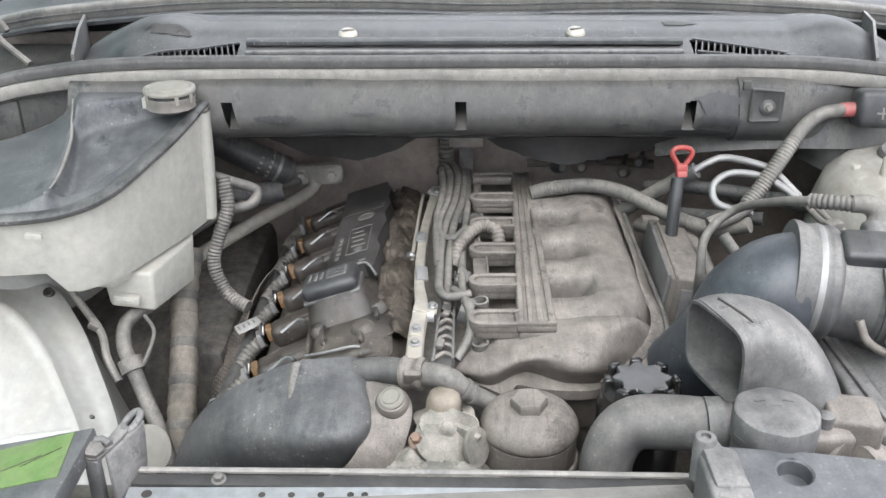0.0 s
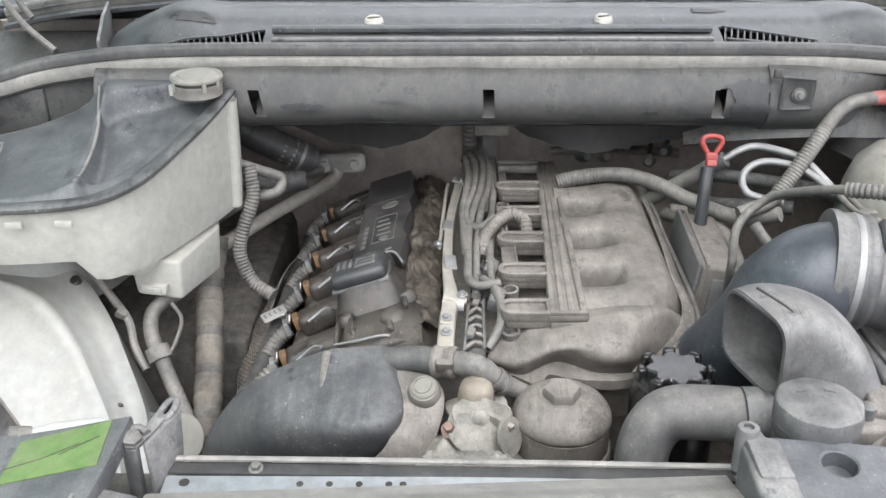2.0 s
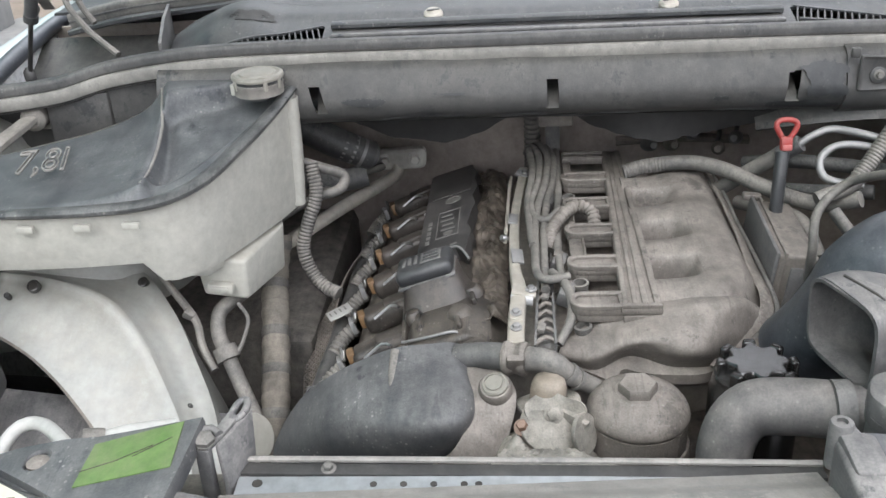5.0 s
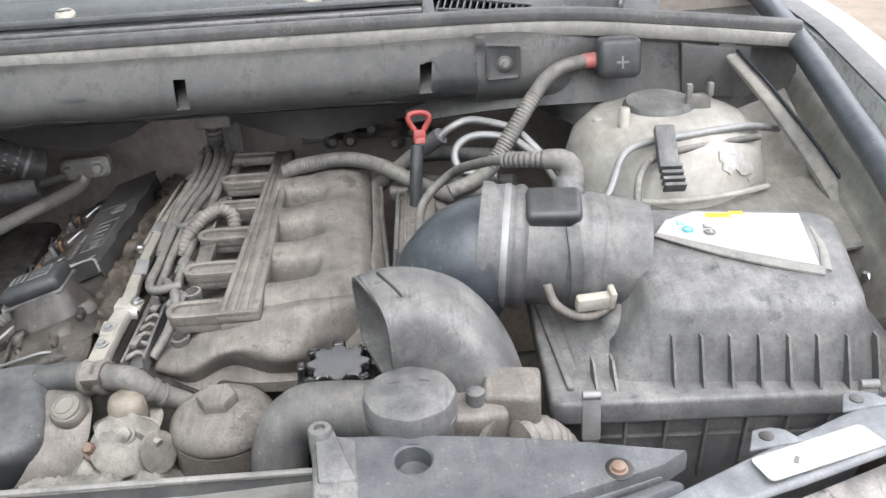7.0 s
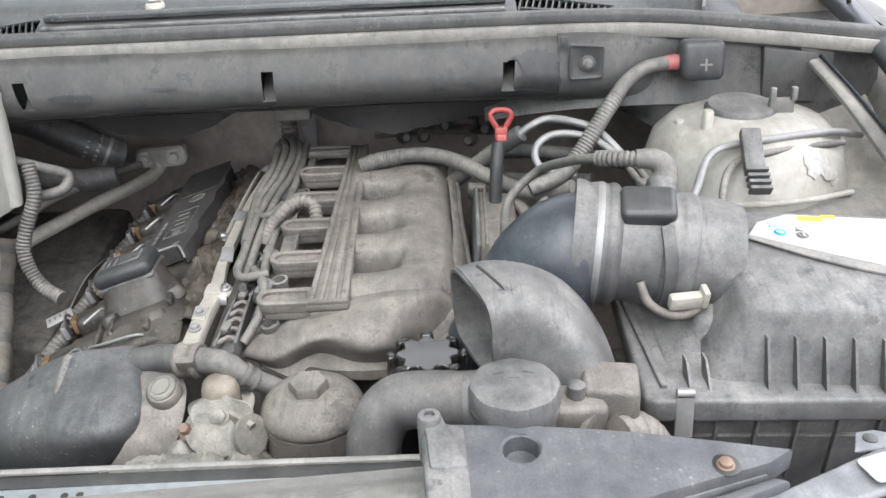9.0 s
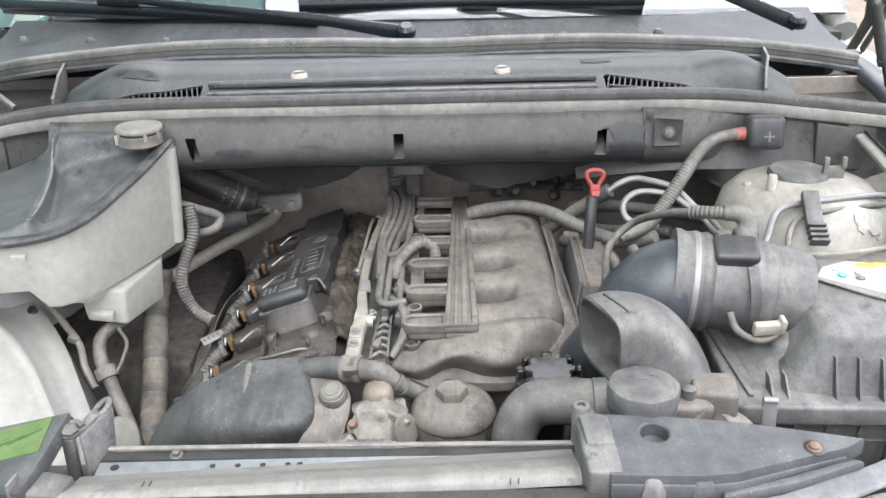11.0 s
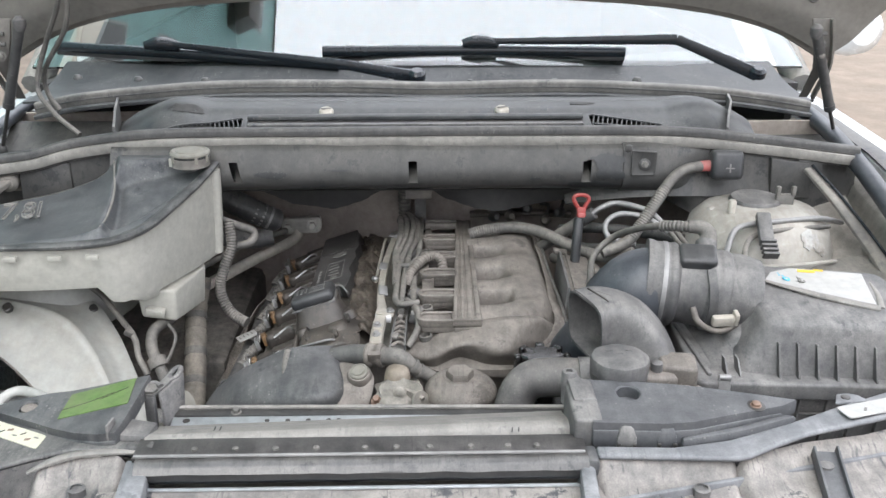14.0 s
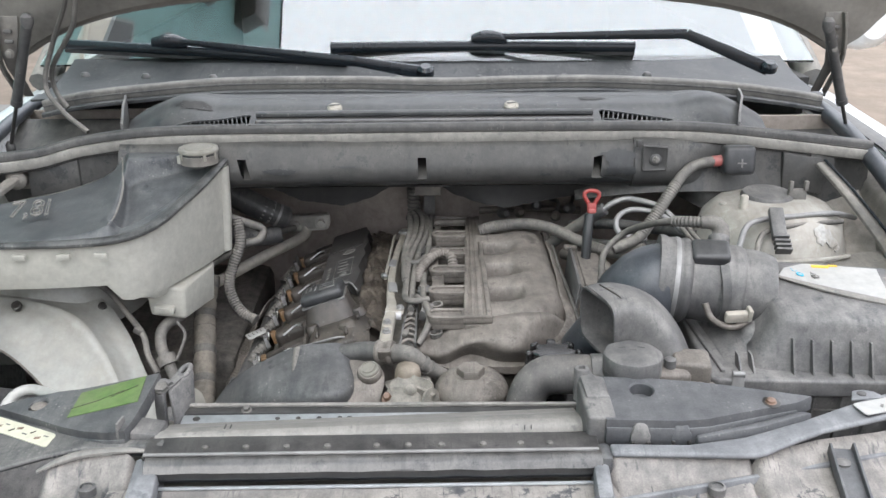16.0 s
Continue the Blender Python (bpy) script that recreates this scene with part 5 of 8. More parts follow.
part("cap_plug", lathe([(0.0125, -0.004), (0.0130, 0.001), (0.0115, 0.003), (0.0100, 0.0032), (0.0098, 0.0020), (0.0085, 0.0022), (0.0082, 0.0036), (0.0, 0.0040)], (-0.050, 0.756, 0.970), (-0.25, -0.40, 1), 28), CREAM, therm, "cream dirty round plug")
bolt((-0.024, 0.728, 0.940), 0.0055, 0.014, (-0.2, -0.7, 1), COPPER, therm, "rusty_bolt", 1.6)
def collar(u, v):
    a = 2 * math.pi * u
    r = 0.0235 * v * (1 + 0.10 * math.sin(3 * a + 1.0) + 0.05 * math.sin(5 * a))
    lift = 0.007 * v**3 * math.sin(2 * a + 0.6)
    return Vector((0.004, 0.733, 0.949)) + Vector((1.15 * r * math.cos(a), 0.6 * r * math.sin(a), 0.8 * r * math.sin(a))) + lift * Vector((0, -0.8, 0.6))


part("sheet_bracket", sheet(collar, 48, 10, 0.002), ALLOY, therm, "bent alloy collar sheet")
part("bracket_plate", lathe([(0.019, -0.002), (0.0195, 0.0), (0.019, 0.002), (0.0, 0.003)], (0.032, 0.722, 0.938), (0.8, -0.5, 0.35), 28), ALLOY, therm)
part("plate_arm", tube([(0.012, 0.738, 0.945), (0.024, 0.73, 0.943), (0.033, 0.724, 0.940)], 0.008, 10, section=(0.5, 1.3, 4)), ALLOY, therm)


def crusted(u, v):
    h = 0.030 * math.exp(-((u - 0.25) / 0.22) ** 2 - ((v - 0.75) / 0.3) ** 2) + 0.024 * math.exp(-((u - 0.72) / 0.2) ** 2 - ((v - 0.62) / 0.3) ** 2) + 0.012 * math.exp(-((u - 0.45) / 0.12) ** 2 - ((v - 0.35) / 0.15) ** 2)
    rough = 0.0045 * noise.noise((u * 14, v * 14, 4)) + 0.002 * noise.noise((u * 40, v * 40, 8))
    return (-0.060 + 0.115 * u, 0.640 + 0.10 * v, 0.898 + 0.012 * v + h + rough - 0.03 * (2 * u - 1) ** 6)


part("casting_body", sheet(crusted, 70, 60, 0.003), ALLOY, therm, "chalky corroded pump casting", 60)
part("foot_casting", prism([(-0.05, 0.645), (0.06, 0.64), (0.10, 0.655), (0.03, 0.685), (-0.03, 0.69)], 0.89, lambda x, y: 0.905 + 0.2 * (y - 0.65), 0.006, 3), ALLOY, therm, "chalky alloy foot")

# oil filter
OFX, OFY = 0.085, 0.757
oil = part("oil_filter_housing", lathe([(0.046, -0.13), (0.047, -0.012), (0.0500, -0.010), (0.0512, -0.006), (0.0512, 0.0), (0.0495, 0.003), (0.044, 0.004)], (OFX, OFY, 0.9015), n=44), INTAKE, engine, "dusty filter housing with a rolled rim")
cap = part("filter_cap", lathe([(0.0450, 0.0185), (0.0478, 0.0195), (0.0490, 0.0225), (0.0484, 0.0265), (0.0464, 0.0310), (0.0427, 0.0360), (0.0370, 0.0405), (0.030, 0.0440), (0.0235, 0.0455), (0.0225, 0.0468), (0.0, 0.047)], (OFX, OFY, 0.915), n=48), INTAKE, engine, "dusty brown domed filter cap", 50)
part("faceted_band", lathe([(0.0478, -0.016), (0.0484, 0.0185), (0.043, 0.0195)], (OFX, OFY, 0.915), n=16), INTAKE, cap, "faceted grip band", 12)
part("hexagon", lathe([(0.0185, 0.044), (0.0185, 0.0545), (0.0168, 0.0565), (0.0, 0.0568)], (OFX, OFY, 0.915), (-0.03, -0.04, 1), 6), INTAKE, cap)

# vent hose from front cover to filter
vent = part("vent_hose", tube([(-0.085, 0.808, 0.966), (-0.06, 0.802, 0.972), (-0.03, 0.790, 0.9765), (-0.004, 0.7815, 0.979), (0.010, 0.778, 0.975), (0.022, 0.778, 0.964), (0.048, 0.785, 0.944), (0.075, 0.792, 0.922)], (0.0135, 0.0128, 0.0126, 0.0122, 0.0118, 0.0098, 0.0094, 0.0094), 22), HOSE, engine, "dusty rubber vent hose")
part("dark_section", tube([(-0.088, 0.809, 0.965), (-0.06, 0.802, 0.972), (-0.040, 0.7937, 0.9755)], 0.0139, 20), RUBBER, vent)
part("hose_clamp", tube([(-0.040, 0.7933, 0.9752), (-0.018, 0.786, 0.978)], (0.0165, 0.0178, 0.0165, 0.0150, 0.0150, 0.0165, 0.0172, 0.0155), 24, step=0.0012), INTAKE, vent, "plastic quick-release collar")
part("clamp_lug", box((-0.030, 0.775, 0.982), (0.018, 0.008, 0.018), (25, 0, 0), 0.003), INTAKE, vent)
part("hose_ring", tube([(0.0185, 0.7775, 0.9675), (0.0225, 0.778, 0.9635)], (0.0122, 0.0126, 0.0122), 20, step=0.001), PALE_RUBBER, vent)
part("hose_ring", tube([(0.0275, 0.779, 0.9595), (0.0305, 0.780, 0.957)], (0.0110, 0.0114, 0.0110), 20, step=0.001), PALE_RUBBER, vent)

# ---- intake manifold ----
def plenum(u, v):
    near = 0.845 + 0.058 * step(0.45, 1.0, u)
    x, y = 0.112 + 0.126 * u, near + (1.22 - near) * v
    wave = 0.5 + 0.5 * math.cos((y - 0.932) / 0.0885 * 2 * math.pi)
    gap = step(0.42, 0.80, wave)
    edge = 0.42 + 0.03 * math.sin(y * 40)
    pocket = 0.036 * gap * (1 - step(edge - 0.16, edge + 0.10, u))
    swell = 0.010 * (1 - wave) * (1 - step(0.35, 0.9, u))
    z = 0.990 + 0.010 * v + swell - pocket + 0.010 * step(0.2, 0.7, u)
    z -= 0.42 * max(0, u - 0.80) ** 1.6 + 0.020 * max(0, (0.10 - v) / 0.10) ** 2 + 0.03 * max(0, (v - 0.93) / 0.07) ** 2
    return (x, y, z + 0.0008 * noise.noise((u * 5, v * 14, 2)))


mani = part("intake_manifold", sheet(plenum, 70, 170, 0.004), INTAKE, engine, "dusty brown intake manifold")
RUN = [[(0.075, 0.905, 0.975), (0.120, 0.90, 0.982), (0.163, 0.895, 0.990), (0.198, 0.895, 0.986), (0.222, 0.90, 0.972)],
       [(0.0704, 0.8704, 0.985), (0.1192, 0.8531, 0.996), (0.1626, 0.850, 1.001), (0.200, 0.862, 0.996), (0.226, 0.877, 0.974)],
       [(0.0273, 0.8379, 0.972), (0.0687, 0.8432, 0.984), (0.1172, 0.8301, 0.992), (0.170, 0.832, 0.994), (0.215, 0.860, 0.967)],
       [(0.0165, 0.8271, 0.965), (0.056, 0.8229, 0.976), (0.1009, 0.8087, 0.985), (0.158, 0.811, 0.982), (0.203, 0.846, 0.959)],
       [(0.0141, 0.8231, 0.955), (0.047, 0.8105, 0.962), (0.0903, 0.812, 0.972), (0.1416, 0.8007, 0.97), (0.190, 0.832, 0.950)],
       [(0.0244, 0.8297, 0.945), (0.0505, 0.815, 0.945), (0.0863, 0.8274, 0.953), (0.1271, 0.8149, 0.948), (0.178, 0.824, 0.942)]]
part("front_runner", sheet(lambda u, v: smooth_grid(RUN, u, v), 70, 60, 0.003), INTAKE, mani, "broad front runner sweeping down", 60)
LEDGE = [(0.033, 0.8177, 0.946), (0.0558, 0.8032, 0.944), (0.068, 0.7937, 0.943), (0.0765, 0.8106, 0.948), (0.0968, 0.8074, 0.946), (0.1257, 0.8048, 0.945), (0.1582, 0.8083, 0.944), (0.1833, 0.8284, 0.943)]
part("runner_flange", sheet(lambda u, v: Vector(smooth_grid([RUN[-1]] * 2, u, 0)).lerp(Vector(smooth_grid([LEDGE] * 2, u, 0)), min(1, v / 0.5)) + Vector((0, 0, -0.022 * max(0, v - 0.5))), 80, 16, 0.003), INTAKE, mani, "pale wavy flange")
RIMO = [(0.238, 1.2251, 0.992), (0.240, 1.1146, 0.99), (0.239, 1.0676, 0.988), (0.2425, 0.9489, 0.98), (0.2440, 0.886, 0.969), (0.229, 0.865, 0.962), (0.212, 0.848, 0.955), (0.172, 0.805, 0.945)]
RIMI = [(0.2284, 1.2005, 1.000), (0.2293, 1.1015, 0.998), (0.2287, 1.039, 0.996), (0.2265, 0.938, 0.988), (0.2275, 0.888, 0.979), (0.214, 0.866, 0.972), (0.198, 0.850, 0.965), (0.162, 0.811, 0.952)]
part("manifold_rim", sheet(lambda u, v: Vector(smooth_grid([RIMI, RIMO], u, v)) + Vector((0.0025 * noise.noise((u * 11, 0, 3)), 0, 0.003 * math.sin(3.1 * v) + 0.002 * noise.noise((u * 16, v * 2, 6)))), 70, 10, 0.004), INTAKE, mani, "wavy seam flange")
part("seam_bead", tube([Vector(p) + Vector((0.001, 0, 0.003)) for p in RIMO], 0.0026, 8), PALE_RUBBER, mani)
part("manifold_base", loft([[(0.02, y, 0.92), (0.02, y, 0.935), (0.235, y, 0.96), (0.235, y, 0.90), (0.10, y, 0.86)] for y in (0.83, 1.28)], 0.01), DARK, mani)
for k in range(6):
    y = 0.865 + 0.0905 * k
    part("runner", tube([(0.01, y, 0.925), (0.04, y, 0.938), (0.08, y, 0.948), (0.12, y, 0.95)], 0.022, 14), DARK, mani)

# ribbed cover plate: a long column with five loops, a top bar and open windows
def col_left(y):
    return 0.0775 + 0.051 * (y - 0.852)


def col_right(y):
    return 0.1185 + 0.0148 * (y - 0.8435)


def loop_tip(y):
    return 0.0275 + 0.031 * (y - 0.85)


PY = [0.838 + 0.0432 * k for k in range(11)]
gp = part("manifold_cover", loft([[(col_left(y), y, 0.994), (col_right(y), y, 0.994), (col_right(y), y, 1.0025), (col_left(y), y, 1.0025)] for y in PY], 0.002), INTAKE, engine, "dusty ribbed cover plate with finger loops")
part("under_layer", loft([[(col_left(y) + 0.003, y, 0.982), (col_right(y) - 0.002, y, 0.982), (col_right(y) - 0.001, y, 0.993), (col_left(y) + 0.003, y, 0.993)] for y in PY[:1] + PY[-1:]], 0.001), INTAKE, gp)
for f, w, h in ((lambda y: col_right(y) - 0.0045, 0.0042, 0.0034), (lambda y: 0.40 * col_left(y) + 0.60 * col_right(y), 0.0042, 0.0020), (lambda y: 0.66 * col_left(y) + 0.34 * col_right(y), 0.0030, 0.0026), (lambda y: col_left(y) + 0.0040, 0.0034, 0.0030)):
    part("long_rib", loft([[(f(y) - w, y, 1.002), (f(y) + w, y, 1.002), (f(y) + w * 0.75, y, 1.002 + h), (f(y) - w * 0.75, y, 1.002 + h)] for y in (PY[0] + 0.003, 1.0, 1.15, PY[-1] - 0.002)], 0.0006, 1), INTAKE, gp)
LOOPS = ((0.8555, 0.0148), (0.9395, 0.0132), (1.0215, 0.0134), (1.0980, 0.0134), (1.1815, 0.0138))
for k, (y, hw) in enumerate(LOOPS):
    t, c = loop_tip(y), col_left(y) + 0.004
    ring = [(c, y + hw), (t + 0.015, y + hw), (t + 0.006, y + hw * 0.88), (t + 0.0015, y + hw * 0.55), (t, y), (t + 0.0015, y - hw * 0.55), (t + 0.006, y - hw * 0.88), (t + 0.015, y - hw), (c, y - hw)]
    finger = part("finger", prism(ring, 0.992, 1.0010, 0.0015), INTAKE, gp)
    part("finger_lip", tube([(x + 0.0016, y + (q - y) * 0.86, 1.0018) for x, q in ring], 0.0031, 8, section=(1.0, 1.0, 4), step=0.003), INTAKE, finger)
    part("finger_skirt", prism([(x + 0.002, y + (q - y) * 0.9) for x, q in ring], 0.984, 0.9925, 0.001), INTAKE, finger)
    if k in (0, 3):
        part("moulded_stop", box((c - 0.004, y - hw * 0.1, 1.0025), (0.004, hw * 1.5, 0.004), r=0.001), INTAKE, finger)
part("end_bar", box((0.072, 1.2575, 0.9985), (0.060, 0.024, 0.009), r=0.002), INTAKE, gp)
part("bar_rib", box((0.074, 1.2655, 1.003), (0.060, 0.0045, 0.005), r=0.001), INTAKE, gp)
part("bar_rib", box((0.074, 1.2490, 1.003), (0.060, 0.0040, 0.004), r=0.001), INTAKE, gp)
part("end_rib", box((0.098, 0.8410, 1.0035), (0.040, 0.0055, 0.005), r=0.001), INTAKE, gp)
for y0, y1, w in ((0.9515, 1.0085, 0.0175), (1.194, 1.246, 0.010), (1.036, 1.085, 0.008)):
    x = loop_tip(0.5 * (y0 + y1)) + 0.004
    post = part("window_post", box((x + w / 2, 0.5 * (y0 + y1), 0.9935), (w, y1 - y0, 0.006), r=0.001), INTAKE, gp)
    part("post_edge", box((x + w - 0.001, 0.5 * (y0 + y1), 0.9975), (0.0025, y1 - y0, 0.0035), r=0.0006), INTAKE, post)
for x, y, z in ((0.0414, 0.9085, 0.992), (0.0391, 0.8405, 0.980), (0.044, 1.142, 0.990)):
    cup = part("injector_cup", lathe([(0.0085, -0.045), (0.0085, -0.003), (0.0096, -0.002), (0.0096, 0.002), (0.0072, 0.0025), (0.0068, -0.010), (0.0, -0.011)], (x, y, z), (-0.1, -0.05, 1), 20), HOSE, engine, "dusty injector cup")

# flap valve box on the manifold side
disa = part("flap_valve_box", box((0.273, 1.003, 0.940), (0.044, 0.146, 0.140), (0, 6, -3), 0.005, 3), INTAKE, engine, "dusty square valve box")
part("box_seam", box((0.250, 1.006, 0.944), (0.005, 0.154, 0.142), (0, 6, -3), 0.002), GREY, disa)
part("box_seam", box((0.259, 1.005, 0.942), (0.004, 0.150, 0.144), (0, 6, -3), 0.0015), INTAKE, disa)
part("box_face", box((0.277, 0.9285, 0.940), (0.030, 0.004, 0.110), (0, 6, -3), 0.0015), GREY, disa)
part("box_tab", box((0.262, 1.085, 1.012), (0.022, 0.012, 0.008), (0, 6, -3), 0.002), INTAKE, disa)

# power steering reservoir
ps = thing("steering_reservoir", "glossy black fluid reservoir with a star-shaped cap", "reservoir", (0.194, 0.765, 0.85))
part("bottle", lathe([(0.040, 0.0), (0.042, 0.02), (0.042, 0.10), (0.037, 0.115)], (0.194, 0.765, 0.855), n=36), GLOSS, ps)
pc = part("cap", lathe([(0.036, 0.0), (0.0385, 0.002), (0.0385, 0.006), (0.034, 0.009)], (0.194, 0.765, 0.967), n=40), GLOSS, ps)
part("cap_star", lathe([(0.0265, 0.0), (0.0275, 0.009), (0.0272, 0.0130), (0.0250, 0.0150), (0.0, 0.0155)], (0.194, 0.766, 0.973), n=128, lobes=8, depth=0.13), GLOSS, pc, "eight-lobed grip")
for k in range(8):
    a = 2 * math.pi * k / 8
    part("grip_knob", box((0.194 + 0.0335 * math.cos(a), 0.765 + 0.0335 * math.sin(a), 0.9805), (0.008, 0.0125, 0.017), (0, 0, math.degrees(a)), 0.003, 3), GLOSS, pc)
part("cap_lug", box((0.176, 0.801, 0.972), (0.014, 0.010, 0.016), (0, 0, 20), 0.003), GLOSS, ps)

# ---- radiator end: coolant hose, expansion tank ----
ch = thing("coolant_hose", "thick speckled grey coolant hose bending towards the radiator", "hose", (0.18, 0.65, 0.9))
part("hose", tube([(0.150, 0.650, 0.86), (0.145, 0.662, 0.93), (0.148, 0.672, 0.972), (0.166, 0.676, 0.998), (0.20, 0.666, 1.008), (0.25, 0.648, 1.014)], (0.022, 0.0235, 0.024, 0.024), 22), HOSEGREY, ch)
part("collar", tube([(0.222, 0.651, 1.0135), (0.236, 0.65, 1.0142)], 0.0265, 22), GREY, ch)
ex = thing("expansion_tank", "dusty grey coolant tank with a round screw cap", "coolant tank", (0.256, 0.59, 0.98))
part("neck", lathe([(0.030, -0.07), (0.030, -0.02), (0.033, -0.018)], (0.256, 0.592, 1.075), n=32), GREY, ex)
ec = part("cap", lathe([(0.0310, -0.028), (0.0325, -0.024), (0.0332, -0.006), (0.0318, -0.0015), (0.0295, 0.0), (0.020, 0.0012), (0.0, 0.0016)], (0.256, 0.592, 1.0745), n=64, lobes=8, depth=0.016), GREY, ex, "dusty round screw cap")
for k in range(3):
    part("raised_mark", box((0.245 + 0.011 * k, 0.602 - 0.006 * (k % 2), 1.0762), (0.008, 0.0022, 0.0007), (0, 0, 12 - 14 * k), 0), GREY, ec)
part("tank_shoulder", box((0.300, 0.612, 1.030), (0.05, 0.035, 0.03), (0, 8, 10), 0.006, 3), INTAKE, ex)
part("bleed_screw", lathe([(0.007, 0), (0.007, 0.01), (0.004, 0.012)], (0.304, 0.612, 1.045), n=14), GREY, ex)
cb = thing("connector_block", "dusty square plastic connector cover beside the coolant cap", "cover", (0.33, 0.63, 1.0))
part("shell", loft([[(0.308, 0.612, z), (0.352, 0.606, z - 0.003), (0.358, 0.645, z), (0.316, 0.652, z)] for z in (1.012, 1.051)], 0.005, 3), INTAKE, cb)
part("arch", tube([(0.302, 0.60, 0.985), (0.306, 0.605, 1.02), (0.315, 0.61, 1.033)], 0.010, 10, section=(0.5, 1.4, 4)), INTAKE, cb)
lh = thing("lower_hose", "dusty ribbed duct running down beside the air box", "hose", (0.35, 0.61, 0.95))
part("duct", tube([(0.33, 0.60, 1.01), (0.352, 0.615, 1.0), (0.372, 0.63, 0.965), (0.385, 0.65, 0.91)], (0.021, 0.022), 16, pitch=0.009, depth=0.1), INTAKE, lh)
part("pipe", tube([(0.31, 0.585, 1.0), (0.335, 0.59, 0.998), (0.355, 0.60, 0.98)], 0.017, 16), INTAKE, lh)

# ---- air scoop and intake ----
sco = thing("air_scoop", "dusty grey intake scoop with an open square mouth", "air duct", (0.27, 0.69, 0.95))
part("duct", tube([(0.232, 0.684, 1.068), (0.255, 0.692, 1.069), (0.282, 0.690, 1.060), (0.304, 0.678, 1.036), (0.316, 0.662, 1.0), (0.318, 0.655, 0.95)], (0.040, 0.0402, 0.040, 0.0375, 0.035, 0.034), 32, section=(1.04, 0.92, 5.0), bore=0.003, step=0.004), GREY, sco)
part("moulded_rib", tube([(0.246, 0.703, 1.1055), (0.262, 0.690, 1.1045), (0.272, 0.676, 1.098)], 0.0018, 8), GREY, sco)
part("mouth_bead", tube([(0.232, 0.684, 1.068), (0.2345, 0.6848, 1.0681)], 0.0415, 28, section=(1.04, 0.92, 4.2), bore=0.004, step=0.001), GREY, sco)

boot = thing("intake_boot", "smooth black rubber intake elbow with a steel clamp", "intake hose", (0.30, 0.86, 0.95))
part("elbow", tube([(0.352, 0.8, 1.0757), (0.3239, 0.7975, 1.0682), (0.3035, 0.8028, 1.0430), (0.2896, 0.8086, 1.0143), (0.2752, 0.8247, 0.98), (0.2573, 0.8417, 0.9421)], (0.0490, 0.0522, 0.0540, 0.0500, 0.046, 0.046), 44), SMOOTH, boot)
AX0, AX1 = Vector((0.330, 0.8045, 1.0765)), Vector((0.372, 0.797, 1.0737))
part("cuff", tube([AX0, AX1], (0.0572, 0.0575, 0.0572, 0.0555, 0.0550, 0.0558, 0.0558, 0.0558, 0.0548, 0.0562, 0.0565, 0.0545, 0.050), 40, step=0.0012), GREY, boot, "dusty ribbed rubber cuff")
part("clamp_band", tube([AX0.lerp(AX1, 0.46), AX0.lerp(AX1, 0.60)], (0.0562, 0.0568, 0.0562), 40, step=0.0012), CLAMP, boot, "worn steel clamp band")

maf = thing("air_flow_meter", "dusty grey air flow meter between boot and air box", "air flow meter", (0.41, 0.79, 1.0))
part("barrel", tube([(0.362, 0.7985, 1.074), (0.385, 0.795, 1.072), (0.415, 0.790, 1.069)], (0.0495, 0.0495, 0.051), 32), GREY, maf)
part("outer_ring", tube([(0.404, 0.7917, 1.0703), (0.436, 0.7866, 1.0667)], (0.0500, 0.0545, 0.0555, 0.0545, 0.0545, 0.0555, 0.0550, 0.0550, 0.0545, 0.051), 36, step=0.0015), GREY, maf)
part("collar", tube([(0.434, 0.787, 1.0668), (0.444, 0.7855, 1.0657), (0.458, 0.783, 1.064), (0.474, 0.7805, 1.0625)], (0.0525, 0.0535, 0.0525, 0.049), 36), GREY, maf)
part("sensor_head", box((0.392, 0.778, 1.118), (0.048, 0.036, 0.026), (24, 0, -8), 0.006, 3), FILLER, maf, "black sensor head")
part("sensor_strap", tube([(0.404, 0.755, 1.112), (0.405, 0.741, 1.092), (0.405, 0.736, 1.070), (0.404, 0.740, 1.048), (0.402, 0.748, 1.036)], 0.006, 8, section=(1.0, 0.35, 4)), BLACK, maf)
part("plug", tube([(0.390, 0.824, 1.146), (0.405, 0.823, 1.146), (0.415, 0.818, 1.138), (0.412, 0.806, 1.122)], (0.0088, 0.0098, 0.0115, 0.012), 16), HOSE, maf, "angled plug")
part("plug_collar", tube([(0.412, 0.812, 1.129), (0.409, 0.802, 1.118)], (0.0135, 0.0145, 0.0135, 0.0150, 0.0145), 18, step=0.002), GREY, maf, "foil-wrapped collar")
cl = part("clamp_ring", tube([(0.380, 0.741, 1.066), (0.386, 0.733, 1.050), (0.402, 0.729, 1.040), (0.420, 0.730, 1.038), (0.436, 0.733, 1.046)], 0.0042, 10), INTAKE, maf, "pale plastic lock ring")
part("lock_tab", box((0.417, 0.728, 1.053), (0.030, 0.010, 0.015), (15, 0, 5), 0.003), RAIL, cl)
part("tab_end", box((0.433, 0.729, 1.056), (0.006, 0.014, 0.018), (15, 0, 5), 0.002), RAIL, cl)
wire = thing("sensor_cable", "thin grey sleeved cable arching to the air flow meter", "cable", (0.33, 0.93, 1.0))
part("cable", tube([(0.282, 0.915, 0.99), (0.278, 0.902, 1.03), (0.284, 0.918, 1.068), (0.314, 0.925, 1.096), (0.338, 0.88, 1.124), (0.359, 0.845, 1.140), (0.393, 0.823, 1.146)], 0.0048, 10), HOSE, wire)
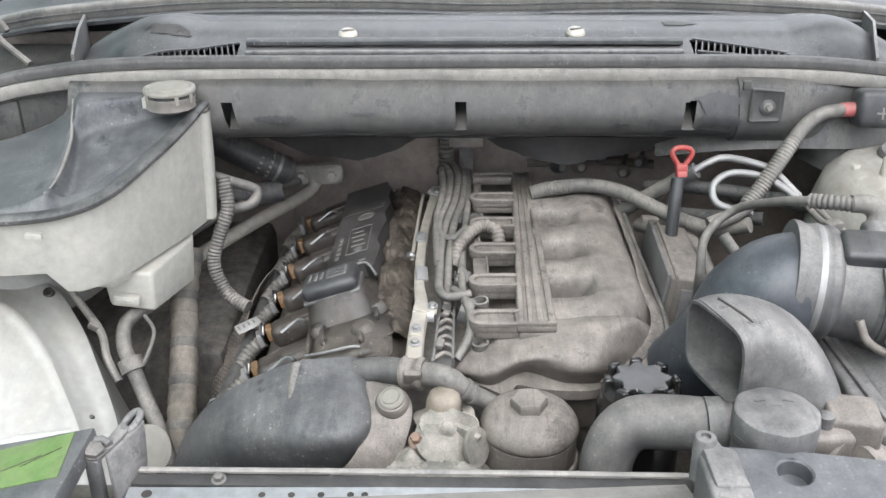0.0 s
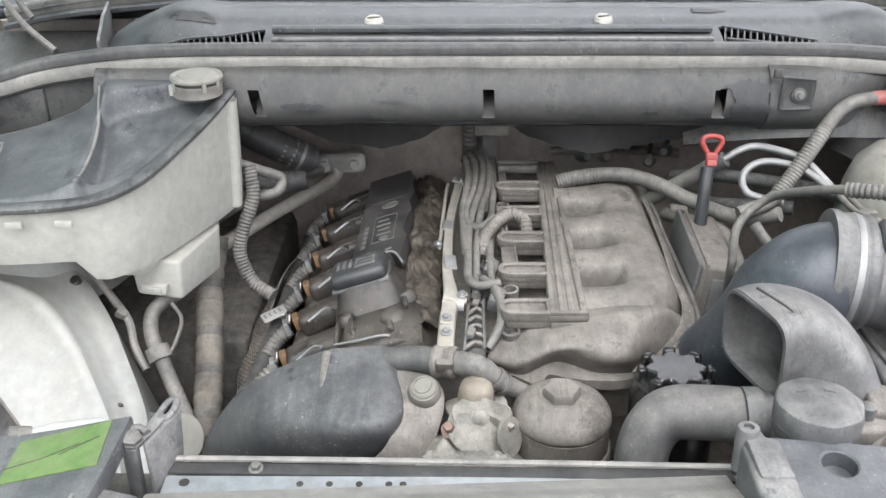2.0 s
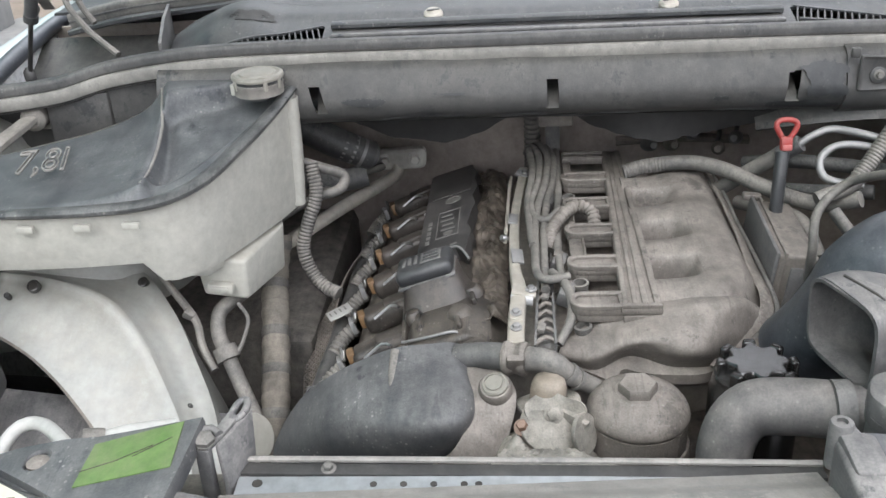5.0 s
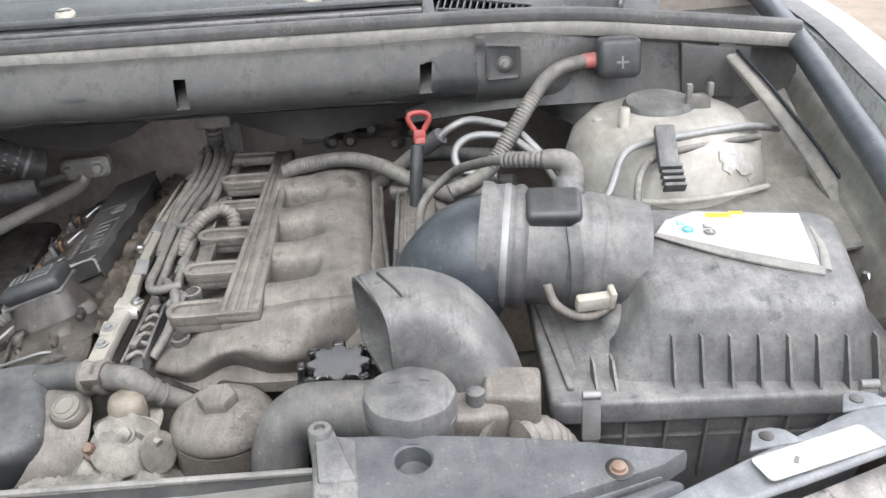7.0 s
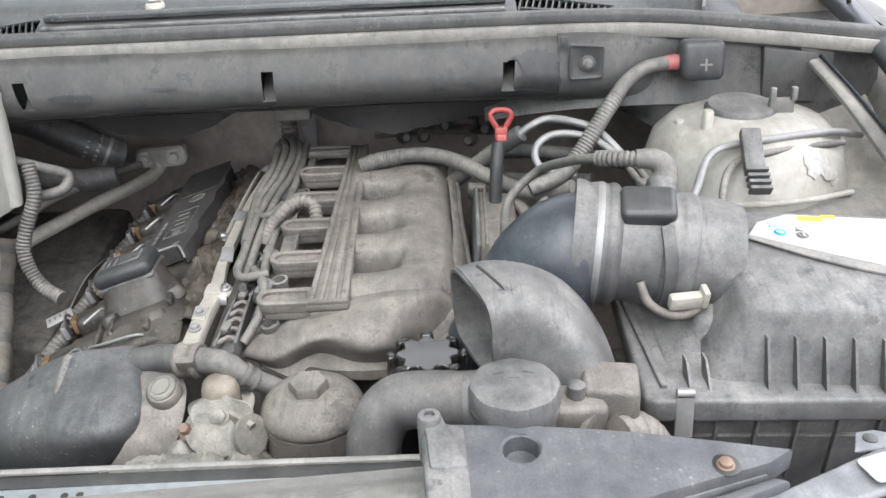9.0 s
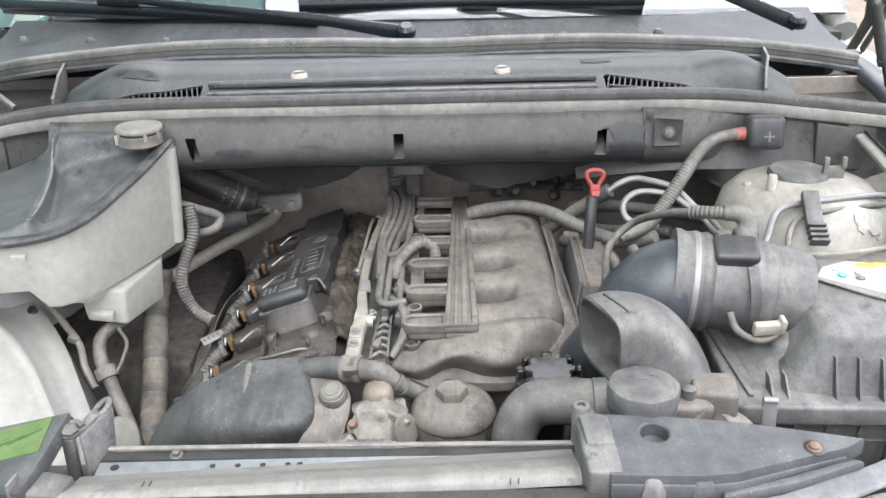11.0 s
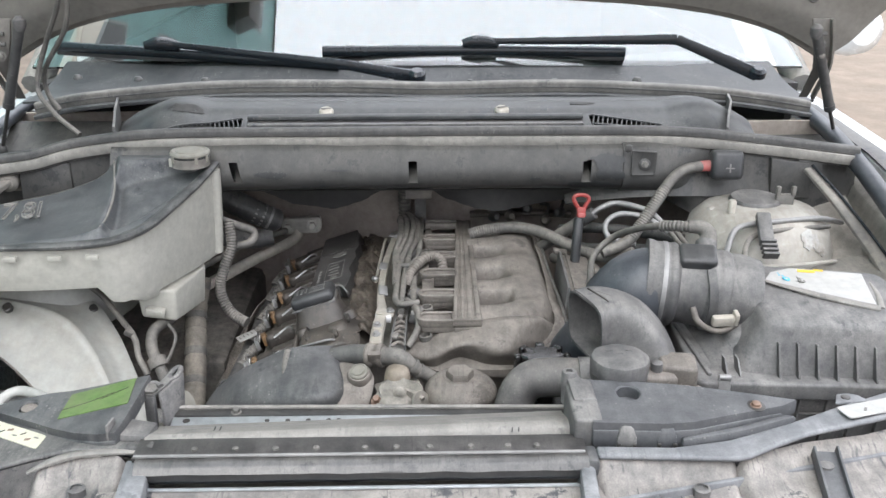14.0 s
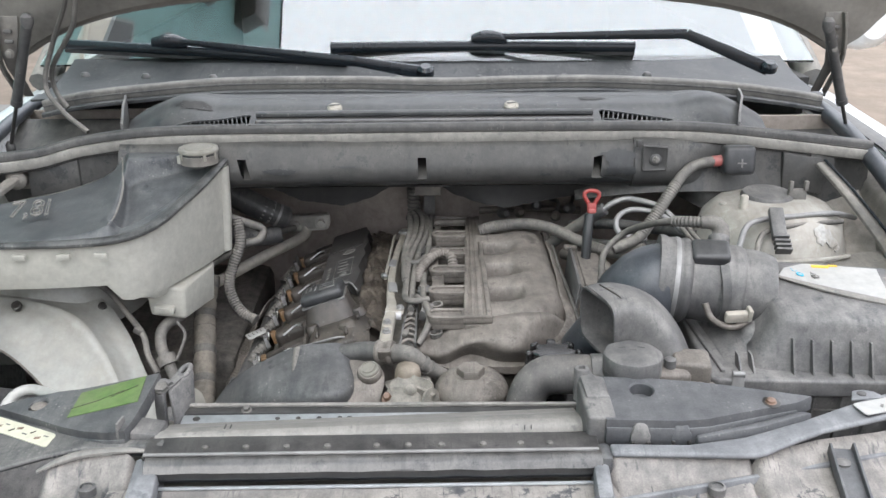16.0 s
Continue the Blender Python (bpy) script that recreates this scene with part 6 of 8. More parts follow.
part("ribbed_sleeve", tube([(0.359, 0.845, 1.140), (0.376, 0.831, 1.1445), (0.393, 0.823, 1.146)], 0.0078, 12, pitch=0.005), HOSE, wire)

# ---- air filter box ----
ab = thing("air_filter_box", "black dusty air filter box with a torn white sticker", "air filter box", (0.53, 0.75, 0.85))
TOP = [(0.450, 0.688, 1.070), (0.626, 0.660, 1.071), (0.652, 0.795, 1.092), (0.470, 0.832, 1.092)]
LIP = [(0.420, 0.675, 1.004), (0.645, 0.644, 1.004), (0.672, 0.812, 1.004), (0.418, 0.852, 1.004)]
lid = part("lid", domed(LIP, TOP, 0.022, 0.013), BOXLID, ab, "black lid with a dusty flat top", 60)
part("lid_shoulder", domed([(0.392, 0.676, 1.004), (0.52, 0.676, 1.004), (0.53, 0.84, 1.004), (0.392, 0.85, 1.004)], [(0.424, 0.708, 1.036), (0.52, 0.706, 1.044), (0.53, 0.83, 1.068), (0.418, 0.84, 1.064)], 0.026, 0.018), BOXLID, lid, "", 60)
for x in (0.408, 0.424):
    part("shoulder_rib", loft([[(x - 0.0012, 0.660, 1.006), (x + 0.0012, 0.660, 1.006), (x + 0.0012, 0.685, 1.006), (x - 0.0012, 0.685, 1.006)], [(x - 0.001, 0.680, 1.024), (x + 0.001, 0.680, 1.024), (x + 0.001, 0.692, 1.024), (x - 0.001, 0.692, 1.024)]]), BOXLID, lid)
part("flange_ridge", box((0.384, 0.752, 1.008), (0.006, 0.17, 0.006), (0, 0, 2), 0.002), BOXLID, lid)
part("lid_rim", prism([(0.368, 0.657), (0.374, 0.651), (0.648, 0.632), (0.662, 0.636), (0.672, 0.66), (0.684, 0.815), (0.378, 0.86)], 0.984, 1.007, 0.006, 3), BOXLID, lid)
part("lower_box", loft([[(0.378, 0.668, 0.99), (0.655, 0.648, 0.99), (0.675, 0.80, 0.99), (0.39, 0.85, 0.99)], [(0.40, 0.685, 0.86), (0.64, 0.672, 0.86), (0.66, 0.79, 0.86), (0.41, 0.83, 0.86)]], 0.006, 2), BOXLID, ab)
for k in range(1, 9):
    t = 0.06 + 0.108 * k
    x0, y0 = 0.436 + 0.209 * t, 0.674 - 0.030 * t
    h = 0.020 if k < 1 else 0.040
    part("lid_rib", loft([[(x0 - 0.0012, y0 - 0.012, 1.006), (x0 + 0.0012, y0 - 0.012, 1.006), (x0 + 0.0012, y0 + 0.01, 1.006), (x0 - 0.0012, y0 + 0.01, 1.006)],
                          [(x0 - 0.001, y0 + 0.006, 1.006 + h), (x0 + 0.001, y0 + 0.006, 1.006 + h), (x0 + 0.001, y0 + 0.014, 1.006 + h), (x0 - 0.001, y0 + 0.014, 1.006 + h)]]), GREY, lid)
for k in range(8):
    t = 0.05 + 0.125 * k
    part("box_rib", box((0.385 + 0.265 * t, 0.667 - 0.018 * t, 0.948), (0.0025, 0.006, 0.078), (8, 0, 0), 0.0006), BOXLID, ab)
part("box_seam", box((0.52, 0.662, 0.955), (0.24, 0.005, 0.0025), (0, 0, -4.2), 0.0006), BOXLID, ab)
for x, y in ((0.400, 0.650), (0.619, 0.634)):
    c = part("spring_clip", box((x, y, 0.994), (0.015, 0.005, 0.044), (-6, 0, -4), 0.0015), CLAMP, ab, "steel spring clip")
    part("clip_roll", tube([(x - 0.007, y + 0.002, 1.013), (x + 0.007, y + 0.001, 1.013)], 0.004, 10), CLAMP, c)
    part("clip_base", box((x, y + 0.001, 0.975), (0.013, 0.006, 0.020), (-6, 0, -4), 0.002), HOSE, c)
STK = [(0.482, 0.775), (0.497, 0.796), (0.526, 0.806), (0.62, 0.790), (0.617, 0.74), (0.607, 0.708), (0.594, 0.709), (0.53, 0.744)]
st = part("sticker", prism(STK, lambda x, y: 1.0715 + 0.1545 * (y - 0.68) + 0.001, lambda x, y: 1.0720 + 0.1545 * (y - 0.68) + 0.0012, 0), LABEL, ab, "torn white paper sticker")
part("curled_edge", tube([(0.482, 0.775, 1.088), (0.53, 0.744, 1.0835), (0.57, 0.723, 1.080), (0.606, 0.7065, 1.0775)], (0.0025, 0.0048, 0.0056, 0.0052), 12, section=(1.3, 0.6, 2)), STRIP, st, "grey curled paper edge")
part("curled_edge", tube([(0.607, 0.707, 1.0775), (0.6165, 0.738, 1.0825), (0.619, 0.770, 1.0870)], (0.004, 0.0028, 0.0012), 10, section=(1.2, 0.6, 2)), STRIP, st)
for x, y, w, d in ((0.545, 0.797, 0.022, 0.006), (0.562, 0.7985, 0.012, 0.004)):
    part("yellow_print", box((x, y, 1.0725 + 0.1545 * (y - 0.68) + 0.0012), (w, d, 0.0006), (8.8, 0, -9), 0), YELLOW, st)
letters("oil", 0.022, pose(0.516, 0.772, 1.0725 + 0.1545 * 0.094 + 0.0011, 8.8, 0, 80), CYAN, st)
letters("er", 0.022, pose(0.534, 0.766, 1.0725 + 0.1545 * 0.090 + 0.0011, 8.8, 0, 80), GREYTEXT, st)
mount = part("rubber_mount", lathe([(0.017, -0.03), (0.0205, -0.016), (0.0205, 0.002), (0.015, 0.006), (0.011, 0.007), (0.011, 0.011), (0.006, 0.012)], (0.693, 0.728, 0.998), n=32), SOOT, ab, "black rubber mount")
bolt((0.693, 0.728, 1.008), 0.0055, 0.006, (0, 0, 1), STEEL, mount)
part("mount_arm", prism([(0.655, 0.68), (0.70, 0.672), (0.722, 0.70), (0.722, 0.75), (0.67, 0.755)], 0.968, 0.985, 0.006), BOXLID, ab)


part("scoop_groove", tube([(0.238, 0.710, 1.1062), (0.247, 0.691, 1.1062), (0.255, 0.672, 1.1055), (0.260, 0.655, 1.0985)], 0.0015, 8), SOOT, sco, "dark groove in the scoop")

# ---- washer fluid tank ----
tank = thing("washer_tank", "cream white washer tank under a dusty black lid", "fluid tank", (-0.45, 1.0, 0.9))
FRONT = [(-0.622, 0.872, 1.100), (-0.53, 0.873, 1.100), (-0.45, 0.880, 1.100), (-0.395, 0.895, 1.102), (-0.358, 0.930, 1.109), (-0.330, 0.99, 1.124), (-0.304, 1.055, 1.141), (-0.288, 1.107, 1.155)]
BACK = [(-0.634, 1.030, 1.107), (-0.585, 1.055, 1.111), (-0.53, 1.085, 1.116), (-0.475, 1.115, 1.132), (-0.452, 1.136, 1.158), (-0.40, 1.140, 1.160), (-0.34, 1.140, 1.160), (-0.294, 1.132, 1.159)]


def spread(row, n):
    return [tuple(spline(row, 0.004)[0][min(len(spline(row, 0.004)[0]) - 1, round(k / n * (len(spline(row, 0.004)[0]) - 1)))]) for k in range(n + 1)]


RIMT = spread(FRONT, 24) + spread(BACK, 16)[::-1]


def shrink(ring, k, dz):
    cx, cy = sum(p[0] for p in ring) / len(ring), sum(p[1] for p in ring) / len(ring)
    return [(cx + (x - cx) * k, cy + (y - cy) * k, z + dz) for x, y, z in ring]


def floor_of(ring, k, left, right):
    return [(x, y, left + (right - left) * min(1, max(0, (x + 0.425) / 0.02))) for x, y, z in shrink(ring, k, 0)]


part("tank_wall", loft([shrink(RIMT, 0.99, -0.002), shrink(RIMT, 0.985, -0.03), floor_of(RIMT, 0.965, 1.048, 1.020), floor_of(RIMT, 0.94, 1.036, 1.008), floor_of(RIMT, 0.2, 1.036, 1.03)], caps=False), TANK, tank)
part("tank_belly", loft([[(-0.404, 0.899, 1.050), (-0.372, 0.925, 1.050), (-0.338, 0.99, 1.055), (-0.300, 1.085, 1.080), (-0.40, 1.12, 1.05), (-0.41, 1.0, 1.05)],
                         [(-0.402, 0.905, 1.011), (-0.371, 0.932, 0.994), (-0.346, 0.99, 0.990), (-0.312, 1.080, 1.000), (-0.40, 1.10, 1.0), (-0.408, 1.0, 1.0)]], 0.005, 3), TANK, tank)
foot = part("pump_box", loft([[(-0.394, 0.958, 1.006), (-0.335, 0.958, 1.002), (-0.309, 1.050, 1.005), (-0.32, 1.09, 1.002), (-0.39, 1.09, 1.005)],
                       [(-0.390, 0.960, 0.957), (-0.337, 0.957, 0.951), (-0.314, 1.050, 0.943), (-0.325, 1.08, 0.945), (-0.385, 1.08, 0.955)]], 0.005, 3), TANK, tank)
part("sensor_plug", box((-0.366, 0.953, 0.970), (0.030, 0.012, 0.013), (0, 6, 0), 0.003), TANK, foot)
part("plug_rib", box((-0.366, 0.9465, 0.9715), (0.020, 0.003, 0.006), (0, 6, 0), 0.001), TANK, foot)
part("corner_flute", tube([(-0.2935, 1.100, 1.150), (-0.2945, 1.099, 1.08), (-0.298, 1.097, 1.012)], (0.012, 0.011), 14, section=(0.8, 1.0, 2.6)), TANK, tank)
part("lid_rim", loft([shrink(RIMT, 1.005, -0.004), shrink(RIMT, 1.008, 0.0), shrink(RIMT, 0.985, 0.004)], caps=False), TANK, tank, "pale lid rim")
for x in (-0.59, -0.53, -0.47, -0.42):
    part("rim_catch", box((x, 0.867 + 0.06 * max(0, x + 0.5), 1.089), (0.018, 0.006, 0.008), r=0.0015), TANK, tank)


def lid_at(u, v):
    p = Vector(smooth_grid([FRONT, BACK], u, 0)).lerp(Vector(smooth_grid([BACK, BACK], u, 0)), v)
    ridge = u - 0.37 - 0.17 * v
    edge = min(1, min(u / 0.04, (1 - u) / 0.10, v / 0.10, (1 - v) / 0.06))
    step = lambda x: 1 / (1 + math.exp(-max(-60, min(60, 2.2 * x))))
    right = step(ridge * 70)
    crest = (0.016 - 0.008 * v) * (math.exp(-max(0, -ridge) / 0.13) if ridge < 0 else math.exp(-((ridge / 0.022) ** 2)))
    basin = right * step((0.70 - v) * 45) * step((v - 0.16) * 45) * step((0.90 - u - 0.02) * 50)
    ledge = step((v - 0.70) * 45) * step((ridge - 0.02) * 60) * min(1, (1 - u) / 0.06) * min(1, (1 - v) / 0.05)
    p.z += 0.004 * min(1, edge * 2) + crest * min(1, edge * 1.5) - 0.013 * basin
    p.z += (1.1685 - p.z) * ledge
    return p


tl0 = part("lid", sheet(lid_at, 170, 120, 0.002), LID, tank, "dusty black moulded lid")
part("lid_ridge", tube([lid_at(0.37 + 0.17 * k / 12, k / 12) for k in range(1, 12)], (0.0012, 0.0022, 0.0016), 8), STRIP, tl0, "pale dusty crease")
part("lid_shoulder", tube([Vector(p) for p in shrink(spread(FRONT, 24), 0.975, 0.0035)], (0.006, 0.009, 0.0105, 0.0105, 0.0105, 0.008), 12, section=(1.0, 0.5, 2.4)), LIDRIM, tl0, "darker rounded lid shoulder")
part("filler_neck", lathe([(0.029, -0.012), (0.029, -0.002), (0.0295, -0.001), (0.0295, 0.002), (0.025, 0.003)], (-0.325, 1.085, 1.173), n=32), WING, tank, "dusty neck ring")
capt = part("filler_cap", lathe([(0.0265, -0.004), (0.0285, -0.002), (0.0285, 0.0035), (0.0305, 0.004), (0.0310, 0.0065), (0.0300, 0.0090), (0.0265, 0.0100), (0.0240, 0.0086), (0.0225, 0.0086), (0.0210, 0.0104), (0.0140, 0.0112), (0.0, 0.0114)], (-0.325, 1.085, 1.1755), n=48), CREAM, tank, "pale dirty plastic filler cap with rings", 25)
part("smoky_band", lathe([(0.0287, -0.004), (0.0289, 0.003)], (-0.325, 1.085, 1.1755), n=40), LIDRIM, capt, "dark neck band under the cap")
for a in (-140, -60, -20, 60):
    part("cap_rib", box((-0.325 + 0.0292 * math.cos(radians(a)), 1.085 + 0.0292 * math.sin(radians(a)), 1.1745), (0.003, 0.005, 0.012), (0, 0, a), 0.001), CREAM, capt)
part("cap_latch", box((-0.303, 1.077, 1.168), (0.007, 0.008, 0.014), (0, 0, 30), 0.002), TANK, capt)
part("cap_latch", box((-0.354, 1.082, 1.166), (0.008, 0.007, 0.014), (0, 0, -20), 0.002), TANK, capt)
letters("7,8l", 0.078, pose(-0.568, 0.936, 1.1235, 6, 0, 14) @ Matrix.Diagonal((0.50, 1, 1, 1)) @ Matrix.Shear("XY", 4, (0.2, 0)), STRIP, tank, outline=0.0017)

# ---- left of the bay: wheel arch, canister, pipes ----
OUT = [(-0.80, 0.97, 0.99), (-0.70, 0.99, 0.995), (-0.62, 1.0, 0.993), (-0.54, 1.0, 0.99), (-0.475, 0.995, 0.972), (-0.43, 0.96, 0.935), (-0.395, 0.91, 0.898), (-0.365, 0.86, 0.862), (-0.345, 0.80, 0.82)]
INN = [(-0.80, 0.915, 0.96), (-0.71, 0.92, 0.962), (-0.64, 0.90, 0.958), (-0.575, 0.87, 0.945), (-0.53, 0.845, 0.922), (-0.49, 0.815, 0.895), (-0.46, 0.79, 0.865), (-0.44, 0.77, 0.84), (-0.42, 0.75, 0.80)]
MIDA = [tuple((Vector(a) * 0.55 + Vector(b) * 0.45 + Vector((0.004, -0.008, 0.011)))) for a, b in zip(OUT, INN)]
arch = thing("wheel_arch", "dirty white painted wheel arch panel", "wheel arch", (-0.55, 0.9, 0.8))
panel = part("arch_panel", sheet(lambda u, v: Vector(smooth_grid([OUT, MIDA, INN], u, v)) + Vector((0.3, -0.5, 0.8)) * (0.006 * math.exp(-((v - 0.42) / 0.04) ** 2) * (1 - u) ** 0.2 - 0.005 * math.exp(-((v - 0.24) / 0.10) ** 2)), 70, 48, 0.003), INNER, arch)
part("arch_flange", sheet(lambda u, v: Vector(smooth_grid([OUT, OUT], u, 0)) + Vector((0.02 * v, 0.05 * v, -0.16 * v)), 40, 5, 0.003), INNER, arch)
part("arch_return", sheet(lambda u, v: Vector(smooth_grid([INN, INN], u, 0)) + Vector((-0.01 * v, 0.06 * v, -0.03 * v)), 40, 4, 0.003), DARK, arch)
for p, r in (((-0.573, 0.9265, 0.9915), 0.0072), ((-0.468, 0.978, 0.966), 0.0062), ((-0.602, 0.9184, 0.984), 0.0035), ((-0.39, 0.855, 0.876), 0.0025), ((-0.685, 0.955, 0.983), 0.0035)):
    part("hole_plug", lathe([(r, -0.006), (r, 0.0008), (r * 0.8, 0.0014), (r * 0.7, 0.0004), (0.0, 0.0002)], p, (0.0, -0.6, 0.8), 20), SOOT, arch, "dark drilled hole")
part("liner", sheet(lambda u, v: (-0.72 + 0.40 * u, 0.66 + 0.22 * v, 0.80 + 0.10 * v - 0.06 * u), 10, 8, 0.004), GREY, arch, "dark plastic liner")
part("inner_sill", box((-0.47, 1.28, 0.68), (0.36, 0.44, 0.30), r=0.02), UNDER, arch)
can = thing("ribbed_canister", "grey canister with a ribbed round lid in the headlight well", "canister", (-0.60, 0.79, 0.90))
part("cup", lathe([(0.038, 0.0), (0.042, 0.005), (0.044, 0.045), (0.046, 0.05)], (-0.60, 0.795, 0.932), (0.0, -0.25, 1), 36), GREY, can)
cp = part("lid", lathe([(0.0475, 0.048), (0.0485, 0.052), (0.0475, 0.060), (0.044, 0.062), (0.0, 0.0635)], (-0.60, 0.795, 0.932), (0.0, -0.25, 1), 40), CREAM, can, "pale ribbed lid")
qq = Vector((0, 0, 1)).rotation_difference(Vector((0, -0.25, 1)))
for k in range(16):
    a = 2 * math.pi * k / 16
    v0, v1 = [Vector((-0.60, 0.795, 0.932)) + qq @ Vector((r * math.cos(a), r * math.sin(a), 0.0635)) for r in (0.012, 0.044)]
    part("lid_rib", tube([v0, v1], 0.0013, 6), CREAM, cp)
wp = thing("white_pipe", "white painted pipe bent in a hook behind the front panel", "pipe", (-0.44, 0.63, 0.95))
part("pipe", tube([(-0.484, 0.640, 0.965), (-0.475, 0.653, 0.986), (-0.464, 0.664, 0.9945), (-0.4516, 0.666, 0.9965), (-0.440, 0.660, 0.9985), (-0.4275, 0.648, 1.003), (-0.408, 0.626, 1.010), (-0.390, 0.606, 1.012)], 0.0062, 14), WHITEP, wp)
wp2 = thing("metal_sleeve", "pale metal sleeve pipe with a plug end", "pipe", (-0.35, 0.65, 0.95))
part("sleeve", tube([(-0.385, 0.645, 0.995), (-0.36, 0.652, 0.998), (-0.325, 0.665, 0.994)], 0.0065, 12), WHITEP, wp2)
part("end_plug", lathe([(0.010, -0.006), (0.0105, 0.0), (0.010, 0.012)], (-0.387, 0.644, 0.995), (-0.8, -0.3, 0.2), 18), HOSE, wp2)

th = thing("taped_hose", "thick pale taped coolant hose sinking beside the engine", "hose", (-0.33, 1.0, 0.75))
part("hose", tube([(-0.335, 1.12, 0.955), (-0.340, 1.09, 0.91), (-0.334, 1.04, 0.865), (-0.328, 0.985, 0.82), (-0.325, 0.945, 0.785), (-0.33, 0.92, 0.74)], 0.0175, 18, pitch=0.016, depth=0.045), TAPED, th)
random.seed(4)
for k in range(14):
    s = 0.04 + 0.066 * k + random.uniform(-0.015, 0.015)
    line_t = spline([(-0.335, 1.12, 0.955), (-0.340, 1.09, 0.91), (-0.334, 1.04, 0.865), (-0.328, 0.985, 0.82), (-0.325, 0.945, 0.785), (-0.33, 0.92, 0.74)], 0.003)[0]
    i = int(s * (len(line_t) - 6))
    part("tape_wrap", tube([line_t[i], line_t[i + 2], line_t[i + 4]], (0.0178, 0.0184, 0.0178), 18, step=0.003), TAPED if k % 3 else HOSE, th)
part("knotted_end", lathe([(0.014, -0.012), (0.021, -0.004), (0.021, 0.004), (0.012, 0.012)], (-0.328, 0.935, 0.775), (0.4, -0.6, 0.5), 18), TAPED, th)
th2 = thing("corrugated_hose", "grey corrugated cable hose hanging from the washer tank", "hose", (-0.28, 1.08, 0.9))
part("hose", tube([(-0.282, 1.12, 1.055), (-0.276, 1.105, 1.02), (-0.288, 1.09, 0.985), (-0.295, 1.08, 0.955), (-0.286, 1.07, 0.928), (-0.27, 1.06, 0.912), (-0.25, 1.05, 0.905)], 0.0092, 14, pitch=0.0046, depth=0.14), HOSE, th2)
part("loop", tube([(-0.30, 1.12, 1.06), (-0.27, 1.13, 1.045), (-0.245, 1.14, 1.03), (-0.25, 1.13, 1.015), (-0.28, 1.12, 1.01)], 0.007, 10), HOSE, th2)
dh = thing("drain_hose", "pale grey drain hose below the washer tank", "hose", (-0.35, 0.92, 0.85))
part("hose", tube([(-0.352, 0.985, 0.945), (-0.374, 0.96, 0.935), (-0.374, 0.94, 0.915), (-0.360, 0.92, 0.897), (-0.345, 0.90, 0.875), (-0.325, 0.875, 0.845), (-0.31, 0.855, 0.81)], 0.0088, 12), HOSE, dh)
part("clip", lathe([(0.014, -0.008), (0.0145, 0.008)], (-0.362, 0.922, 0.900), (0.4, -0.5, -0.7), 16), HOSE, dh)
part("wire", tube([(-0.350, 0.955, 0.948), (-0.338, 0.945, 0.935), (-0.340, 0.935, 0.92), (-0.350, 0.92, 0.90), (-0.366, 0.915, 0.895)], 0.0025, 8), HOSE, dh)
ah = thing("arch_cable", "dusty cable clipped along the wheel arch edge", "cable", (-0.42, 0.95, 0.9))
part("cable", tube([(-0.50, 1.005, 1.005), (-0.46, 0.99, 0.985), (-0.425, 0.965, 0.955), (-0.40, 0.945, 0.93), (-0.392, 0.93, 0.905), (-0.375, 0.91, 0.885)], 0.0048, 8), HOSE, ah)
part("cable_clip", box((-0.408, 0.948, 0.938), (0.014, 0.010, 0.012), (20, 30, 0), 0.003), HOSE, ah)
mp = thing("metal_coolant_pipe", "dull metal pipe crossing to the firewall", "pipe", (-0.25, 1.35, 0.88))
part("pipe", tube([(-0.350, 1.10, 0.935), (-0.300, 1.20, 0.934), (-0.263, 1.276, 0.932), (-0.224, 1.355, 0.928), (-0.207, 1.386, 0.932), (-0.203, 1.396, 0.950)], 0.0098, 14), RAIL, mp)
part("flange", loft([round_ring([Vector((-0.199 + a * w, 1.400 - d - 0.4 * a * w, 0.954 + b * h + 0.2 * a * w)) for a, b in ((-1, -1), (1, -1), (1, 1), (-1, 1))], 0.012, 4) for d, w, h in ((0.0, 0.042, 0.016), (0.014, 0.042, 0.016), (0.018, 0.038, 0.012))]), TOWER, mp, "pale two-bolt flange")
for dx in (-0.025, 0.025):
    bolt((-0.199 + dx, 1.382 - 0.4 * dx, 0.955 + 0.2 * dx), 0.008, 0.012, (0, -1, 0.1), TOWER, mp)
part("side_pipe", tube([(-0.37, 1.17, 0.94), (-0.31, 1.25, 0.953), (-0.265, 1.32, 0.953), (-0.225, 1.37, 0.950)], 0.006, 10), HOSE, mp)
hd = thing("heater_duct", "black rubber heater hose along the firewall", "hose", (-0.3, 1.4, 0.95))
part("duct", tube([(-0.40, 1.26, 1.078), (-0.345, 1.285, 1.0575), (-0.3145, 1.29, 1.0403), (-0.2833, 1.29, 1.0229), (-0.2518, 1.295, 1.0054), (-0.2317, 1.302, 0.994)], (0.021, 0.023, 0.023, 0.022, 0.020), 18), BLACK, hd)
part("clip", tube([(-0.2433, 1.299, 1.000), (-0.2333, 1.308, 0.993)], 0.0215, 16), GREY, hd)
part("lower_duct", tube([(-0.40, 1.27, 0.985), (-0.334, 1.285, 0.9696), (-0.2806, 1.29, 0.9606), (-0.24, 1.30, 0.965)], 0.017, 16), GREY, hd)
for k in range(3):
    q = Vector((-0.2700, 1.2915, 1.0155)).lerp(Vector((-0.2460, 1.2965, 1.0018)), k / 2)
    part("duct_band", tube([q, q + Vector((0.004, 0.0008, -0.0022))], 0.0222, 16, step=0.001), CLAMP, hd)
es = thing("exhaust_heat_shield", "dull perforated heat shield below the coils", "heat shield", (-0.27, 1.05, 0.85))
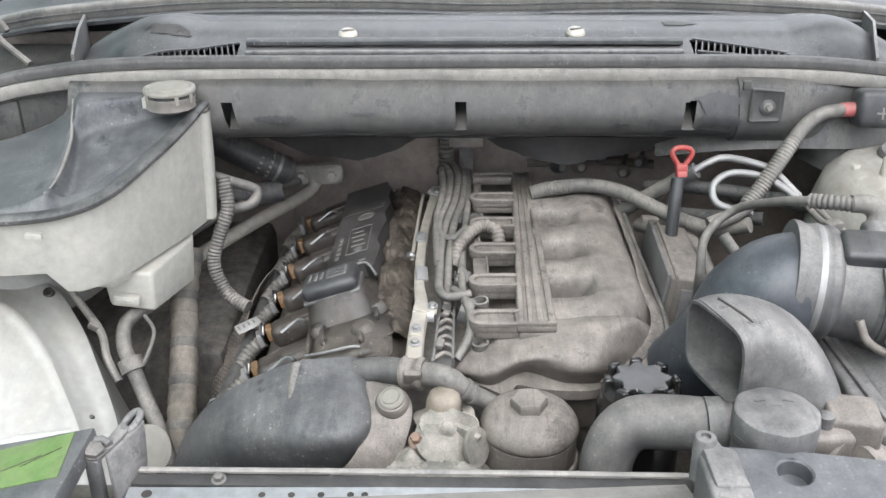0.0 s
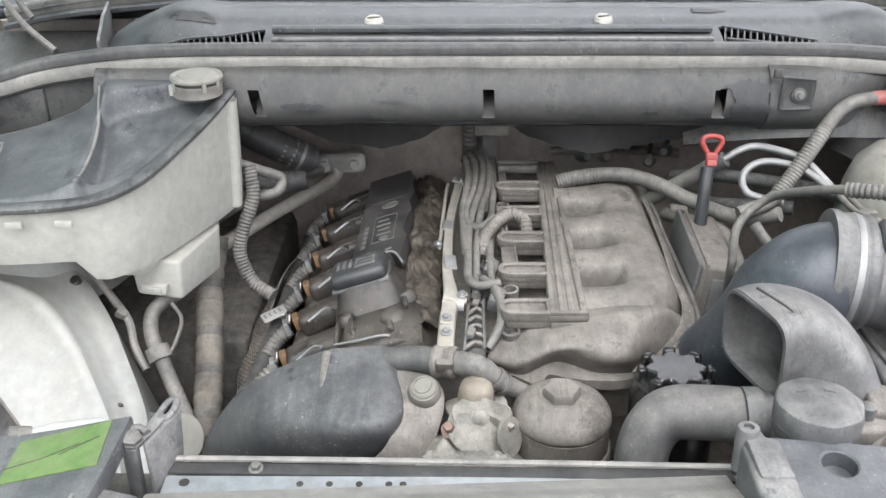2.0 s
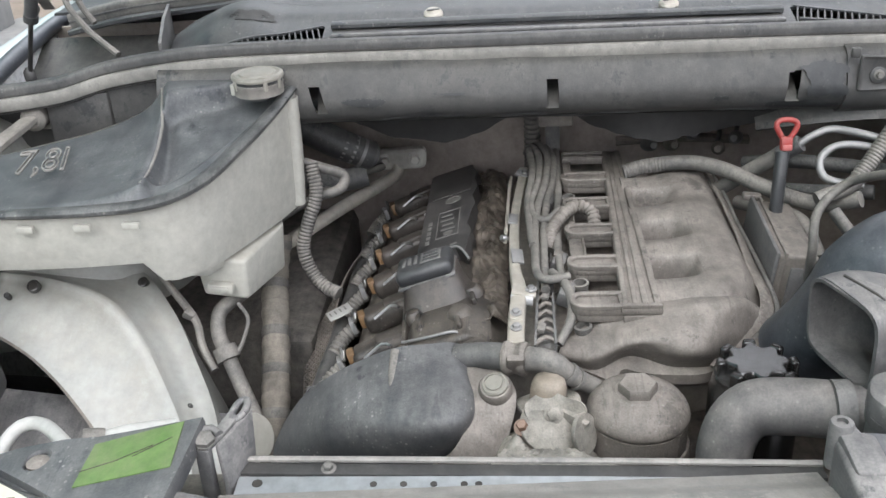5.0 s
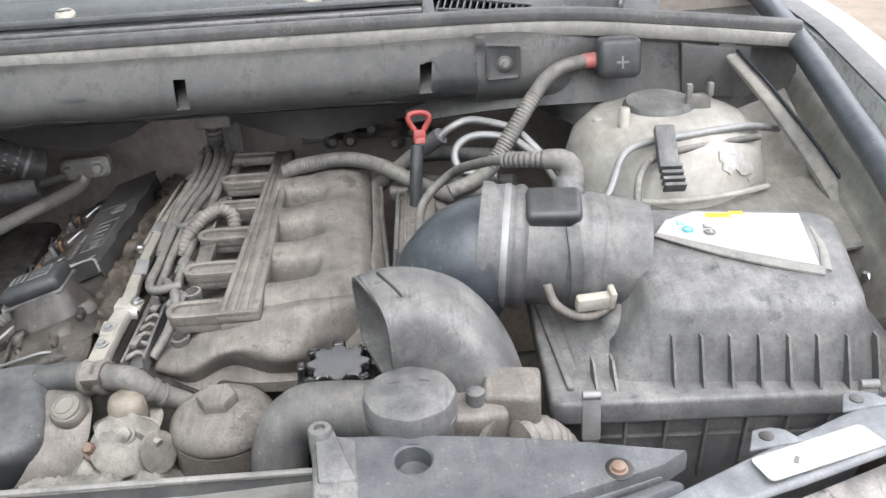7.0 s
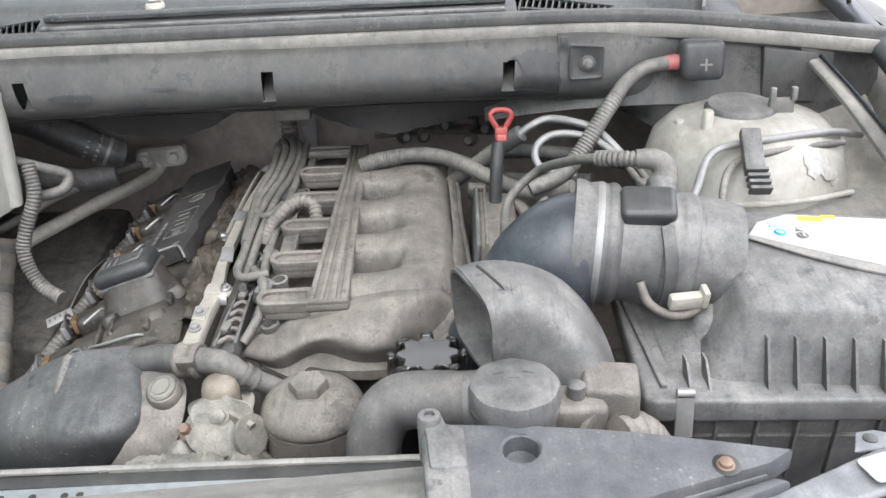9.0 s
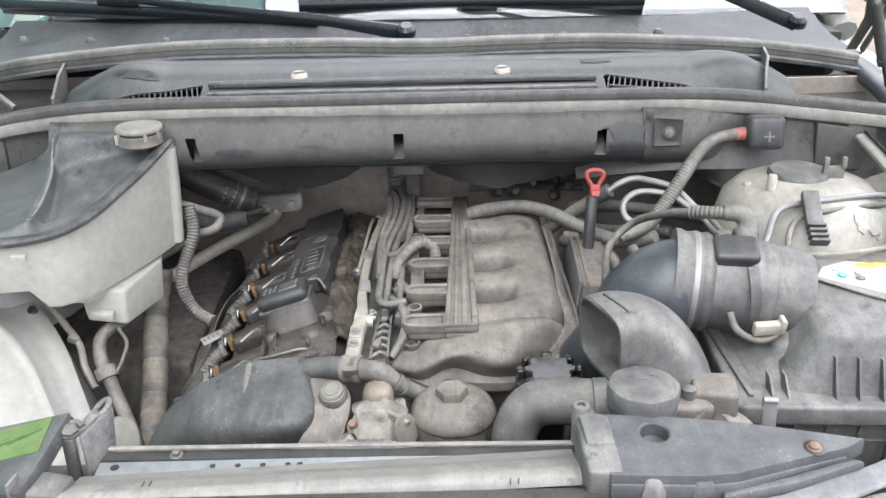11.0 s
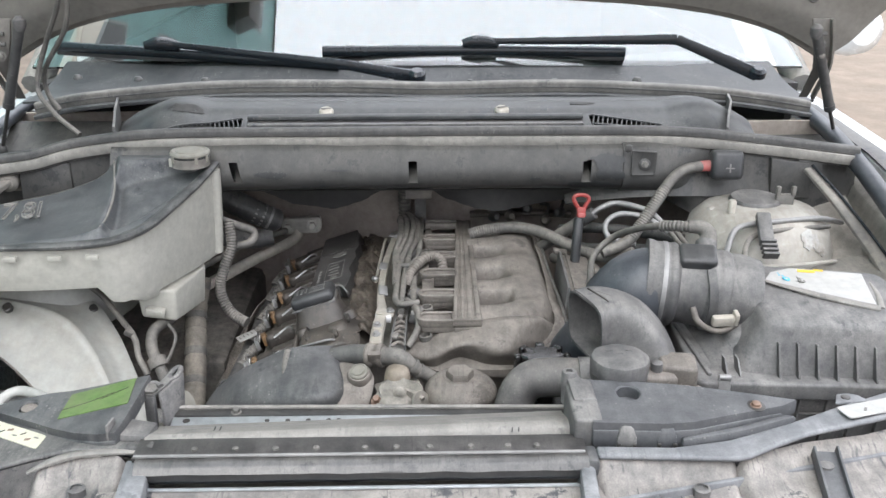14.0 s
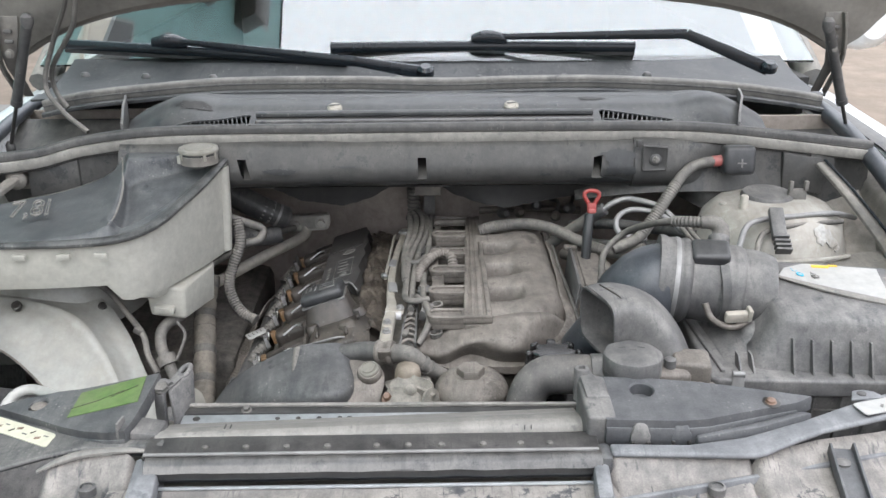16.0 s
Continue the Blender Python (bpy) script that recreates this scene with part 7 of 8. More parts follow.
part("shield", sheet(lambda u, v: (-0.255 - 0.05 * v + 0.008 * math.sin(8 * u), 0.86 + 0.4 * u, 0.868 - 0.09 * v + 0.01 * math.sin(10 * u + 2 * v)), 160, 44, 0.0015, lambda u, v: int(u * 160) % 3 > 0 and int(v * 44) % 3 > 0 and 0.1 < v < 0.95), DARK, es)
pu = thing("oval_plate", "pale oval cover plate by the front panel", "plate", (-0.27, 0.70, 0.94))
part("plate", lathe([(0.022, -0.004), (0.0235, 0.0), (0.022, 0.004), (0.017, 0.005), (0.0, 0.005)], (-0.272, 0.70, 0.952), (0.80, -0.42, 0.42), 32), CREAM, pu)
lw = thing("wing_bracket", "cream dusty wing brace with a round bush", "bracket", (-0.65, 1.15, 1.0))
part("plate", box((-0.637, 1.155, 1.121), (0.048, 0.008, 0.044), (0, 0, 0), 0.005), WING, lw)
part("bush", lathe([(0.017, 0), (0.016, 0.018), (0.010, 0.024)], (-0.636, 1.150, 1.120), (0.1, -1, 0), 24), WING, lw)
part("brace", tube([(-0.636, 1.13, 1.121), (-0.659, 1.06, 1.1036), (-0.670, 1.0, 1.081), (-0.672, 0.96, 1.0665), (-0.668, 0.905, 1.038), (-0.665, 0.87, 1.01)], (0.008, 0.0095), 12, section=(1.3, 0.7, 4)), WING, lw)
for p in ((-0.626, 1.150, 1.138), (-0.650, 1.150, 1.138)):
    bolt(p, 0.003, 0.004, (0, -1, 0), DARK, lw)
lc = thing("wing_clip", "cream forked clip on the bulkhead", "clip", (-0.60, 1.16, 1.07))
part("fork", box((-0.58, 1.148, 1.100), (0.030, 0.008, 0.010), r=0.002), TANK, lc)
for dx in (-0.012, 0.0, 0.012):
    part("tine", box((-0.58 + dx, 1.147, 1.111), (0.004, 0.006, 0.016), r=0.001), TANK, lc)
lt = thing("strut_tower", "dark strut tower beneath the washer tank", "strut tower", (-0.55, 1.06, 0.9), group="strut towers")
part("dome", lathe([(0.13, 0.0), (0.12, 0.06), (0.10, 0.09), (0.0, 0.1)], (-0.56, 1.08, 0.93), n=32), INNER, lt)

# ---- right of the bay: strut tower, pipes, terminal ----
tw = thing("strut_tower", "cream dusty domed strut tower with a rubber cap", "strut tower", (0.575, 1.03, 0.85), group="strut towers")


def dome(u, v):
    a = 2 * math.pi * u
    r = along(v, (0, 0.0), (0.30, 0.050), (0.45, 0.085), (0.58, 0.106), (0.72, 0.116), (1, 0.128))
    z = along(v, (0, 1.106), (0.30, 1.104), (0.45, 1.096), (0.58, 1.075), (0.72, 1.04), (1, 0.85))
    sx, sy = 1.0, 1.0 + 0.35 * max(0, -math.sin(a)) * max(0, v - 0.4)
    return (0.572 + r * math.cos(a) * sx, 1.055 + r * math.sin(a) * sy, z - 0.05 * max(0, -math.sin(a)) * max(0, v - 0.35) * 0.6)


db = bmesh.new()
dr = [[dome(i / 48, max(0.02, j / 24)) for i in range(48)] for j in range(25)]
part("dome", loft(dr, bm=db), TOWER, tw)
part("rubber_cap", lathe([(0.040, -0.008), (0.0405, 0.000), (0.037, 0.0055), (0.022, 0.007), (0.0, 0.0075)], (0.566, 1.064, 1.1055), (0, -0.04, 1), 36), GREY, tw, "black domed cap")
part("stud", lathe([(0.0062, -0.01), (0.0062, 0.026), (0.005, 0.028)], (0.515, 1.02, 1.092), n=16), RAIL, tw, "pale capped stud")
for p in ((0.492, 1.05, 1.088), (0.640, 1.03, 1.085)):
    bolt(p, 0.006, 0.012, (0, 0, 1), TOWER, tw, "tower_nut")
part("weld_seam", tube([(0.478, 0.955, 1.045), (0.53, 0.925, 1.048), (0.60, 0.925, 1.05), (0.655, 0.945, 1.048)], 0.003, 8), TOWER, tw)
part("apron", sheet(lambda u, v: (0.44 + 0.29 * u, 0.96 - 0.13 * v, 1.045 - 0.02 * v - 0.01 * math.sin(3 * u) + 0.01 * u), 20, 10, 0.003), PRIMER, tw, "dusty sloping apron")
for k, (x, y, z, r) in enumerate(((0.609, 0.961, 1.0783, 0.007), (0.618, 0.967, 1.0796, 0.010), (0.624, 0.962, 1.0725, 0.012), (0.633, 0.962, 1.0643, 0.010), (0.640, 0.964, 1.0551, 0.007), (0.612, 0.953, 1.070, 0.008))):
    part("paint_mark", lathe([(r, -0.001), (r, 0.0012), (r * 0.7, 0.0018), (0.0, 0.002)], (x, y, z), (0.35, -0.66, 0.66), 40, lobes=3 + k % 3, depth=0.16), CHALK, tw, "white chalk smear" if k == 0 else "")
tb = thing("tower_bracket", "small forked steel bracket behind the strut tower", "bracket", (0.625, 1.11, 1.09))
part("fork", box((0.607, 1.049, 1.110), (0.030, 0.010, 0.022), (0, 0, 0), 0.004), PRIMER, tb)
part("tine", box((0.595, 1.046, 1.126), (0.007, 0.008, 0.016), r=0.002), PRIMER, tb)
part("tine", box((0.619, 1.046, 1.126), (0.007, 0.008, 0.016), r=0.002), PRIMER, tb)

pp = thing("tower_pipes", "two dull metal pipes clipped over the strut tower", "pipe", (0.56, 0.97, 1.03))
part("upper_pipe", tube([(0.405, 0.95, 1.02), (0.445, 0.915, 1.045), (0.470, 0.905, 1.068), (0.495, 0.945, 1.094), (0.525, 0.965, 1.099), (0.58, 0.98, 1.099), (0.645, 1.0, 1.096), (0.70, 1.04, 1.075)], 0.0043, 12), CLAMP, pp)
part("lower_pipe", tube([(0.505, 0.885, 1.03), (0.502, 0.905, 1.06), (0.512, 0.93, 1.082), (0.535, 0.952, 1.088), (0.58, 0.968, 1.089), (0.64, 0.988, 1.086), (0.66, 0.995, 1.085)], 0.0040, 12), HOSE, pp)
pk = part("pipe_clip", box((0.541, 0.945, 1.100), (0.021, 0.052, 0.012), (36, 0, -6), 0.0025), GREY, pp, "grey ribbed pipe clip")
for k in range(4):
    part("clip_rib", box((0.541, 0.926 - 0.0058 * k, 1.085 - 0.0045 * k), (0.0225, 0.0042, 0.014), (36, 0, -6), 0.001), GREY, pk)
fp = thing("fuel_lines", "pair of thin dusty lines folding beside the strut tower", "pipe", (0.43, 0.95, 1.02))
for d in (0.0, 0.010):
    part("line", tube([(0.425 + d, 1.03, 1.065), (0.43 + d, 0.98, 1.06), (0.438 + d, 0.945, 1.058), (0.452 + d, 0.915, 1.045), (0.458 + d, 0.88, 1.03), (0.457 + d, 0.86, 1.0)], 0.0038, 10), HOSE, fp)
part("line_clip", box((0.436, 0.955, 1.062), (0.022, 0.016, 0.014), (0, 0, 20), 0.004), HOSE, fp)
ac = thing("air_conditioning_pipes", "bright bent metal pipes at the firewall", "pipe", (0.36, 1.08, 1.03))
part("upper_pipe", tube([(0.315, 1.10, 1.072), (0.330, 1.10, 1.083), (0.352, 1.10, 1.090), (0.385, 1.08, 1.089), (0.405, 1.07, 1.082), (0.43, 1.045, 1.06)], 0.0046, 12), CLAMP, ac)
part("lower_pipe", tube([(0.43, 1.03, 1.058), (0.400, 1.06, 1.075), (0.37, 1.07, 1.081), (0.345, 1.07, 1.079), (0.330, 1.065, 1.066), (0.332, 1.055, 1.05), (0.348, 1.05, 1.043), (0.375, 1.04, 1.042)], 0.0046, 12), CLAMP, ac)
part("union", tube([(0.296, 1.11, 1.055), (0.306, 1.105, 1.064), (0.317, 1.10, 1.073)], 0.0105, 14), GREY, ac)
part("hose_end", tube([(0.225, 1.17, 0.975), (0.255, 1.14, 1.012), (0.296, 1.11, 1.055)], 0.0098, 14), HOSE, ac)
bh = thing("bay_hose", "long grey vacuum hose running behind the manifold", "hose", (0.22, 1.15, 1.0))
part("hose", tube([(0.118, 1.17, 1.012), (0.15, 1.172, 1.020), (0.20, 1.165, 1.026), (0.24, 1.14, 1.025), (0.275, 1.105, 1.018), (0.31, 1.075, 1.012), (0.34, 1.05, 1.015), (0.37, 1.03, 1.03)], 0.0096, 14), HOSE, bh)
part("ribbed_end", tube([(0.118, 1.17, 1.012), (0.14, 1.172, 1.018), (0.172, 1.17, 1.023)], 0.0104, 16, pitch=0.0042, depth=0.1), HOSE, bh)
for k, pts in enumerate(([(0.25, 1.20, 1.0), (0.30, 1.14, 1.0), (0.34, 1.10, 1.01), (0.40, 1.07, 1.02)], [(0.26, 1.14, 0.98), (0.29, 1.09, 0.99), (0.315, 1.06, 0.99), (0.33, 1.02, 0.96)],
                         [(0.28, 1.2, 1.01), (0.33, 1.15, 1.03), (0.40, 1.11, 1.035), (0.46, 1.06, 1.04)], [(0.33, 1.00, 1.03), (0.35, 0.97, 1.0), (0.36, 0.95, 0.95)], [(0.30, 0.98, 1.0), (0.305, 0.96, 0.96), (0.31, 0.95, 0.90)])):
    rh = thing("rubber_line", "dusty rubber line in the tangle behind the manifold", "hose", pts[1], group="rubber lines")
    part("line", tube(pts, 0.009 if k < 3 else 0.007, 12), HOSE if k % 2 else RUBBER, rh)
fw = thing("firewall_plugs", "row of dusty sensors and plugs below the bulkhead", "plug", (0.25, 1.35, 0.95))
for k, x in enumerate((0.17, 0.20, 0.235, 0.27, 0.30)):
    p = Vector((x, 1.33 - 0.02 * (k % 2), 0.99 + 0.008 * (k % 3)))
    g = part("plug", lathe([(0.009, 0), (0.010, 0.01), (0.0085, 0.026), (0.005, 0.034)], p, (0.2 - 0.15 * k, -1, 0.3), 16), DARK if k % 2 else GREY, fw)
    part("plug_wire", tube([p + Vector((0, 0.01, 0)), p + Vector((0.01, 0.05, 0.012)), p + Vector((0.02 - 0.01 * k, 0.10, 0.0))], 0.0035, 8), RUBBER, g)
part("carrier", tube([(0.13, 1.36, 0.985), (0.22, 1.35, 0.992), (0.32, 1.34, 0.99)], 0.010, 10, section=(1.0, 0.5, 4)), DARK, fw)
st2 = thing("soundproof_flap", "grey soundproofing flap sagging below the bulkhead", "panel", (0.36, 1.12, 1.1))
part("flap", sheet(lambda u, v: (0.28 + 0.40 * u, 1.16 - 0.05 * math.sin(math.pi * u) + 0.02 * v, 1.068 + 0.045 * u + 0.075 * v * (0.25 + 0.75 * u) + 0.012 * math.sin(5 * u)), 24, 8, 0.004), PANEL, st2)

dp = thing("dipstick", "red plastic ring handle of the oil dipstick", "dipstick", (0.285, 1.055, 1.0))
part("tube", tube([(0.279, 1.04, 0.98), (0.283, 1.055, 1.04), (0.287, 1.068, 1.075)], (0.0075, 0.008), 14), FILLER, dp, "black guide tube")
part("ring", tube([(0.2855, 1.072, 1.092), (0.2785, 1.074, 1.104), (0.281, 1.0755, 1.1105), (0.2905, 1.076, 1.112), (0.3, 1.0755, 1.1098), (0.3022, 1.074, 1.1035), (0.2955, 1.072, 1.092)], 0.0033, 12), RED, dp)
part("grip", box((0.2903, 1.069, 1.085), (0.0145, 0.008, 0.017), (-12, 0, 0), 0.003), RED, dp)
part("pale_band", box((0.2903, 1.0648, 1.0815), (0.011, 0.004, 0.007), (-12, 0, 0), 0.001), PINK, dp)

jt = thing("jump_terminal", "black terminal box with a plus sign and a red cable boot", "terminal box", (0.527, 1.10, 1.12))
jb = part("box", box((0.5255, 1.100, 1.154), (0.051, 0.036, 0.047), (-12, 0, -4), 0.009, 3), FILLER, jt)
part("plus_mark", box((0.527, 1.0808, 1.153), (0.014, 0.001, 0.0022), (-12, 0, -4), 0), GREYTEXT, jb)
part("plus_mark", box((0.527, 1.0806, 1.153), (0.0022, 0.001, 0.014), (-12, 0, -4), 0), GREYTEXT, jb)
part("boot", tube([(0.508, 1.10, 1.152), (0.497, 1.105, 1.151), (0.486, 1.105, 1.150)], (0.0095, 0.0088), 14), PINK, jt, "faded red boot")
part("cable", tube([(0.49, 1.105, 1.1505), (0.46, 1.10, 1.146), (0.435, 1.085, 1.133), (0.41, 1.065, 1.105), (0.385, 1.052, 1.072), (0.36, 1.038, 1.045), (0.32, 1.03, 1.03)], (0.0085, 0.0088, 0.0092), 14), HOSE, jt)
part("ribbed_sleeve", tube([(0.425, 1.077, 1.122), (0.41, 1.066, 1.106), (0.385, 1.052, 1.072), (0.366, 1.041, 1.051)], 0.0098, 16, pitch=0.0042, depth=0.12), HOSE, jt)

wb = thing("wing_brace", "dusty diagonal brace along the inner wing", "brace", (0.70, 1.0, 1.0))
part("mount", box((0.672, 1.124, 1.140), (0.042, 0.008, 0.042), r=0.003), PANEL, wb)
part("gusset", sheet(lambda u, v: (0.655 + 0.085 * u - 0.01 * v, 1.125 - 0.30 * v, 1.075 + 0.02 * u - 0.11 * v - 0.008 * math.sin(3.1 * u)), 10, 14, 0.003), WING, wb, "dusty wing gusset")
part("brace", tube([(0.664, 1.108, 1.143), (0.684, 1.045, 1.114), (0.701, 0.99, 1.084), (0.714, 0.945, 1.058), (0.722, 0.90, 1.03), (0.722, 0.86, 0.99)], (0.008, 0.011, 0.013), 12, section=(1.1, 0.55, 3)), PRIMER, wb)
rc = thing("release_cable", "black hood release cable along the inner wing", "cable", (0.70, 1.0, 1.05))
part("cable", tube([(0.670, 1.108, 1.150), (0.690, 1.045, 1.122), (0.708, 0.99, 1.092), (0.722, 0.945, 1.066), (0.732, 0.91, 1.045)], 0.0022, 10), BLADE, rc)
part("holder", box((0.738, 0.89, 1.018), (0.018, 0.085, 0.032), (-40, 0, -6), 0.006, 3), SOOT, rc)
part("lower_cable", tube([(0.74, 0.90, 1.03), (0.738, 0.85, 0.99), (0.728, 0.80, 0.95)], 0.004, 8), SOOT, rc)
wbolt = thing("wing_bolt", "bright hexagon bolt in the inner wing", "bolt", (0.71, 0.806, 1.0))
bolt((0.712, 0.806, 1.008), 0.0075, 0.016, (-1, -0.3, 0.1), STEEL, wbolt, "head")

# ---- front panel ----
beam = thing("front_crossbeam", "scuffed radiator crossbeam with zinc strip and rivets", "crossbeam", (-0.03, 0.52, 0.98))
part("rear_strip", loft([[(x, y, 1.0), (x, y - 0.013, 1.0), (x, y - 0.013, 1.0085), (x, y, 1.0085)] for x, y in ((-0.256, 0.598), (-0.03, 0.5945), (0.198, 0.5905))], 0.001), MATTE, beam, "black strip behind the zinc")
part("rear_rim", tube([(-0.256, 0.6005, 1.010), (-0.10, 0.599, 1.0095), (0.05, 0.5965, 1.0095), (0.198, 0.593, 1.0095)], 0.0024, 8, section=(1.2, 0.8, 3)), STRIP, beam, "scuffed pale rim")
bolt((-0.178, 0.590, 1.008), 0.004, 0.006, (0, -0.2, 1), PALE_RUBBER, beam, "rim_screw")
part("foot_plate", sheet(lambda u, v: (-0.055 + 0.012 * v + 0.004 * noise.noise((v * 9, 0, 1)) + along(v, (0, 0.120), (0.45, 0.085), (1, 0.068)) * u, 0.597 + 0.05 * v, 1.001 - 0.020 * v + 0.0026 * noise.noise((u * 22, v * 6, 3)) - 0.03 * max(0, u - 0.85) * v), 60, 16, 0.003), ALLOY, beam, "chalky dusty foot plate")
zs = part("zinc_strip", box((-0.03, 0.5655, 1.004), (0.435, 0.034, 0.006), (4, 0, 0), 0.0015), ZINC, beam, "bright zinc strip with holes")
for x, r in ((-0.231, 0.0042), (-0.141, 0.0028), (-0.118, 0.0028), (-0.095, 0.0028), (-0.072, 0.0028), (-0.061, 0.0028)):
    part("drilled_hole", lathe([(r, 0), (r, 0.0006)], (x, 0.574 if r > 0.003 else 0.573, 1.0073), (0, -0.07, 1), 14), SOOT, zs)
def pale(u, v):
    x = -0.255 + 0.445 * u
    back, near = along(u, (0, 0.556), (1, 0.580)), along(u, (0, 0.492), (1, 0.512))
    y = back + (near - back) * v
    return (x, y, along(v, (0, 1.012), (0.25, 1.018), (0.5, 1.027), (0.8, 1.033), (0.93, 1.031), (1, 1.024)))


part("pale_strip", sheet(pale, 30, 24, 0.004), STRIP, beam, "pale dusty edge strip")
for x in (-0.187, -0.181, 0.128, 0.135):
    part("scratched_tick", box((x, 0.515, 1.0305), (0.0012, 0.014, 0.0008), (8, 0, -8), 0), INK, beam)
rv = part("rivet_strip", box((-0.03, 0.4835, 1.0275), (0.46, 0.034, 0.006), (3, 0, 0), 0.0015), DECAL, beam, "black rivet strip")
for x in (-0.199, -0.158, -0.117, -0.076, -0.026, 0.006, 0.040, 0.082, 0.120, 0.150):
    part("rivet", lathe([(0.0036, 0), (0.0032, 0.0020), (0.0, 0.0030)], (x, 0.4795, 1.0302), n=14), PALE_RUBBER, rv)
ROLLP = [(0.468, 1.030), (0.462, 1.0295), (0.455, 1.026), (0.4500, 1.020), (0.4500, 1.013), (0.453, 1.008), (0.460, 1.003)]
part("front_roll", sheet(lambda u, v: (-0.255 + 0.455 * u, along(v, *[(k / 6, p[0]) for k, p in enumerate(ROLLP)]), along(v, *[(k / 6, p[1]) for k, p in enumerate(ROLLP)]) + 0.0012 * noise.noise((u * 14, v * 2, 7))), 60, 24, 0.003), ROLL, beam, "glossy black rolled edge, its top paled for dust and sky reflection")
part("roll_lip", box((-0.03, 0.4665, 1.0315), (0.455, 0.0035, 0.003), r=0.001), CLAMP, beam, "thin worn fold above the roll")
part("bright_lip", box((-0.03, 0.4465, 1.0055), (0.45, 0.004, 0.003), r=0.001), ZINC, beam, "thin bright lip")
part("lower_ledge", sheet(lambda u, v: (-0.29 + 0.52 * u, 0.447 - 0.07 * v, 1.0035 - 0.012 * v * v + 0.002 * noise.noise((u * 9, v * 4, 3))), 40, 10, 0.004), SHELL, beam, "dusty lower ledge")
part("front_drop", box((-0.03, 0.375, 0.80), (1.2, 0.03, 0.33), r=0.01), SHELL, beam)
part("end_upright", box((0.205, 0.468, 0.99), (0.012, 0.03, 0.078), r=0.004), CHAIN, beam)


def cover_plate(flip):
    """Dusty plastic trim at the end of the crossbeam."""
    def m(ps):
        return [mirrored((x, y, 0))[:2] if flip else (x, y) for x, y in ps]

    t = thing("radiator_trim", "dusty dark plastic radiator trim with a fixing hole" + (" and a green label" if flip else ""), "trim panel",
              (-0.26 if flip else 0.30, 0.53, 1.0), group="radiator trims")
    top = [(0.208, 0.566), (0.27, 0.56), (0.36, 0.547), (0.438, 0.534), (0.42, 0.522), (0.36, 0.502), (0.315, 0.487), (0.285, 0.484), (0.208, 0.488)]
    if flip:
        top = [(0.352, 0.598), (0.40, 0.598), (0.44, 0.599), (0.47, 0.604), (0.51, 0.6045), (0.54, 0.600),
               (0.535, 0.594), (0.482, 0.5585), (0.440, 0.529), (0.411, 0.512), (0.383, 0.5005), (0.364, 0.497), (0.360, 0.511), (0.356, 0.544)]
    plan = m(top)
    h = (lambda x, y: 1.0455 + 0.10 * (y - 0.55) + 0.22 * (x + 0.284)) if flip else (lambda x, y: 1.056 + 0.10 * (y - 0.53) - 0.06 * max(0, x - 0.32))
    hole, hr0 = ((-0.407, 0.5855), 0.0105) if flip else ((0.255, 0.540), 0.0125)
    part("plate", pierced(plan, hole, hr0, lambda x, y: h(x, y) - 0.016, h, 0.004 if flip else 0.013), CHAIN if flip else TRIM, t, "", 30)
    edge = top[6:12]
    skirt = m([(x, y - 0.002) for x, y in edge] + [(x - 0.004, y + 0.012) for x, y in edge[::-1]]) if flip else m([(x, y - 0.002) for x, y in top[4:]] + [(top[-1][0], top[-1][1] + 0.02), (top[4][0] - 0.03, top[4][1] + 0.02)])
    part("skirt", prism(skirt, (lambda x, y: h(x, y) - 0.026) if flip else 1.022, lambda x, y: h(x, y) - 0.008, 0.003), CHAIN if flip else TRIM, t)
    inner = top[0][0]
    tower = m([(inner - 0.020, 0.556), (inner - 0.004, 0.566), (inner + 0.01, 0.56), (inner + 0.012, 0.49), (inner - 0.018, 0.492)])
    if not flip:
        part("tower", prism(tower, 1.012, lambda x, y: 1.060 + 0.14 * (y - 0.54), 0.004, 3), GREY, t)
    ex0, ey0 = m([(inner - 0.014, 0.562)])[0]
    if not flip:
        part("ear", lathe([(0.0080, -0.03), (0.0085, 0.006), (0.0075, 0.008), (0.0040, 0.0085), (0.0036, 0.002)], (ex0, ey0, 1.064), n=20), GREY, t)
        part("ear_arm", loft([[(x - w, y, z), (x + w, y, z), (x + w, y, z - 0.02), (x - w, y, z - 0.02)] for x, y, z, w in ((ex0 + 0.001, ey0 + 0.006, 1.070, 0.007), (ex0 + 0.006, ey0 - 0.014, 1.066, 0.009), (ex0 + 0.012, ey0 - 0.040, 1.060, 0.013))], 0.003), GREY, t)
    return t, h


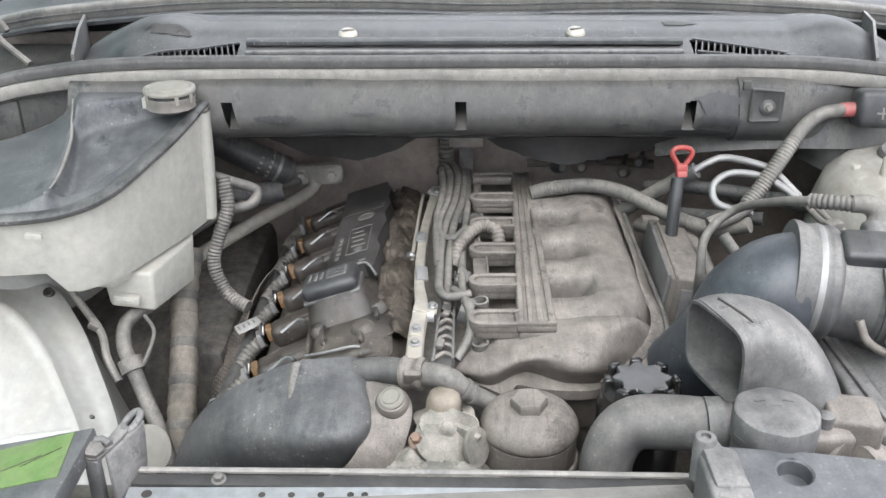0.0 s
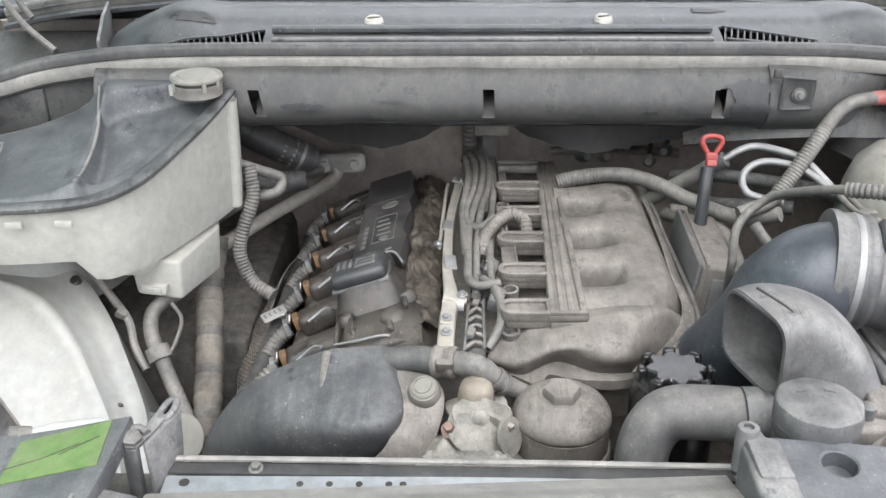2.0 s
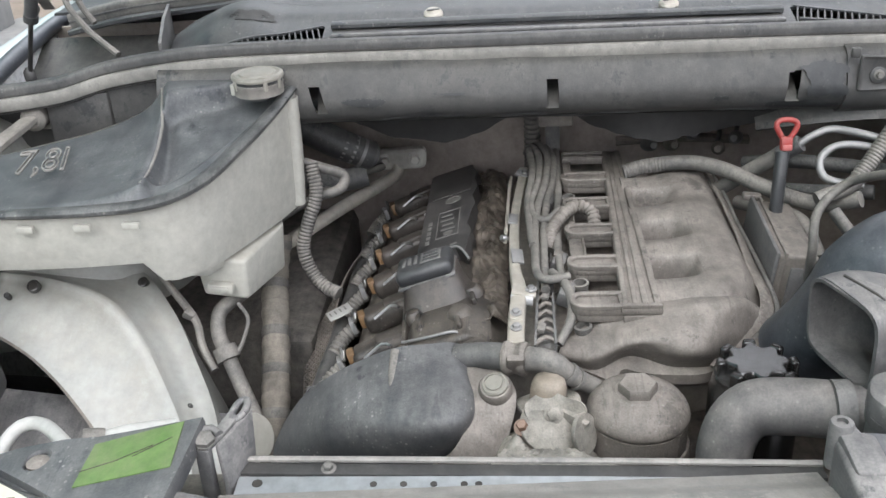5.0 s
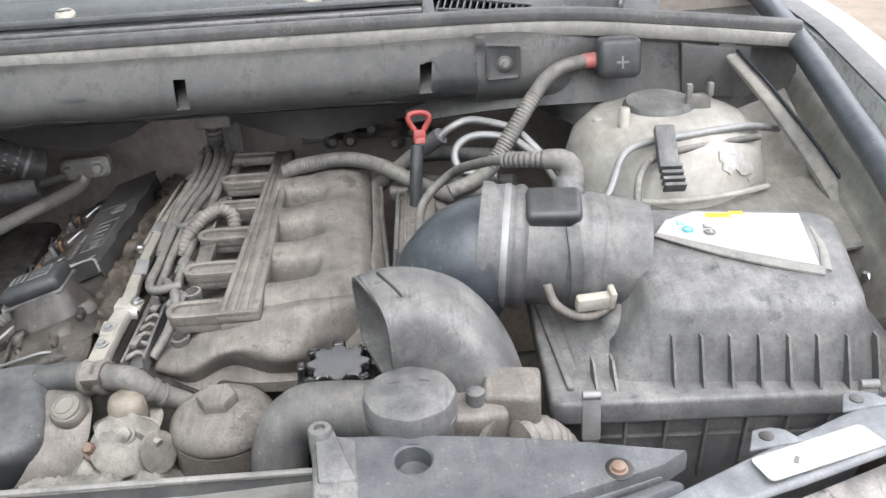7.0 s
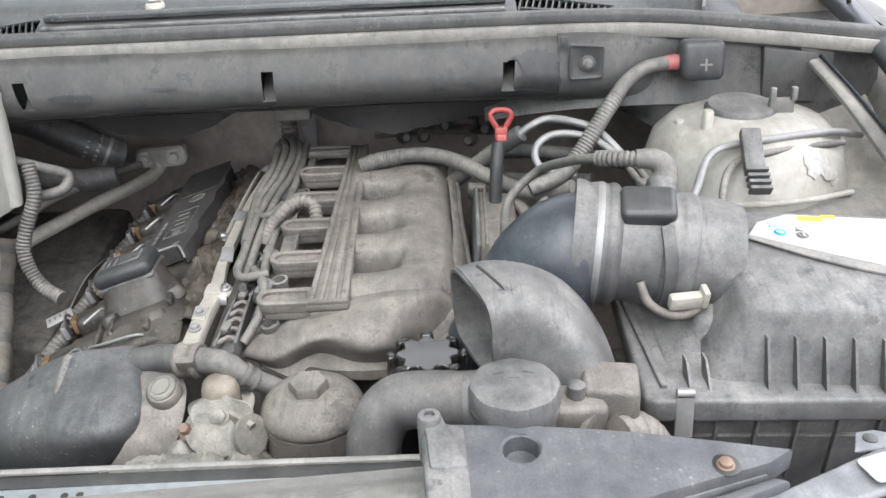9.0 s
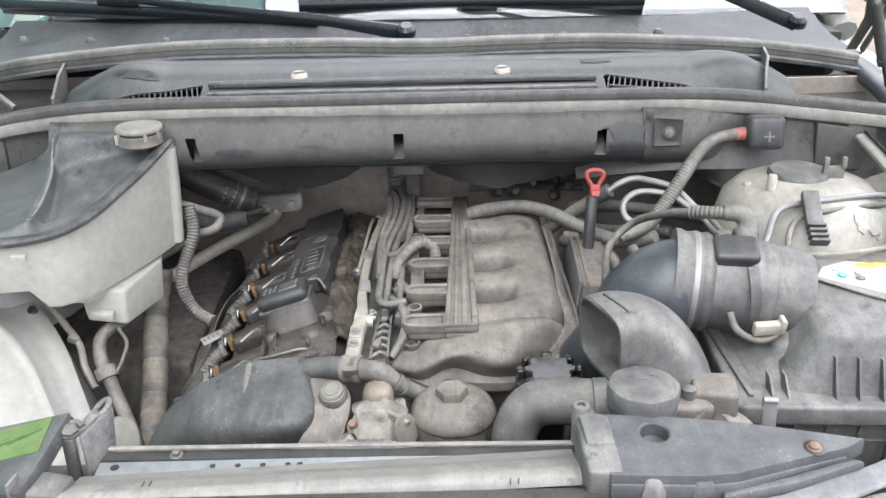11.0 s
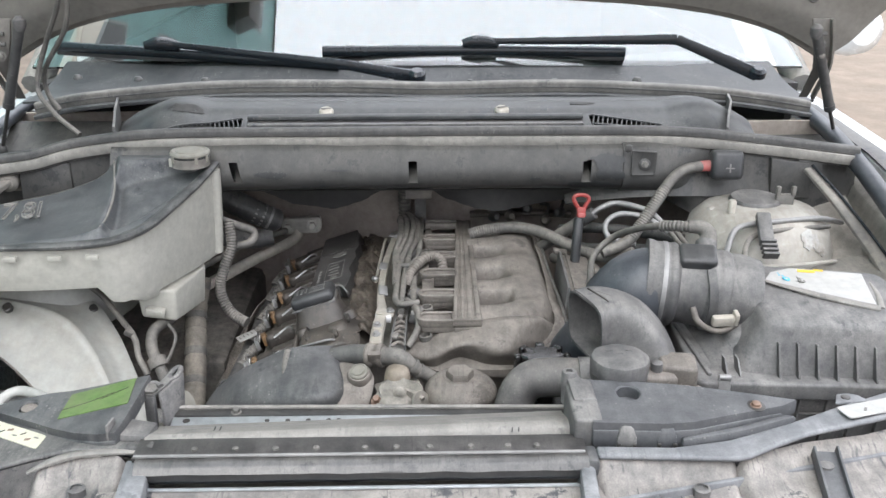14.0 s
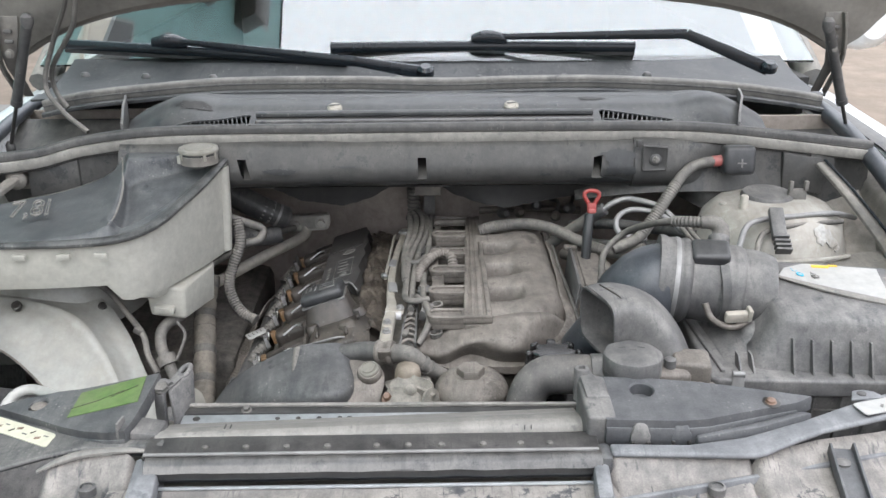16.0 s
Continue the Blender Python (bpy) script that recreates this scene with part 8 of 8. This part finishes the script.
tr, hr = cover_plate(False)
part("rivet_ring", lathe([(0.0100, 0), (0.0100, 0.0010), (0.0085, 0.0014)], (0.388, 0.520, hr(0.388, 0.52) - 0.0008), (0, -0.1, 1), 20), SOOT, tr)
part("brass_rivet", lathe([(0.0062, 0), (0.0062, 0.0012), (0.0048, 0.0016), (0.0046, 0.0042), (0.003, 0.005), (0.0, 0.0052)], (0.388, 0.520, hr(0.388, 0.52) - 0.0006), (0, -0.1, 1), 20), COPPER, tr, "brass fixing stud in a dark ring")
for x in (0.243, 0.285):
    part("front_lug", loft([[(x - w, 0.487 - d, z), (x + w, 0.487 - d, z), (x + w * 0.8, 0.50, z), (x - w * 0.8, 0.50, z)] for z, w, d in ((1.024, 0.011, 0.006), (1.036, 0.0105, 0.006), (1.046, 0.007, 0.003), (1.050, 0.003, 0.0))], 0.002), GREY if x < 0.26 else TRIM, tr)
    for d in (-0.008, 0.008):
        part("lug_slot", box((x + d, 0.4805, 1.0275), (0.004, 0.004, 0.006), r=0.001), SOOT, tr)
part("front_step", prism([(0.30, 0.484), (0.36, 0.498), (0.42, 0.516), (0.43, 0.510), (0.37, 0.490), (0.30, 0.477)], 1.022, lambda x, y: 1.036 + 0.06 * (x - 0.3), 0.003), TRIM, tr)
tl, hl = cover_plate(True)
GL = [(-0.2873, 0.596), (-0.2842, 0.548), (-0.3607, 0.545), (-0.359, 0.589)]
gl = part("green_label", prism(GL, lambda x, y: hl(x, y) + 0.0004, lambda x, y: hl(x, y) + 0.0012, 0), GREEN, tl, "green paper label with dirt streaks")
for a, b in (((-0.3615, 0.5606), (-0.3343, 0.5655)), ((-0.3343, 0.5655), (-0.3065, 0.5755)), ((-0.3206, 0.5667), (-0.2923, 0.5802))):
    part("streak", prism([a, (a[0] + 0.0004, a[1] - 0.0007), (b[0] + 0.0004, b[1] - 0.0006), b], lambda x, y: hl(x, y) + 0.0012, lambda x, y: hl(x, y) + 0.0016, 0), SLUDGE, gl, "brown dirt streak")
part("fixing_stud", lathe([(0.009, 0), (0.009, 0.002), (0.0065, 0.004), (0.0, 0.005)], (-0.407, 0.5855, hl(-0.407, 0.5855) - 0.004), n=20), INTAKE, tl, "rusty fixing stud in a dark ring")
bk = thing("lock_bracket", "dusty grey cast bracket with bolt and slotted eye beside the trim", "bracket", (-0.245, 0.56, 1.0))
EYE = [(-0.251 + 0.0040 * math.cos(a) + 0.0036 * math.sin(a), 0.620 - 0.0042 * math.cos(a) + 0.0100 * math.sin(a), 1.043 + 0.002 * math.sin(a)) for a in np.linspace(0, 2 * math.pi, 17)]
part("eye", tube(EYE, 0.0032, 10), GREY, bk, "slotted eye")
part("arm", loft([[(-0.274, 0.58, 1.037), (-0.264, 0.574, 1.037), (-0.264, 0.574, 1.041), (-0.274, 0.58, 1.041)], [(-0.264, 0.6, 1.039), (-0.254, 0.596, 1.039), (-0.254, 0.596, 1.043), (-0.264, 0.6, 1.043)],
                  [(-0.259, 0.616, 1.041), (-0.249, 0.611, 1.041), (-0.249, 0.611, 1.045), (-0.259, 0.616, 1.045)]], 0.0015), GREY, bk)
part("web", loft([[(-0.245, 0.624, 1.043), (-0.241, 0.622, 1.043), (-0.258, 0.58, 1.039), (-0.262, 0.582, 1.039)], [(-0.245, 0.614, 1.01), (-0.24, 0.612, 1.01), (-0.251, 0.569, 1.01), (-0.256, 0.571, 1.01)],
                  [(-0.248, 0.599, 0.975), (-0.242, 0.597, 0.975), (-0.248, 0.559, 0.975), (-0.254, 0.561, 0.975)]], 0.0015), GREY, bk)
part("post", loft([[(-0.276, 0.576, z), (-0.264, 0.572, z), (-0.263, 0.580, z), (-0.275, 0.584, z)] for z in (0.98, 1.01, 1.039)], 0.0015), GREY, bk)
part("bolt_ring", tube([(-0.279, 0.58, 1.041), (-0.276, 0.591, 1.043), (-0.267, 0.595, 1.044), (-0.259, 0.589, 1.043)], 0.0034, 10), GREY, bk)
part("foot_block", box((-0.245, 0.584, 0.998), (0.012, 0.018, 0.016), (0, 0, -10), 0.003), GREY, bk)
part("lower_step", loft([[(-0.290, 0.505, z), (-0.252, 0.500, z), (-0.248, 0.530, z), (-0.284, 0.540, z)] for z in (1.005, 1.034)], 0.004), GREY, bk)
part("step_fin", box((-0.291, 0.507, 1.030), (0.003, 0.018, 0.036), (0, 0, -8), 0.001), GREY, bk)
bolt((-0.269, 0.582, 1.041), 0.0078, 0.006, (0.1, -0.2, 1), PALE_RUBBER, bk, "bolt", 1.05)


LEFT_LABEL = [(-0.4699, 0.5946), (-0.3674, 0.5288), (-0.3704, 0.5045), (-0.4545, 0.5592)]


def slam(flip):
    def m(ps):
        return [mirrored((x, y, 0))[:2] if flip else (x, y) for x, y in ps]

    t = thing("slam_panel", "dusty dark painted front panel with a white label", "panel", (-0.44 if flip else 0.50, 0.54, 1.0), group="slam panels")
    plan = m([(0.21, 0.478), (0.29, 0.474), (0.35, 0.486), (0.42, 0.508), (0.49, 0.536), (0.56, 0.566), (0.64, 0.60), (0.72, 0.64), (0.745, 0.60), (0.66, 0.562), (0.58, 0.527), (0.505, 0.502), (0.434, 0.486), (0.393, 0.469), (0.365, 0.455), (0.353, 0.452), (0.335, 0.453), (0.303, 0.455), (0.21, 0.460)])
    if flip:
        plan = m([(0.322, 0.498), (0.354, 0.502), (0.429, 0.532), (0.507, 0.571), (0.589, 0.618), (0.686, 0.674), (0.786, 0.738), (0.819, 0.70), (0.761, 0.601), (0.661, 0.513), (0.542, 0.467), (0.487, 0.475), (0.449, 0.489), (0.412, 0.497), (0.363, 0.491), (0.322, 0.482)])
    lean = lambda x: 0.112 * (x + 0.27) - 0.0025 if flip else 0.012 * min(1, max(0, (x - 0.35) / 0.15))
    part("panel", prism(plan, lambda x, y: 1.024 + lean(x), lambda x, y: 1.031 + lean(x), 0.004, 3), SLAM if not flip else BLACK, t)
    for x, y in () if flip else ((0.498, 0.548), (0.577, 0.580)):
        (ax, ay), = m([(x, y)])
        part("ear", prism(m([(x - 0.016, y - 0.012), (x - 0.007, y + 0.008), (x + 0.006, y + 0.010), (x + 0.016, y + 0.006), (x + 0.024, y - 0.008)]), 1.0405, 1.0435, 0.0014), SLAM if not flip else BLACK, t)
        part("ear_hole", lathe([(0.0052, 0), (0.0052, 0.0012), (0.004, 0.0014)], (ax, ay, 1.0430), n=18), SOOT, t)
    lab = m([(0.478, 0.526), (0.566, 0.552), (0.575, 0.529), (0.484, 0.503)])
    if flip:
        lab = LEFT_LABEL
    lab = [(p[0], p[1]) for p in round_ring([Vector((x, y, 0)) for x, y in lab], 0.0045, 4)]
    over = (lambda x, d: 1.0310 + lean(x) + d) if flip else (lambda x, d: 1.0432 + d)
    lb = part("paper_label", prism(lab, lambda x, y: over(x, 0.0), lambda x, y: over(x, 0.0010), 0), CREAMLABEL if flip else LABEL, t, "white paper label with smudged print")
    if flip:
        for k in range(9):
            a, b = LEFT_LABEL[1], LEFT_LABEL[0]
            x, y = a[0] + (b[0] - a[0]) * (0.10 + 0.09 * k), a[1] + (b[1] - a[1]) * (0.10 + 0.09 * k) - 0.009 - 0.007 * (k % 2)
            part("smudged_print", box((x, y, over(x, 0.0013)), (0.0065, 0.0016 + 0.002 * (k % 3 == 1), 0.0005), (0, -6, -32 + 30 * (k % 3)), 0), (GREYTEXT, COPPER, SLUDGE)[k % 3], lb)
    else:
        part("smudged_print", box((0.508, 0.521, 1.0445), (0.007, 0.003, 0.0005), (0, 0, 60), 0), GREYTEXT, lb)
    return t


slam(False)
slam(True)


def headlight(flip):
    """Moulded panels that cover the headlight below the front panel."""
    s = -1 if flip else 1
    t = thing("headlight_housing", "dusty beige headlight housing below the front panel", "headlight", (CX + s * 0.42, 0.44, 0.9), group="headlight housings")

    def shell(x0, x1, back, name, mat, drop=0.11):
        def f(u, v):
            x = x0 + (x1 - x0) * u
            edge = min(u, 1 - u) * (x1 - x0)
            lip = math.exp(-v / 0.06)
            hollow = 0.010 * step(0.06, 0.22, v) * (1 - step(0.6, 1.0, v))
            y = back(x) - drop * v
            z = 1.020 + 0.004 * lip - hollow - 0.05 * v**2.2 - 0.015 * max(0.0, 1 - edge / 0.012) ** 2 + 0.004 * math.sin(9 * x + 4 * v)
            if flip:
                sink = 0.112 * min(0.0, 0.35 - x) - 0.002
                return (2 * CX - x, y - 1.2 * sink, z + sink)
            return (x, y, z)

        return f, part(name, sheet(f, 44, 30, 0.003), mat, t, "", 60)

    if flip:
        f, one = shell(0.350, 0.448, lambda x: along(x, (0.328, 0.483), (0.40, 0.482), (0.446, 0.464)), "shell", SHELL)
        part("shell_lip", tube([(2 * CX - x, y + 0.134 * max(0, x - 0.35) + 0.002, z - 0.112 * max(0, x - 0.35) - 0.002) for x, y, z in ((0.340, 0.4845, 1.0265), (0.37, 0.485, 1.027), (0.405, 0.482, 1.0265), (0.43, 0.472, 1.025), (0.45, 0.460, 1.021))], (0.003, 0.0045, 0.005, 0.002), 10, section=(1.2, 0.6, 3)), STRIP, one, "pale worn lip")
        spots = ((0.388, 0.442),)
        part("side_wall", loft([[(-0.270, 0.480, z), (-0.244, 0.480, z), (-0.236, 0.41, z), (-0.262, 0.40, z)] for z in (0.93, 1.012, 1.020)], 0.004), SLAM, t, "blue-grey painted side wall")
    else:
        f, one = shell(0.205, 0.3555, lambda x: 0.470 - 0.06 * max(0, 0.235 - x) - 0.08 * max(0, x - 0.32), "shell", SHELL)
        f, two = shell(0.3515, 0.62, lambda x: along(x, (0.3515, 0.462), (0.393, 0.478), (0.434, 0.494), (0.505, 0.509), (0.62, 0.550)), "shell", SHELL, 0.15)
        part("under_wall", box((0.40, 0.46, 0.965), (0.42, 0.006, 0.09), (0, 0, 14), 0.002), SLAM, t)
        spots = ((0.308, 0.428),)
        part("side_wall", loft([[(0.192, 0.472, z), (0.208, 0.474, z), (0.202, 0.40, z), (0.186, 0.40, z)] for z in (0.93, 1.014, 1.022)], 0.004), SLAM, t, "blue-grey painted side wall")
        for x, y, l in ((0.444, 0.438, 0.085), (0.268, 0.392, 0.03)):
            rib = part("shell_rib", box((x, y, 1.006), (0.024, l, 0.010), (14, 0, -8), 0.002), TRIM, t)
            for d in (-0.012, 0.012):
                part("rib_edge", box((x + d, y, 1.011), (0.003, l, 0.014), (14, 0, -8), 0.001), TRIM, rib)
            part("rib_screw", lathe([(0.008, 0), (0.008, 0.003), (0.005, 0.004), (0.0, 0.0045)], (x, y + l * 0.25, 1.014), n=18), GREY, rib)
    for x, y in spots:
        part("screw_seat", lathe([(0.0085, -0.004), (0.0085, 0.004), (0.006, 0.005), (0.006, 0.003), (0.0, 0.003)], (2 * CX - x if flip else x, y, 1.008), n=22), GREY, t)
    return t


headlight(False)
headlight(True)
